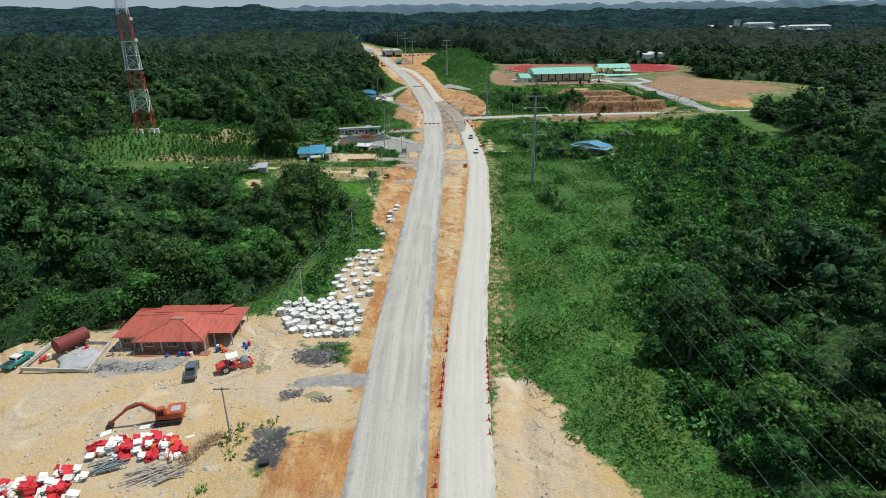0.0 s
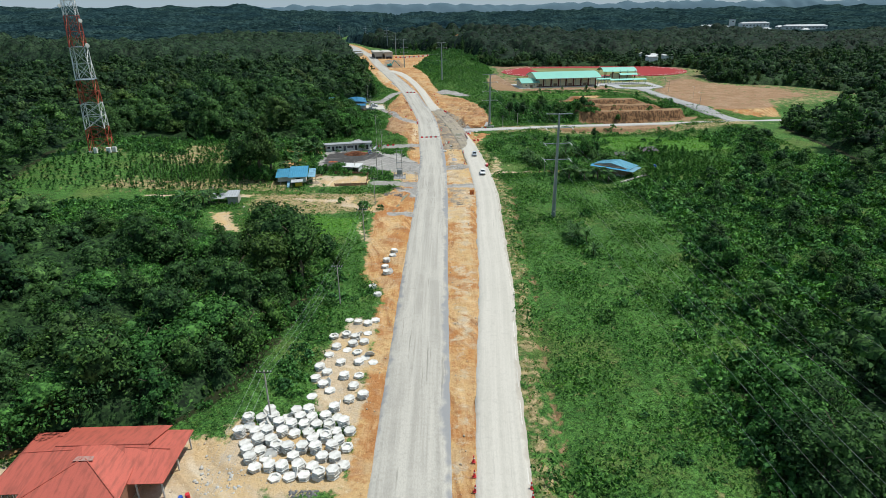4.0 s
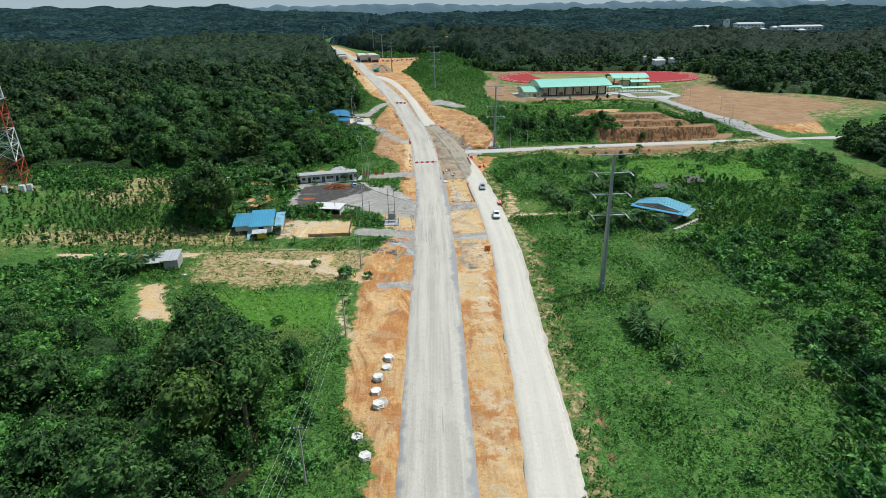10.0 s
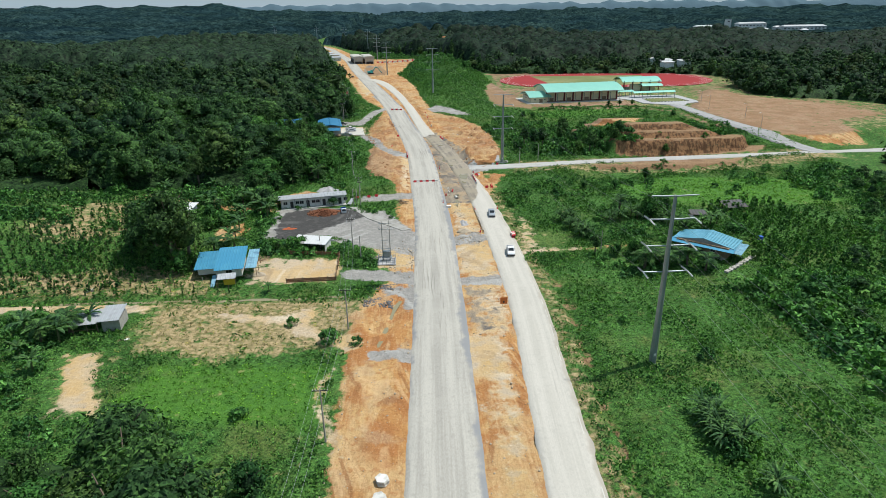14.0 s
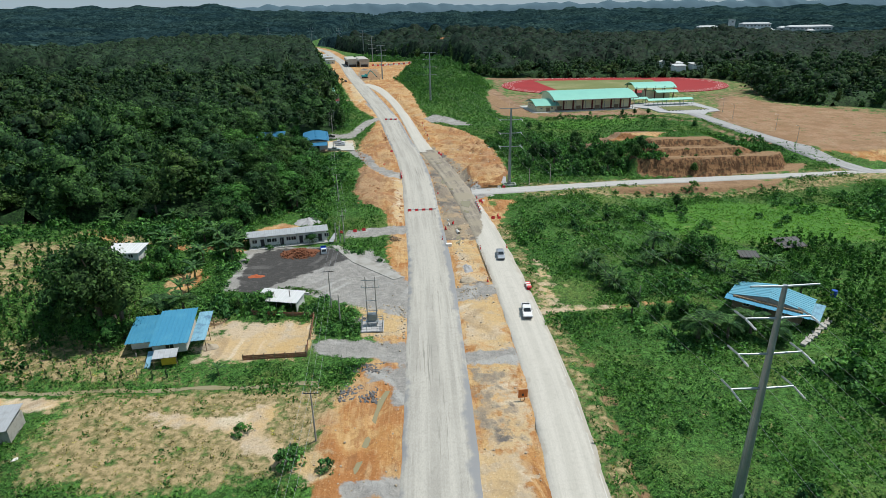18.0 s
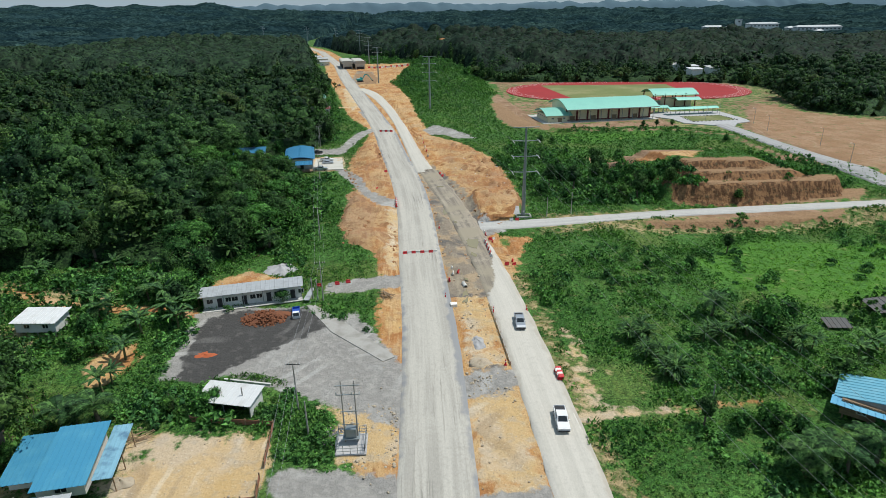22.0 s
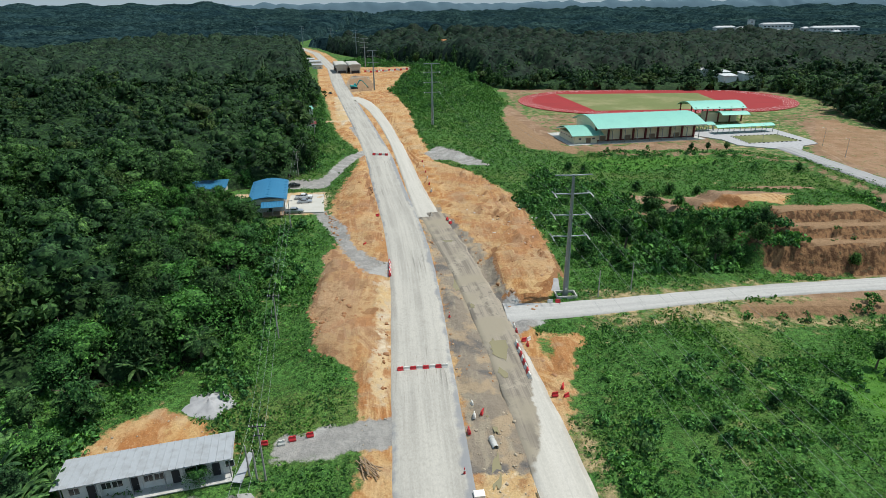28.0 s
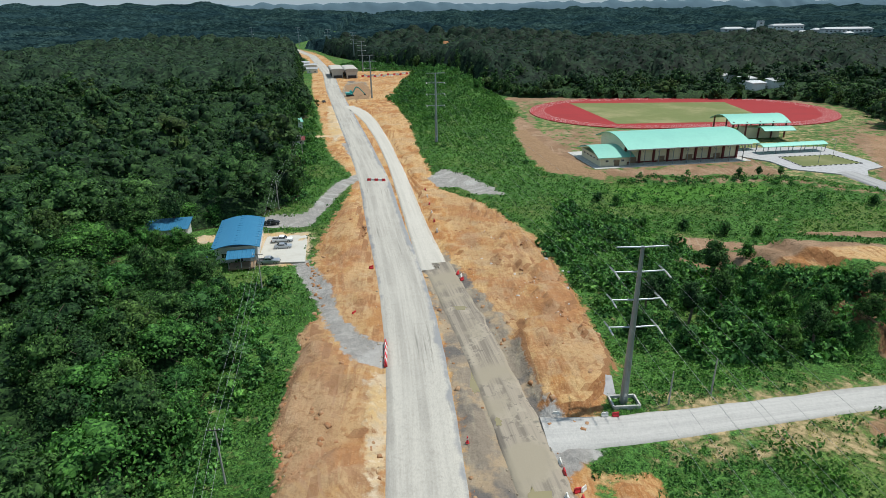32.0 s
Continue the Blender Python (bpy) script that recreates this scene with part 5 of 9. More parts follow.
for poly, gap, lo, hi in THICKETS:
    p = np.array(poly)
    x, y = spread(rng, p[:, 0].min(), p[:, 0].max(), p[:, 1].min(), p[:, 1].max(), gap, lambda a, b: (inside(a, b, poly) < 0) & ((at("bare", a, b) < 0.6) | ((at("cut", a, b) > 0.4) & (b > 324) & (a > 50))) & (wave(a, b, 0.33, 55) + rng.uniform(-0.9, 0.9, a.shape) > -0.55))
    if not len(x):
        continue
    scatter("thicket", BUSHES, x, y, (lo + (hi - lo) * rng.uniform(0, 1, len(x)) ** 1.5) * (1 + 0.25 * wave(x, y, 0.2, 56)), [M_BUSH], "dense broad-leaved thicket of shrubs and creepers", "shrubs", rng, 0.15)

x, y = spread(rng, -110, 100, 50, 430, 4.1, lambda a, b: (woods(a, b) > 0.5) & (woods(a, b) < 46) & view(a, b))
scatter("forest_shrubs", BUSHES, x, y, 0.7 + 0.9 * rng.uniform(0, 1, len(x)) ** 1.5, [M_LEAF2], "shrubs and saplings between the forest trees", "shrubs", rng, 0.15)

# single shrubs that stand out
def leafy(name, arrays, mat):
    v, q, slots = arrays
    return quads_mesh(name, v, q, [mat, M_INNER_SHADE], slots=slots)


BUSH_MESH = [leafy("shrub", bush(320 + i, 3.6, 2.4 + 0.4 * i, 320, 0.42), M_BUSH) for i in range(3)]
SHRUBS = [(47.9, 294.2), (44.2, 302.8), (72.7, 305.3), (92.5, 288.5), (97.7, 293.3), (78.4, 271.3), (92.8, 298.4), (71.9, 288.6), (54, 294.5), (58.2, 282), (-22.7, 241.4), (-20.6, 246), (-25.2, 207.5), (-24.4, 208.6), (34, 180), (36, 168), (37, 187), (33, 173), (31, 210), (41, 196), (38, 150), (34, 140), (29, 134), (47, 307), (52, 300), (75, 291), (56, 296), (44, 268), (37, 291), (66, 306), (82, 318),
          (-33, 214), (-25, 207), (-20, 205.5), (-31, 140), (-29, 160), (-36, 186), (-46, 183), (-45, 292), (-39, 291.5), (41, 356), (36, 352), (60, 268), (58, 272), (88, 330), (112, 349), (114, 350.5), (-39.6, 252.4), (-38.4, 250.2), (-40.6, 254.6), (-44.5, 285.2), (122, 356), (128, 357)]
for i, (x, y) in enumerate(SHRUBS):
    s = 0.6 + 0.5 * ((i * 7) % 5) / 4
    solo("shrub", BUSH_MESH[i % 3], None, pose(x, y, float(height(x, y)) - 0.1, 0, 0, i * 67) @ Matrix.Scale(s, 4), "rounded green shrub among low weeds", "shrub", "single shrubs")
for x, y, kind, s in [(60.5, 155, 4, 1.0), (62, 151, 4, 0.9), (57.5, 152, 4, 0.75), (-64, 239.8, 4, 0.75), (-68, 241.5, 4, 0.8), (-72.6, 245, 4, 0.8), (-60.6, 242.4, 4, 0.55), (-77, 248.5, 4, 0.75), (-65.6, 242.5, 1, 1.35), (-62.2, 242.6, 1, 1.05), (-69.4, 244.5, 0, 1.3), (-72.8, 249, 0, 1.15), (-67, 249, 3, 1.1), (-76.5, 252, 1, 0.95), (-70.7, 257, 0, 0.95), (-55.3, 302, 4, 0.9), (-68.2, 277, 4, 0.55), (-63.1, 270.2, 4, 0.5), (-65.6, 268.3, 4, 0.5), (35.6, 244, 1, 0.4), (45.4, 242.4, 4, 0.6), (40.2, 242.8, 4, 0.45), (72.9, 308.8, 1, 0.4), (45, 99, 2, 0.8), (75, 128, 0, 0.7), (82, 150, 2, 0.7), (90, 178, 0, 0.7),
                      (36, 357, 4, 0.7), (40, 364, 1, 0.6), (46, 372, 4, 0.8), (52, 356, 4, 0.75), (56, 366, 1, 0.62), (61, 374, 4, 0.8), (66, 361, 4, 0.7), (49, 388, 4, 0.6), (43, 352, 4, 0.55), (58, 352, 4, 0.6), (68, 354, 1, 0.55), (47, 360, 1, 0.65), (62, 366, 4, 0.8), (72, 358, 4, 0.6), (60, 349, 4, 0.7), (65, 350, 1, 0.62), (70, 350.5, 4, 0.68), (75, 351, 4, 0.6), (78, 354, 1, 0.5), (54, 348.5, 4, 0.6),
                      (58.6, 267.5, 4, 0.95), (62.0, 268.8, 4, 0.8), (48, 298, 4, 0.35), (58, 297, 4, 0.4), (37, 294, 4, 0.3), (72, 247, 2, 0.6), (62, 252, 2, 0.55), (110, 236, 0, 0.7), (45, 244, 4, 0.45), (48, 241, 4, 0.45), (-39.4, 252.4, 4, 0.52), (-37.6, 253.6, 4, 0.46), (78, 406.6, 4, 0.5), (68.6, 410.7, 4, 0.42), (58, 412.8, 4, 0.4), (87, 405.8, 4, 0.4), (57, 431, 4, 0.45), (52, 434.5, 4, 0.4), (60, 377.5, 1, 0.75), (69.4, 381.2, 4, 0.5), (-44, 253, 4, 0.42), (-30, 170, 4, 0.7), (-27, 164, 4, 0.5), (38, 70, 4, 0.7), (35, 84, 4, 0.6),
                      (-52, 110.5, 1, 0.6), (-47, 111.5, 0, 0.6), (-43, 114, 1, 0.7), (-39.5, 117, 0, 0.6), (-58, 108, 0, 0.55), (-64, 106, 1, 0.6), (-70, 104.5, 0, 0.55), (-33, 151.5, 3, 1.05), (-36.5, 155, 3, 1.1), (-34.6, 159.5, 0, 1.15), (-39.5, 162.5, 3, 1.0), (-41.5, 157, 0, 1.15), (-37.5, 147.5, 3, 0.95), (-45, 163, 0, 0.95),
                      (-77, 403, 4, 0.75), (-73, 403.5, 4, 0.8), (-69, 404, 4, 0.7), (-65, 404.5, 4, 0.72), (-61, 403, 4, 0.6), (-57.5, 398, 4, 0.5), (-34, 288.6, 2, 0.28), (-54, 285, 1, 0.5), (-56, 292, 2, 0.6), (-60, 298, 1, 0.6), (95, 345, 4, 0.4), (130, 420, 4, 0.4), (110, 447, 1, 0.3), (117, 446, 1, 0.3), (104, 448, 1, 0.28), (40, 660, 4, 0.8), (24, 668, 4, 0.8), (30, 690, 4, 0.9)]:
    plant_tree(kind, x, y, s, (x * 37 + y * 11) % 360, "single trees")


lone = np.random.RandomState(44)
lx, ly = spread(lone, 52, 152, 122, 300, 12.5, lambda x, y: (woods(x, y) < 0) & (x > np.interp(y, [122, 150, 190, 225, 240, 300], [56, 60, 68, 76, 112, 128])))
scatter("thicket_trees", tier, lx, ly, lone.uniform(0.35, 0.7, len(lx)), [M_LEAF], "scattered dark trees standing in the thicket", "trees", lone)


def blade(length, wide, droop, folds=5, ribs=False):
    """One large leaf along +x, bent down towards its tip."""
    b = Build()
    pts = []
    for i in range(folds + 1):
        t = i / folds
        w = wide * math.sin(math.pi * (0.08 + 0.88 * t)) ** 0.7
        x, z = length * (t - 0.12 * t * t), length * (0.55 * t - droop * t * t)
        pts.append([(x, -w / 2, z - w * 0.12), (x, 0, z), (x, w / 2, z - w * 0.12)])
    if ribs:
        b.loft([[(p[1][0], -0.03, p[1][2]), (p[1][0], 0.03, p[1][2]), (p[1][0], 0, p[1][2] + 0.03)] for p in pts])
        for i in range(22):
            t = (i + 1) / 23
            k = min(int(t * folds), folds - 1)
            f = t * folds - k
            c = Vector(pts[k][1]).lerp(Vector(pts[k + 1][1]), f)
            ln = wide * 0.5 * (0.45 + 0.8 * math.sin(math.pi * t))
            for s in (-1, 1):
                b.add([c, c + Vector((0.15, 0, 0)), c + Vector((0.35 * ln + 0.08, s * ln, -0.3 * ln)), c + Vector((0.35 * ln, s * ln * 0.98, -0.32 * ln))], [(0, 1, 2, 3)])
    else:
        b.loft(pts, closed=False)
    return b


M_STEM = worn("plant_stem", (0.13, 0.15, 0.06), 0.8, stain=(0.1, 0.07, 0.04))
BANANA_LEAF, PALM_LEAF = blade(2.3, 0.48, 0.5).mesh("leaf", M_PALM), blade(3.4, 1.5, 0.75, 6, True).mesh("frond", M_PALM)
BANANA_STEM = Build().tube((0, 0, -0.2), (0.1, 0, 1.9), 0.16, 0.09, 7).mesh("stem", M_STEM)
PALM_STEM = Build().tube((0, 0, -0.3), (0.15, 0.1, 2.2), 0.3, 0.24, 8).tube((0.15, 0.1, 2.2), (0.2, 0.1, 3.6), 0.24, 0.2, 8).mesh("trunk", M_BARK)


def banana(x, y, s, turn):
    root = thing("banana_plant", pose(x, y, float(height(x, y)), 0, 0, turn) @ Matrix.Scale(s, 4), "banana plant with long arching torn leaves", "banana plant", "banana plants")
    part("stem", BANANA_STEM, None, root)
    for i in range(11):
        part("leaf", BANANA_LEAF, None, root).matrix_basis = pose(0.1, 0, 1.7 + 0.04 * i, 0, -30 + 13 * (i % 4), i * 137.5)


def palm(x, y, s, turn):
    root = thing("palm_tree", pose(x, y, float(height(x, y)), 0, 0, turn) @ Matrix.Scale(s, 4), "short palm with feathery drooping fronds", "palm tree", "palms")
    part("trunk", PALM_STEM, None, root)
    for i in range(13):
        part("frond", PALM_LEAF, None, root).matrix_basis = pose(0.2, 0.1, 3.5, 0, -25 + 22 * (i % 3), i * 137.5)


ROSETTE_LEAF = blade(2.9, 0.3, 0.6, 5).mesh("leaf", M_PALM)


def rosette(x, y, s, turn):
    """A clump of long narrow leaves on a short stem."""
    root = thing("screw_pine", pose(x, y, float(height(x, y)), 0, 0, turn) @ Matrix.Scale(s, 4), "dark green clump of long narrow arching leaves", "shrub", "spiky clumps")
    part("stem", BANANA_STEM, None, root)
    for i in range(24):
        part("leaf", ROSETTE_LEAF, None, root).matrix_basis = pose(0.08, 0, 1.0 + 0.04 * i, 0, -48 + 11 * (i % 6), i * 137.5)


ros_rng = random.Random(58)
for x, y, n in ((34.6, 268.4, 5), (35.4, 261.5, 4), (36.2, 256.2, 4), (47.8, 267.4, 4), (54.8, 266.8, 3), (62.3, 262.1, 3), (-50.6, 313.3, 1), (33.4, 180.6, 3), (34.4, 176.4, 3), (35.2, 166.4, 1)):
    for i in range(n):
        rosette(x + ros_rng.uniform(-1.9, 1.9) * (n > 1), y + ros_rng.uniform(-1.9, 1.9) * (n > 1), ros_rng.uniform(0.9, 1.3), ros_rng.uniform(0, 360))
BANANAS = [(63.8, 262), (69.1, 257.9), (62.4, 251.9), (59.7, 250.3), (72.2, 259.7), (74.6, 260.6),
           (-52.1, 278.8), (-54.1, 292.6), (-59.9, 293.1), (-58.1, 288.3), (-62.7, 294.9), (-58.2, 276.8), (-60, 278.8), (-57.6, 268.2), (-56.7, 261.1), (-57.2, 258.8), (-71.5, 286.5), (-67.7, 285.5), (-89, 298.9), (-89.8, 302.4), (-50.6, 311.2), (-51, 287.5), (-53.4, 286.4), (-54.3, 281.6), (-55, 284), (-52.5, 283),
           (-77, 214), (-75, 210), (-79, 205), (-72, 216), (-82, 212), (-74, 200), (-41, 229.3), (-65, 306), (-75, 304), (-35, 345), (-37, 352)]
for i, (x, y) in enumerate(BANANAS):
    banana(x, y, (0.85 + 0.5 * ((i * 3) % 7) / 6) * (1.35 if -64 < x < -46 and y > 250 else 0.6 if y < 232 and x > -45 and x < 0 else 1.25), i * 83)
for i, (x, y) in enumerate([(48.7, 236.5), (49.6, 233.4), (54.7, 234.8), (44.2, 233.8), (53.9, 237.4), (57.5, 231.5), (-58.6, 249.6), (-53.6, 250.4), (-56.4, 249.8), (-78.5, 210.4), (-74.7, 213), (-55, 302), (-62, 290), (-68, 282), (52, 275), (-43, 318)]):
    palm(x, y, 0.75 + 0.4 * ((i * 5) % 4) / 3, i * 71)

# pepper vines on posts, in rows
VINE = leafy("vine", crown_arrays(401, 6, 0.95, 3.2, 0.1, 120, 0.32, False, 2.2, -0.8), M_LEAF2)
VINE_THIN = leafy("vine", crown_arrays(402, 4, 0.6, 2.0, 0.1, 60, 0.28, False, 1.8, -0.8), M_LEAF2)
VINE_POST = Build().box(0, 0, -0.3, 0.11, 0.11, 2.5, cut=0.02).mesh("post", M_BARK)
rng = np.random.RandomState(31)
rows = [(x + rng.uniform(-0.3, 0.3), y + 0.25 * (x + 60) * -0.2 + rng.uniform(-0.3, 0.3)) for x in np.arange(-112, -47, 2.5) for y in np.arange(229.5, 268, 2.9)]
rows = [p for p in rows if 228.5 < p[1] < 262 - 0.1 * (p[0] + 112) and not (p[0] > -62 and p[1] > 231.5)]
rows.sort(key=lambda p: -p[0])
for i, (x, y) in enumerate(rows[:230]):
    root = thing("vine_post", pose(x, y, float(height(x, y)), rng.uniform(-4, 4), rng.uniform(-4, 4), i * 50) @ Matrix.Scale(rng.uniform(0.75, 1.1), 4), "pepper vine climbing a wooden post in a row", "vine", "pepper vines in rows")
    part("post", VINE_POST, None, root)
    if rng.uniform() < (0.95 if y > 236 and x < -70 else 0.6):
        part("vine", VINE if rng.uniform() < (0.8 if y > 236 and x < -70 else 0.15) else VINE_THIN, None, root)
vx, vy = spread(rng, -150, -72, 229, 300, 2.7, lambda x, y: (woods(x, y) < -2) & (inside(x, y, [(-150, 262), (-126, 276), (-126, 262)]) > 0))
columns = [crown_arrays(410 + i, 5, 0.95, 2.8, 0.1, 56, 0.42, False, 1.9, -0.8) for i in range(3)]
scatter("vine_rows", columns, vx, vy, rng.uniform(0.7, 1.15, len(vx)), [M_LEAF2], "rows of pepper vines on posts", "vines", rng)
vx, vy = spread(rng, 70, 108, 222, 284, 2.3, lambda x, y: inside(x, y, [(73, 226), (104, 228), (112, 262), (96, 284), (76, 276), (78, 250), (72, 240)]) < 0)
scatter("crop_rows", columns, vx, vy, rng.uniform(0.8, 1.4, len(vx)), [M_WEED], "tall leafy crop behind the house", "crops", rng)



# ---- materials of the things ----
M_CONC = worn("weathered_concrete", (0.55, 0.54, 0.5), 0.9, stain=(0.25, 0.25, 0.22), scale=0.9, amount=0.7, bump=0.3)
M_SLAB = worn("pale_concrete_slab", (0.5, 0.485, 0.43), 0.9, stain=(0.4, 0.37, 0.3), scale=0.35, amount=0.6)
M_REDROOF = worn("rusty_red_metal_roof", (0.52, 0.125, 0.088), 0.6, 0.1, stain=(0.29, 0.085, 0.06), scale=0.8, amount=0.9, streak=(2.5, 0.5, 1))
M_RUBBLE = worn("dark_broken_rock", (0.13, 0.13, 0.135), 0.9, stain=(0.3, 0.29, 0.27), scale=1.5, amount=0.9)
M_PALEPATCH = worn("pale_worn_metal", (0.4, 0.24, 0.2), 0.7, stain=(0.36, 0.08, 0.06), scale=2, amount=0.8)
M_BLUEROOF = worn("blue_metal_roof", (0.06, 0.27, 0.42), 0.5, 0.1, stain=(0.1, 0.34, 0.46), scale=0.4, amount=0.6)
M_BLUEROOF2 = worn("pale_blue_metal_roof", (0.13, 0.36, 0.46), 0.5, 0.1, stain=(0.2, 0.42, 0.5), scale=0.5, amount=0.7)
M_BLUEDARK = worn("deep_blue_metal_roof", (0.035, 0.175, 0.31), 0.5, 0.1, stain=(0.05, 0.21, 0.34), scale=0.3, amount=0.6)
M_BLUEOLD = worn("faded_blue_metal_roof", (0.22, 0.42, 0.52), 0.55, 0.1, stain=(0.07, 0.15, 0.24), scale=0.8, amount=0.8)
M_GREENROOF = worn("mint_green_metal_roof", (0.24, 0.56, 0.45), 0.5, 0.05, stain=(0.2, 0.48, 0.4), scale=0.12, amount=0.5)
M_ZINC = worn("zinc_sheet", (0.42, 0.44, 0.45), 0.6, 0.15, stain=(0.27, 0.27, 0.26), scale=0.7, amount=0.6)
M_WHITE = worn("white_painted_wall", (0.72, 0.72, 0.68), 0.8, stain=(0.5, 0.48, 0.42), scale=0.7, amount=0.45)
M_CREAM = worn("cream_painted_wall", (0.8, 0.72, 0.5), 0.8, stain=(0.68, 0.6, 0.4), scale=0.4, amount=0.4)
M_MAROON = worn("dark_red_paint", (0.17, 0.035, 0.03), 0.6, scale=0.8, amount=0.4)
M_BRICK = worn("bare_brickwork", (0.32, 0.16, 0.1), 0.9, stain=(0.2, 0.12, 0.085), scale=1.4, amount=0.7, bump=0.4)
M_WOOD = worn("old_timber", (0.3, 0.21, 0.13), 0.85, stain=(0.14, 0.1, 0.07), scale=1.5, amount=0.7, streak=(0.4, 0.4, 3), bump=0.4)
M_PLANK = worn("reddish_boards", (0.34, 0.15, 0.09), 0.8, stain=(0.2, 0.1, 0.07), scale=1.2, amount=0.6)
M_GREYWOOD = worn("grey_timber", (0.4, 0.38, 0.34), 0.9, stain=(0.22, 0.2, 0.18), scale=1.4, amount=0.6)
M_STEEL = worn("galvanised_steel", (0.3, 0.34, 0.35), 0.45, 0.55, stain=(0.22, 0.25, 0.26), scale=0.5, amount=0.5)
M_TOWERRED = worn("red_tower_paint", (0.45, 0.08, 0.045), 0.55, 0.1, amount=0.3)
M_TOWERWHITE = worn("white_tower_paint", (0.75, 0.75, 0.73), 0.55, 0.1, amount=0.3)
M_PLRED = worn("red_plastic", (0.6, 0.035, 0.045), 0.45, stain=(0.5, 0.09, 0.08), scale=2, amount=0.5)
M_PLWHITE = worn("white_plastic", (0.78, 0.76, 0.7), 0.5, stain=(0.55, 0.5, 0.42), scale=2, amount=0.6)
M_ORANGE = worn("orange_paint", (0.62, 0.17, 0.035), 0.5, stain=(0.4, 0.13, 0.05), scale=1.5, amount=0.6)
M_MACHINE = worn("worn_red_orange_paint", (0.5, 0.115, 0.05), 0.5, stain=(0.3, 0.1, 0.06), scale=1.2, amount=0.7)
M_MREDP = worn("red_machine_paint", (0.6, 0.06, 0.035), 0.45, stain=(0.45, 0.1, 0.06), amount=0.5)
M_TANK = worn("oxide_red_tank", (0.25, 0.055, 0.045), 0.65, stain=(0.17, 0.06, 0.05), scale=0.8, amount=0.6)
M_TYRE = worn("dark_rubber", (0.035, 0.034, 0.033), 0.85, stain=(0.12, 0.1, 0.08), scale=2, amount=0.5)
M_RIM = worn("wheel_metal", (0.5, 0.5, 0.5), 0.35, 0.8, amount=0.3)
M_BLACK = worn("dark_metal", (0.045, 0.045, 0.048), 0.6, 0.2, amount=0.3)
M_GLASS = Mat("dark_window_glass", 0.08, 0.0, 0.6).done((0.02, 0.025, 0.028))
M_LAMP = Mat("lamp_lens", 0.15, 0.0, 0.6).done((0.75, 0.74, 0.7))
M_TAIL = Mat("red_lens", 0.2, 0.0, 0.6).done((0.45, 0.02, 0.02))
M_CARWHITE = Mat("white_car_paint", 0.25, 0.0, 0.5).done((0.75, 0.75, 0.74))
M_CARSILVER = Mat("silver_car_paint", 0.3, 0.5, 0.5).done((0.42, 0.45, 0.48))
M_CARTEAL = Mat("teal_car_paint", 0.3, 0.2, 0.5).done((0.02, 0.3, 0.27))
M_CARGREY = Mat("blue_grey_car_paint", 0.35, 0.4, 0.5).done((0.16, 0.2, 0.25))
M_CARBLACK = Mat("black_car_paint", 0.25, 0.1, 0.5).done((0.03, 0.03, 0.035))
M_BLUEPL = worn("blue_plastic", (0.03, 0.1, 0.42), 0.5, amount=0.4)
M_YELLOW = worn("yellow_sheet", (0.55, 0.38, 0.03), 0.7, amount=0.4)
M_TURQ = worn("turquoise_machine_paint", (0.05, 0.4, 0.38), 0.5, amount=0.4)
M_RUST = worn("red_brown_brick_rubble", (0.2, 0.078, 0.038), 0.9, stain=(0.055, 0.026, 0.02), scale=2, amount=0.9)
M_REDSAND = worn("red_sand", (0.42, 0.11, 0.045), 0.95, amount=0.4)
M_GREYSAND = worn("grey_quarry_dust", (0.42, 0.415, 0.41), 0.95, stain=(0.25, 0.25, 0.25), scale=0.8, amount=0.6, bump=0.4)
M_STONE = worn("rubble_stone", (0.45, 0.38, 0.28), 0.95, stain=(0.3, 0.22, 0.15), scale=3, amount=0.6)
M_WATER = Mat("muddy_water", 0.06, 0, 0.5).done((0.27, 0.235, 0.13))
M_TRACK = worn("red_running_track", (0.3, 0.026, 0.026), 0.9, stain=(0.22, 0.024, 0.024), scale=0.08, amount=0.5)
M_TURF = worn("worn_turf", (0.15, 0.175, 0.06), 0.95, stain=(0.31, 0.275, 0.14), scale=0.05, amount=0.75)
M_LINE = Mat("white_line_paint", 0.7, 0, 0.2).done((0.75, 0.74, 0.7))
M_WIRE = Mat("aluminium_cable", 0.5, 0.3, 0.3).done((0.3, 0.32, 0.33))
M_INSUL = worn("pale_insulator", (0.62, 0.62, 0.6), 0.35, amount=0.2)


M_WHITEROOF = worn("pale_sheet_roof", (0.58, 0.59, 0.58), 0.7, stain=(0.42, 0.41, 0.38), scale=0.6, amount=0.6)


def heap_build(rx, ry, h, seed, rough=0.18):
    """A loose heap with an uneven surface and outline."""
    r = random.Random(seed)
    ph = [r.uniform(0, 6.28) for _ in range(6)]
    rings = []
    for j in range(9):
        t = 1 - j / 8
        ring = []
        for i in range(26):
            a = i * math.pi / 13
            k = t * (1 + 0.16 * math.sin(2 * a + ph[0]) + 0.1 * math.sin(5 * a + ph[1]) + rough * 0.4 * r.uniform(-1, 1) * (0 < j < 8))
            z = h * (1 - t ** 1.5) * (1 + 0.2 * math.sin(3 * a + ph[2])) + h * rough * r.uniform(-0.5, 0.5) * (0 < j < 8)
            ring.append((rx * k * math.cos(a), ry * k * math.sin(a), max(z, 0) - 0.05 * (j == 0)))
        rings.append(ring)
    return Build().loft(rings)


def ground_at(x, y):
    return float(height(x, y))


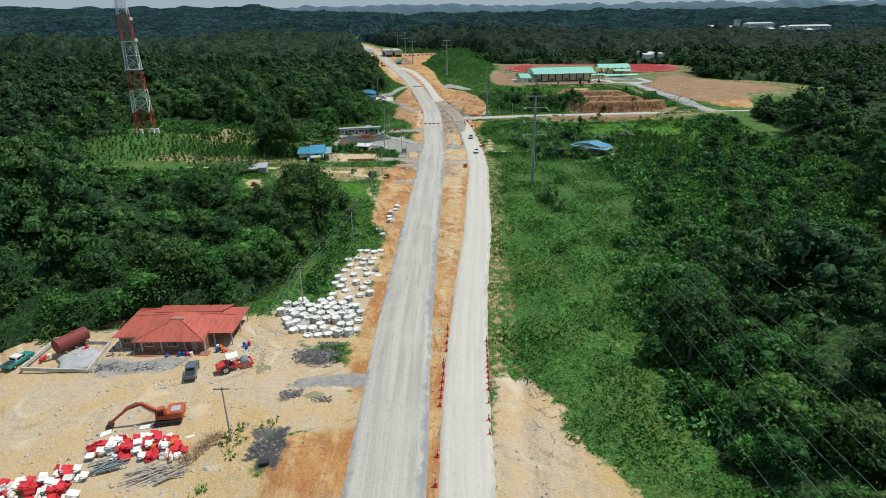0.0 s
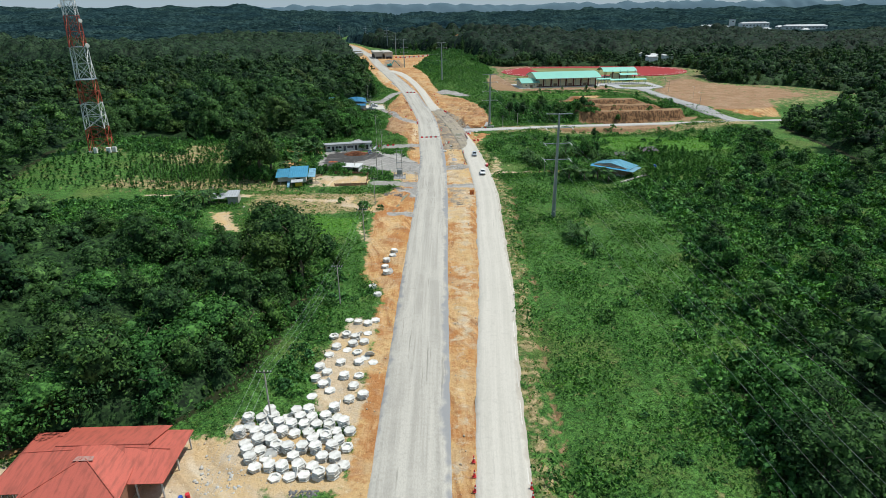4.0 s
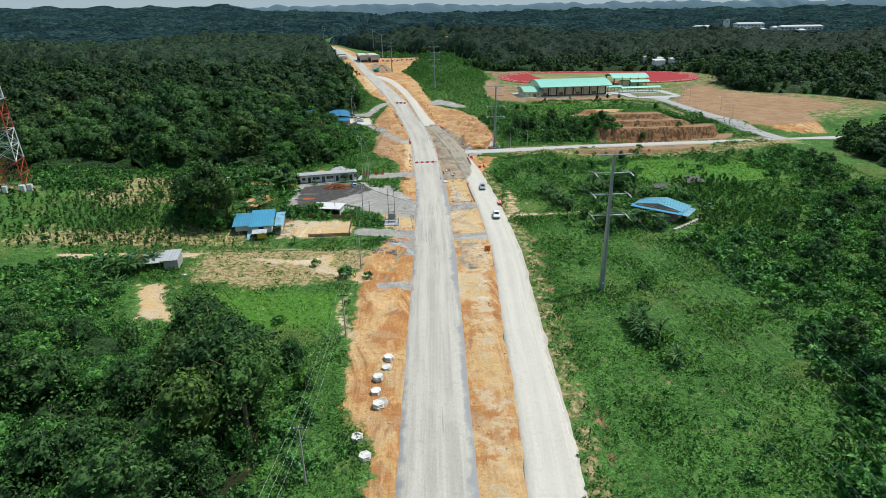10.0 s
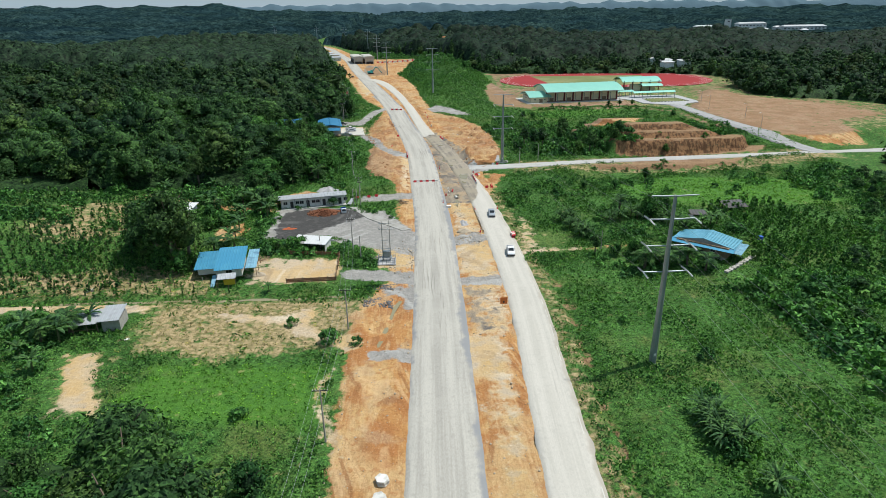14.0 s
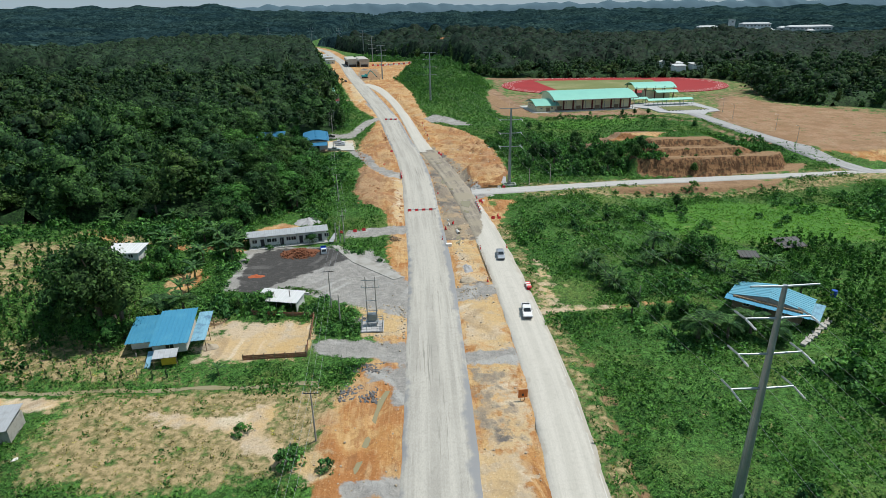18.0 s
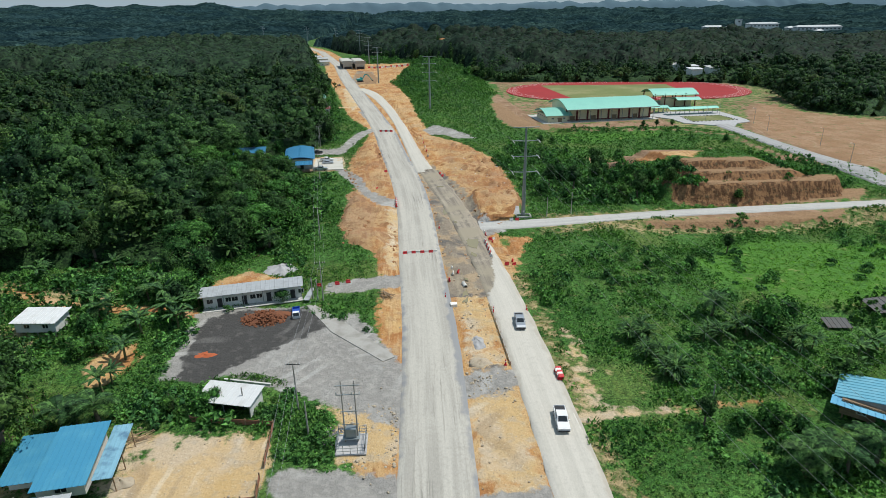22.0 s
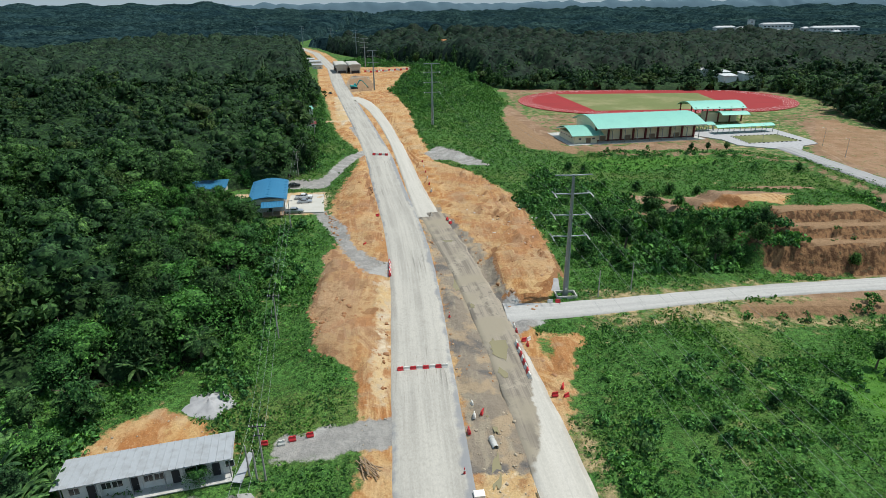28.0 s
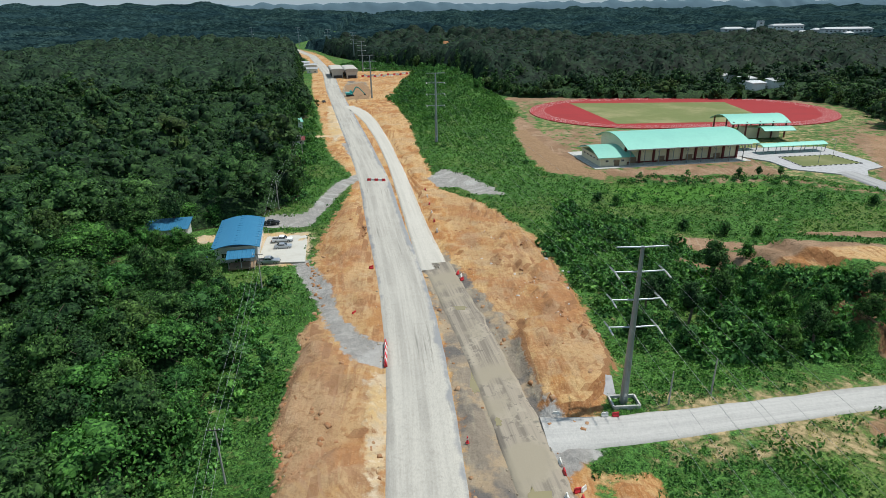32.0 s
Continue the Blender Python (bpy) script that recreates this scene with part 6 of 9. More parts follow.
def ribs(x0, x1, y0, y1, z0, z1, n, thick=0.05, rib=0.06):
    """A sheet roof plane that falls from (y1, z1) to (y0, z0), folded into raised seams that run down it."""
    xs = []
    for i in range(n):
        a, w = x0 + (x1 - x0) * i / n, (x1 - x0) / n
        xs += [(a, 0), (a + w - 0.16, 0), (a + w - 0.11, rib), (a + w - 0.03, rib)]
    xs.append((x1, 0))
    rows = []
    for y, z in ((y0, z0), (y1, z1)):
        rows.append([(x, y, z + r) for x, r in xs] + [(x, y, z + r - thick) for x, r in xs[::-1]])
    return Build().loft(rows if y1 < y0 else rows[::-1], caps=False)


def arch_roof(x0, x1, y0, y1, z_eave, rise, thick=0.12, n=12, lean=0.0):
    """A curved roof sheet that runs along x."""
    b = Build()
    up, lo = [], []
    for i in range(n + 1):
        t = i / n
        y, z = y0 + (y1 - y0) * t, z_eave + rise * math.sin(math.pi * t) + lean * t
        up.append((y, z)), lo.append((y, z - thick))
    ring = up + lo[::-1]
    b.loft([[(x0, y, z) for y, z in ring][::-1], [(x1, y, z) for y, z in ring][::-1]], caps=False)
    for x, flip in ((x0, False), (x1, True)):
        k = len(b.v)
        b.v += [(x, y, z) for y, z in ring]
        for i in range(n):
            f = (k + i, k + i + 1, k + 2 * n - i, k + 2 * n + 1 - i)
            b.f.append(f if flip else f[::-1])
    return b


def window(parent, x, y, z, w, h, face="y", deep=0.12):
    """A window in a wall: a frame with a dark pane and a sill."""
    bx = Build()
    t = 0.08
    if face == "y":
        bx.box(x, y, z, w, deep, t).box(x, y, z + h - t, w, deep, t).box(x - w / 2 + t / 2, y, z, t, deep, h).box(x + w / 2 - t / 2, y, z, t, deep, h).box(x, y, z, 0.05, deep, h)
        pane = Build().box(x, y + 0.01, z + t, w - 2 * t, deep * 0.5, h - 2 * t)
    else:
        bx.box(x, y, z, deep, w, t).box(x, y, z + h - t, deep, w, t).box(x, y - w / 2 + t / 2, z, deep, t, h).box(x, y + w / 2 - t / 2, z, deep, t, h)
        pane = Build().box(x, y, z + t, deep * 0.5, w - 2 * t, h - 2 * t)
    win = part("window", bx, M_WHITE, parent)
    part("pane", pane, M_GLASS, win, "dark window pane")
    return win


# ---- vehicles ----
def wheel(parent, x, y, r, w, mat=None):
    s = 1 if y > 0 else -1
    t = part("wheel", Build().tube((x, y - w / 2, r), (x, y + w / 2, r), r, r, 16), M_TYRE, parent)
    part("rim", Build().tube((x, y + s * w * 0.3, r), (x, y + s * (w / 2 + 0.015), r), r * 0.6, r * 0.55, 12), M_RIM, t, "metal wheel rim")


def section(b, profile, half, tuck, top):
    """A car body lofted across its width from a side profile of (x, z)."""
    rings = []
    for y, k in ((-half, tuck), (-half * 0.93, 0.0), (half * 0.93, 0.0), (half, tuck)):
        rings.append([(x * (1 - k * 0.02), y, z - (k * 0.06 if z > top else 0)) for x, z in profile])
    return b.loft(rings)


def pickup(x, y, turn, paint, label, hood=None, z=None):
    root = thing("pickup_truck", pose(x, y, ground_at(x, y) + 0.03 if z is None else z, 0, 0, turn), label, "pickup truck", "vehicles")
    low = [(-2.62, 0.5), (2.45, 0.45), (2.62, 0.62), (2.6, 0.88), (2.3, 1.02), (1.25, 1.08), (-2.6, 1.05), (-2.66, 0.8)]
    part("body", section(Build(), low, 0.9, 1.0, 0.9), paint, root)
    cab = [(1.3, 1.06), (0.55, 1.66), (0.2, 1.74), (-0.75, 1.72), (-0.98, 1.06)]
    part("cabin", section(Build(), cab, 0.8, 1.0, 1.2), hood or paint, root)
    ws = Build().slab([(1.24, -0.68, 1.13), (1.24, 0.68, 1.13), (0.62, 0.62, 1.65), (0.62, -0.62, 1.65)], 0.03)
    part("windscreen", ws, M_GLASS, root, "dark glass windscreen")
    for s in (-1, 1):
        for a, c in ((0.9, 0.1), (0.0, -0.75)):
            part("side_window", Build().box((a + c) / 2, s * 0.8, 1.16, a - c, 0.04, 0.4), M_GLASS, root, "dark side window")
        part("headlight", Build().box(2.56, s * 0.68, 0.68, 0.1, 0.32, 0.16, cut=0.03), M_LAMP, root, "clear headlight")
        part("tail_light", Build().box(-2.63, s * 0.8, 0.66, 0.06, 0.14, 0.32, cut=0.02), M_TAIL, root, "red tail light")
        part("mirror", Build().box(0.95, s * 1.0, 1.08, 0.14, 0.2, 0.16, cut=0.03), paint, root)
        for wx in (1.6, -1.55):
            wheel(root, wx, s * 0.8, 0.38, 0.25)
    part("rear_window", Build().box(-0.93, 0, 1.22, 0.05, 1.2, 0.36), M_GLASS, root, "dark rear window")
    part("load_bed", Build().box(-1.78, 0, 1.035, 1.5, 1.5, 0.035), M_BLACK, root, "dark open load bed")
    for s in (-1, 1):
        part("bed_rail", Build().box(-1.8, s * 0.84, 1.04, 1.6, 0.1, 0.12, cut=0.03), paint, root)
    part("tailgate", Build().box(-2.58, 0, 1.04, 0.09, 1.6, 0.12, cut=0.02), paint, root)
    part("bumper", Build().box(2.62, 0, 0.42, 0.14, 1.7, 0.2, cut=0.04).box(-2.68, 0, 0.45, 0.12, 1.6, 0.16, cut=0.03), M_BLACK, root, "dark bumper")
    return root


def car(x, y, turn, paint, label):
    root = thing("car", pose(x, y, ground_at(x, y) + 0.03, 0, 0, turn), label, "car", "vehicles")
    part("body", section(Build(), [(-2.15, 0.4), (2.1, 0.35), (2.2, 0.6), (2.0, 0.8), (1.0, 0.92), (-1.9, 0.95), (-2.2, 0.75)], 0.85, 1.0, 0.8), paint, root)
    part("cabin", section(Build(), [(1.05, 0.9), (0.35, 1.38), (-0.8, 1.42), (-1.7, 0.93)], 0.74, 1.0, 1.0), paint, root)
    part("windscreen", Build().slab([(0.98, -0.6, 0.98), (0.98, 0.6, 0.98), (0.42, 0.55, 1.36), (0.42, -0.55, 1.36)], 0.02), M_GLASS, root, "dark glass windscreen")
    part("rear_window", Build().slab([(-0.9, -0.55, 1.41), (-0.9, 0.55, 1.41), (-1.55, 0.6, 1.03), (-1.55, -0.6, 1.03)], 0.02), M_GLASS, root, "dark rear window")
    for s in (-1, 1):
        part("side_window", Build().box(-0.3, s * 0.73, 1.0, 1.5, 0.05, 0.28), M_GLASS, root, "dark side window")
        part("headlight", Build().box(2.1, s * 0.6, 0.58, 0.12, 0.3, 0.14, cut=0.03), M_LAMP, root)
        for wx in (1.35, -1.3):
            wheel(root, wx, s * 0.75, 0.32, 0.2)
    return root


pickup(14.9, 246.2, -95, M_CARWHITE, "white double-cab pickup on the dusty road", z=0.22)
pickup(14.0, 275.5, -94, M_CARSILVER, "silver double-cab pickup on the dusty road", z=0.4)
pickup(-74.2, 87.4, 78, M_CARTEAL, "teal pickup with a white cab roof beside the tank bund", M_CARWHITE)
pickup(-42.0, 82.6, 104, M_CARGREY, "blue-grey pickup parked on gravel with its bed loaded")
pickup(-39.6, 408.3, 6, M_CARWHITE, "white pickup parked on a concrete forecourt")
car(-38.6, 404.0, 6, M_CARSILVER, "silver car parked on a concrete forecourt")
pickup(-40.3, 394.8, 4, M_CARSILVER, "silver pickup parked by the blue-roofed workshop")
car(-45.0, 421.3, 8, M_CARBLACK, "black car parked behind the workshop")
car(-60.5, 655, 115, M_CARBLACK, "dark car far along the new road")


def excavator(x, y, turn, paint, label, reach=1.0, s=1.0):
    root = thing("excavator", pose(x, y, ground_at(x, y), 0, 0, turn) @ Matrix.Scale(s, 4), label, "excavator", "machines")
    for k in (-1, 1):
        prof = [(-1.9, 0.45), (-1.65, 0.06), (1.65, 0.06), (1.9, 0.45), (1.65, 0.84), (-1.65, 0.84)]
        t = part("crawler_track", Build().loft([[(a, k * 1.15 - 0.28, c) for a, c in prof], [(a, k * 1.15 + 0.28, c) for a, c in prof]]), M_BLACK, root, "dark steel crawler track")
        for a in (-1.5, 0, 1.5):
            part("roller", Build().tube((a, k * 1.44, 0.45), (a, k * 1.47, 0.45), 0.28, 0.28, 10), M_TYRE, t)
    part("turntable", Build().tube((0, 0, 0.6), (0, 0, 1.0), 0.8, 0.8, 16), M_BLACK, root)
    part("engine_housing", Build().box(-1.1, 0, 1.0, 2.3, 2.5, 1.15, cut=0.18), paint, root)
    part("engine_cover", Build().box(-1.25, 0.35, 2.15, 1.3, 1.3, 0.12, cut=0.05), M_ZINC, root, "faded grey engine cover")
    part("deck", Build().box(0.7, 0, 1.0, 1.7, 2.3, 0.3, cut=0.06), paint, root)
    c = part("cab", Build().loft([[(0.1, 0.3, 1.3), (1.5, 0.3, 1.3), (1.5, 1.2, 1.3), (0.1, 1.2, 1.3)], [(0.1, 0.3, 2.2), (1.4, 0.3, 2.2), (1.4, 1.2, 2.2), (0.1, 1.2, 2.2)], [(0.15, 0.36, 2.85), (1.1, 0.36, 2.85), (1.1, 1.14, 2.85), (0.15, 1.14, 2.85)]]), paint, root)
    part("cab_window", Build().box(0.7, 1.2, 1.75, 0.9, 0.05, 0.8).box(1.38, 0.75, 1.7, 0.08, 0.7, 0.8), M_GLASS, c, "dark cab window")
    j0, j1, j2, j3 = Vector((1.3, -0.2, 1.5)), Vector((3.4, -0.2, 3.6 * reach)), Vector((5.6, -0.2, 2.9 * reach)), Vector((8.0, -0.2, 0.75))
    part("boom", Build().beam(j0, j1, 0.42, 0.5).beam(j1, j2, 0.4, 0.42), paint, root)
    part("stick", Build().beam(j2 + Vector((-0.5, 0, 0.25)), j3, 0.3, 0.36), paint, root)
    part("hydraulic_ram", Build().tube((1.7, 0.05, 1.4), j1 * 0.8 + Vector((0.4, 0.2, 0)), 0.09, 0.06, 8).tube(j1 + Vector((0.4, 0, 0.3)), j2 + Vector((-0.3, 0, 0.45)), 0.08, 0.06, 8), M_STEEL, root, "steel hydraulic ram")
    part("bucket", Build().loft([[(8.3, -0.75, 0.85), (8.6, -0.75, 0.3), (8.1, -0.75, 0.02), (7.6, -0.75, 0.3), (7.8, -0.75, 0.8)], [(8.3, 0.35, 0.85), (8.6, 0.35, 0.3), (8.1, 0.35, 0.02), (7.6, 0.35, 0.3), (7.8, 0.35, 0.8)]]), M_BLACK, root, "dark steel digging bucket")
    return root


excavator(-40.6, 70.6, 192, M_MACHINE, "orange-red crawler excavator with its boom stretched to the ground", 0.95)
excavator(-46.0, 684, 20, M_TURQ, "turquoise excavator digging in an earth pit", 1.3, 1.3)


def roller(x, y, turn):
    root = thing("road_roller", pose(x, y, ground_at(x, y), 0, 0, turn), "red road roller with a white canopy and steel drum", "road roller", "machines")
    part("engine_housing", Build().loft([[(-2.9, -0.8, 0.6), (-0.9, -0.8, 0.6), (-0.9, 0.8, 0.6), (-2.9, 0.8, 0.6)], [(-2.9, -0.75, 1.35), (-0.9, -0.8, 1.6), (-0.9, 0.8, 1.6), (-2.9, 0.75, 1.35)], [(-2.7, -0.6, 1.5), (-0.95, -0.7, 1.75), (-0.95, 0.7, 1.75), (-2.7, 0.6, 1.5)]]), M_MREDP, root)
    part("platform", Build().box(-0.2, 0, 0.7, 1.5, 1.7, 0.35, cut=0.05), M_MREDP, root)
    part("seat", Build().box(-0.3, 0, 1.05, 0.6, 0.6, 0.2, cut=0.05).box(-0.6, 0, 1.2, 0.15, 0.6, 0.55, cut=0.05), M_BLACK, root, "black operator seat")
    for a in (-0.85, 0.5):
        for k in (-0.75, 0.75):
            part("canopy_post", Build().beam((a, k, 1.0), (a, k, 2.55), 0.08), M_BLACK, root)
    part("canopy", Build().box(-0.2, 0, 2.55, 1.9, 1.9, 0.14, cut=0.05), M_PLWHITE, root, "white canopy roof")
    part("drum", Build().tube((1.75, -0.95, 0.75), (1.75, 0.95, 0.75), 0.75, 0.75, 28), M_STEEL, root, "smooth steel drum")
    for k in (-1, 1):
        part("drum_frame", Build().box(1.5, k * 1.1, 0.55, 2.7, 0.14, 0.4, cut=0.03), M_MREDP, root)
        wheel(root, -1.6, k * 0.95, 0.75, 0.5)
    part("front_beam", Build().box(2.85, 0, 0.55, 0.25, 2.2, 0.4, cut=0.04), M_MREDP, root)


roller(-35.4, 84.1, 30)

# ---- red-roofed house in the yard ----
house = thing("house", pose(-47.9, 95.5, 0) @ Matrix.Scale(0.93, 4), "single-storey brick house with a rusty red metal roof", "house")
wall = Build().box(0, 0.1, 0, 12.2, 12.6, 2.9).box(-8.2, 0.6, 0, 5.4, 10.6, 2.9)
part("wall", wall, M_BRICK, house, "bare red-brown brickwork")
for x in (-6.0, -2.2, 2.2, 5.9):
    part("column", Build().box(x, -6.3, 0, 0.32, 0.34, 2.9, cut=0.02), M_CONC, house, "pale concrete column")
for x in (-10.8, -8.2):
    part("column", Build().box(x, -4.8, 0, 0.3, 0.32, 2.9, cut=0.02), M_CONC, house, "pale concrete column")
for x in (7.0, 10.4):
    for y in (-4.0, 1.0, 5.5):
        part("post", Build().box(x, y, 0, 0.18, 0.18, 2.9), M_CONC, house)
for x, w in ((-4.6, 1.9), (-0.2, 2.0)):
    window(house, x, -6.24, 1.2, w, 1.2)
window(house, -9.5, -4.74, 1.2, 1.6, 1.1)
part("door", Build().box(3.9, -6.22, 0.05, 1.0, 0.12, 2.1), M_GREYWOOD, house, "grey timber door")
part("veranda_floor", Build().box(0, -7.2, 0.0, 14, 1.8, 0.22, cut=0.03), M_PLANK, house, "reddish veranda floor")


def plane(pts):
    return Build().slab(pts, 0.06)


ridge_z, eave = 4.45, 2.95
wing = [[(-11.7, -5.7, eave), (-6.2, -5.7, eave), (-3.4, 0.9, 4.3), (-10.3, 0.7, 4.15)], [(-11.9, 6.4, eave), (-11.7, -5.7, eave), (-10.3, 0.7, 4.15)],
        [(5.4, -4.5, eave), (10.9, -4.5, eave), (9.9, 0.8, 4.05), (3.6, 1.1, 4.35)], [(10.9, -4.5, eave), (11.0, 6.2, eave), (9.9, 0.8, 4.05)]]
back = [[(7.4, 7.4, eave), (-7.6, 7.4, eave), (-6.2, 1.5, ridge_z), (6.8, 1.5, ridge_z)], [(-7.7, -1.0, 3.6), (7.2, -1.0, 3.6), (6.8, 1.5, ridge_z), (-6.2, 1.5, ridge_z)],
        [(11.0, 6.2, eave), (5.0, 6.4, eave), (3.6, 1.1, 4.35), (9.9, 0.8, 4.05)], [(-5.0, 6.4, eave), (-11.9, 6.4, eave), (-10.3, 0.7, 4.15), (-3.4, 0.9, 4.3)]]
front = [[(-7.2, -7.4, eave - 0.1), (6.4, -7.4, eave - 0.1), (-0.4, -1.5, 4.75), (-0.8, -1.5, 4.75)], [(6.4, -7.4, eave - 0.1), (6.0, -1.0, 3.7), (1.6, 1.6, 4.5), (-0.4, -1.5, 4.75)],
         [(-6.4, -1.0, 3.7), (-7.2, -7.4, eave - 0.1), (-0.8, -1.5, 4.75), (-2.6, 1.6, 4.5)], [(-2.6, 1.6, 4.5), (-0.8, -1.5, 4.75), (-0.4, -1.5, 4.75), (1.6, 1.6, 4.5)]]
for pts in wing + back + front:
    part("roof_plane", plane(pts), M_REDROOF, house)
for p, q in (((-10.3, 0.7, 4.2), (-3.4, 0.9, 4.33)), ((9.9, 0.8, 4.1), (3.6, 1.1, 4.38)), ((-6.2, 1.5, ridge_z + 0.04), (6.8, 1.5, ridge_z + 0.04)), ((-0.4, -1.5, 4.8), (6.4, -7.4, eave - 0.05)), ((-0.8, -1.5, 4.8), (-7.2, -7.4, eave - 0.05))):
    part("ridge_cap", Build().tube(p, q, 0.09, 0.09, 6), M_REDROOF, house)
part("roof_patch", Build().slab([(-2.0, -1.9, 4.78), (0.8, -1.9, 4.78), (0.6, -1.1, 4.84), (-1.6, -1.1, 4.84)], 0.03), M_PALEPATCH, house, "pale worn patch at the peak of the roof")

# drums, tyre and bins by the house
DRUM = {}
for key, mat in (("blue", M_BLUEPL), ("red", M_PLRED), ("orange", M_ORANGE), ("white", M_PLWHITE)):
    b = Build()
    b.loft([[(r * math.cos(j * math.pi / 7), r * math.sin(j * math.pi / 7), z) for j in range(14)] for z, r in ((0, 0.26), (0.05, 0.29), (0.29, 0.285), (0.3, 0.305), (0.34, 0.305), (0.35, 0.285), (0.6, 0.285), (0.61, 0.305), (0.65, 0.305), (0.66, 0.285), (0.86, 0.285), (0.88, 0.26))])
    DRUM[key] = b.mesh("drum", mat)
for key, x, y, lie in (("blue", -46.3, 88.0, 0), ("blue", -45.6, 88.2, 0), ("red", -44.9, 88.1, 0), ("white", -44.2, 88.0, 0), ("blue", -40.2, 89.4, 0), ("orange", -39.6, 89.9, 0), ("red", -39.9, 90.4, 0), ("orange", -39.1, 89.2, 0), ("white", -40.4, 90.3, 0),
                       ("red", -38.6, 89.6, 90), ("blue", -35.9, 91.0, 0), ("blue", -35.4, 90.4, 0), ("red", -35.2, 91.4, 0), ("blue", -48.5, 87.6, 90), ("red", -63.9, 90.6, 0), ("red", -64.6, 90.2, 90), ("red", -69.6, 87.5, 90), ("red", -70.0, 86.9, 90), ("white", -69.0, 88.0, 0)):
    solo("drum", DRUM[key], None, pose(x, y, 0.3 if lie else 0.02, 0, lie, (x * 50) % 360), key + " plastic drum standing on bare ground" if not lie else key + " plastic drum lying on bare ground", "drum", "drums in the yard")
tyre = Build()
for i in range(16):
    a, c = i * math.pi / 8, (i + 1) * math.pi / 8
    tyre.loft([[(0.36 * math.cos(k), -0.18, 0.36 * math.sin(k)), (0.62 * math.cos(k), -0.2, 0.62 * math.sin(k)), (0.62 * math.cos(k), 0.1, 0.62 * math.sin(k)), (0.36 * math.cos(k), 0.08, 0.36 * math.sin(k))] for k in (a, c)], caps=False)
solo("tyre", tyre, M_TYRE, pose(-45.4, 88.5, 0.85, 12, 0, 0), "large dark tyre leaning on the house wall", "tyre")

# ---- tank bund ----
bund = thing("tank_bund", pose(0, 0, 0), "low concrete wall round a bed of grey quarry dust", "bund")
pts = [(-71.7, 84.4), (-59.9, 83.6), (-60.9, 92.6), (-71.5, 93.4)]
for (x0, y0), (x1, y1) in zip(pts, pts[1:] + pts[:1]):
    part("wall", Build().beam((x0, y0, 0.3), (x1, y1, 0.3), 0.28, 0.62), M_CONC, bund)
solo("heap_of_dust", heap_build(4.2, 3.6, 0.9, 5), M_GREYSAND, pose(-63.9, 88.0, 0), "spread heap of pale grey quarry dust inside the bund", "heap", smooth=True)
tank = thing("fuel_tank", pose(-66.8, 91.2, 0.35, 0, 0, 62), "oxide-red cylindrical fuel tank lying on timber bearers", "tank")
b = Build()
ring = lambda x, r: [(x, r * math.cos(j * math.pi / 12), 1.55 + r * math.sin(j * math.pi / 12)) for j in range(24)]
part("shell", b.loft([ring(-2.9, 0.9), ring(-2.75, 1.25), ring(2.75, 1.25), ring(2.9, 0.9)]), M_TANK, tank, smooth=False)
for x in (-1.8, 0, 1.8):
    part("bearer", Build().box(x, 0, -0.2, 0.3, 2.6, 0.55, cut=0.03), M_WOOD, tank, "timber bearer")
    part("band", Build().loft([ring(x - 0.06, 1.28), ring(x + 0.06, 1.28)]), M_TANK, tank)
part("manhole", Build().tube((0.5, 0, 2.7), (0.5, 0, 2.95), 0.3, 0.3, 12), M_TANK, tank)

# ---- barriers of red and white plastic ----
bar = Build()
bar.loft([[(-0.5, -0.24, 0), (0.5, -0.24, 0), (0.5, 0.24, 0), (-0.5, 0.24, 0)], [(-0.5, -0.24, 0.22), (0.5, -0.24, 0.22), (0.5, 0.24, 0.22), (-0.5, 0.24, 0.22)], [(-0.5, -0.11, 0.45), (0.5, -0.11, 0.45), (0.5, 0.11, 0.45), (-0.5, 0.11, 0.45)],
          [(-0.48, -0.09, 0.78), (0.48, -0.09, 0.78), (0.48, 0.09, 0.78), (-0.48, 0.09, 0.78)]])
bar.tube((-0.56, 0, 0.1), (-0.56, 0, 0.7), 0.06, 0.06, 8).box(-0.28, 0, 0.78, 0.3, 0.14, 0.06).box(0.28, 0, 0.78, 0.3, 0.14, 0.06)
BARRIER = {"red": bar.mesh("barrier", M_PLRED), "white": bar.mesh("barrier", M_PLWHITE)}


def barrier(key, x, y, z, rx, ry, rz, label, group, s=1.08):
    return solo("barrier", BARRIER[key], None, pose(x, y, z, rx, ry, rz) @ Matrix.Scale(s, 4), label, "road barrier", group)


def lined(x0, y0, x1, y1, n, first="red", z=0.0, size=1.2):
    for i in range(n):
        t = (i + 0.5) / n
        x, y = x0 + (x1 - x0) * t, y0 + (y1 - y0) * t
        key = ("red", "white")[(i + (first != "red")) % 2]
        barrier(key, x, y, ground_at(x, y) + z, 0, 0, math.degrees(math.atan2(y1 - y0, x1 - x0)) + random.uniform(-7, 7), key + " plastic water barrier closing the road", "road barriers", size)


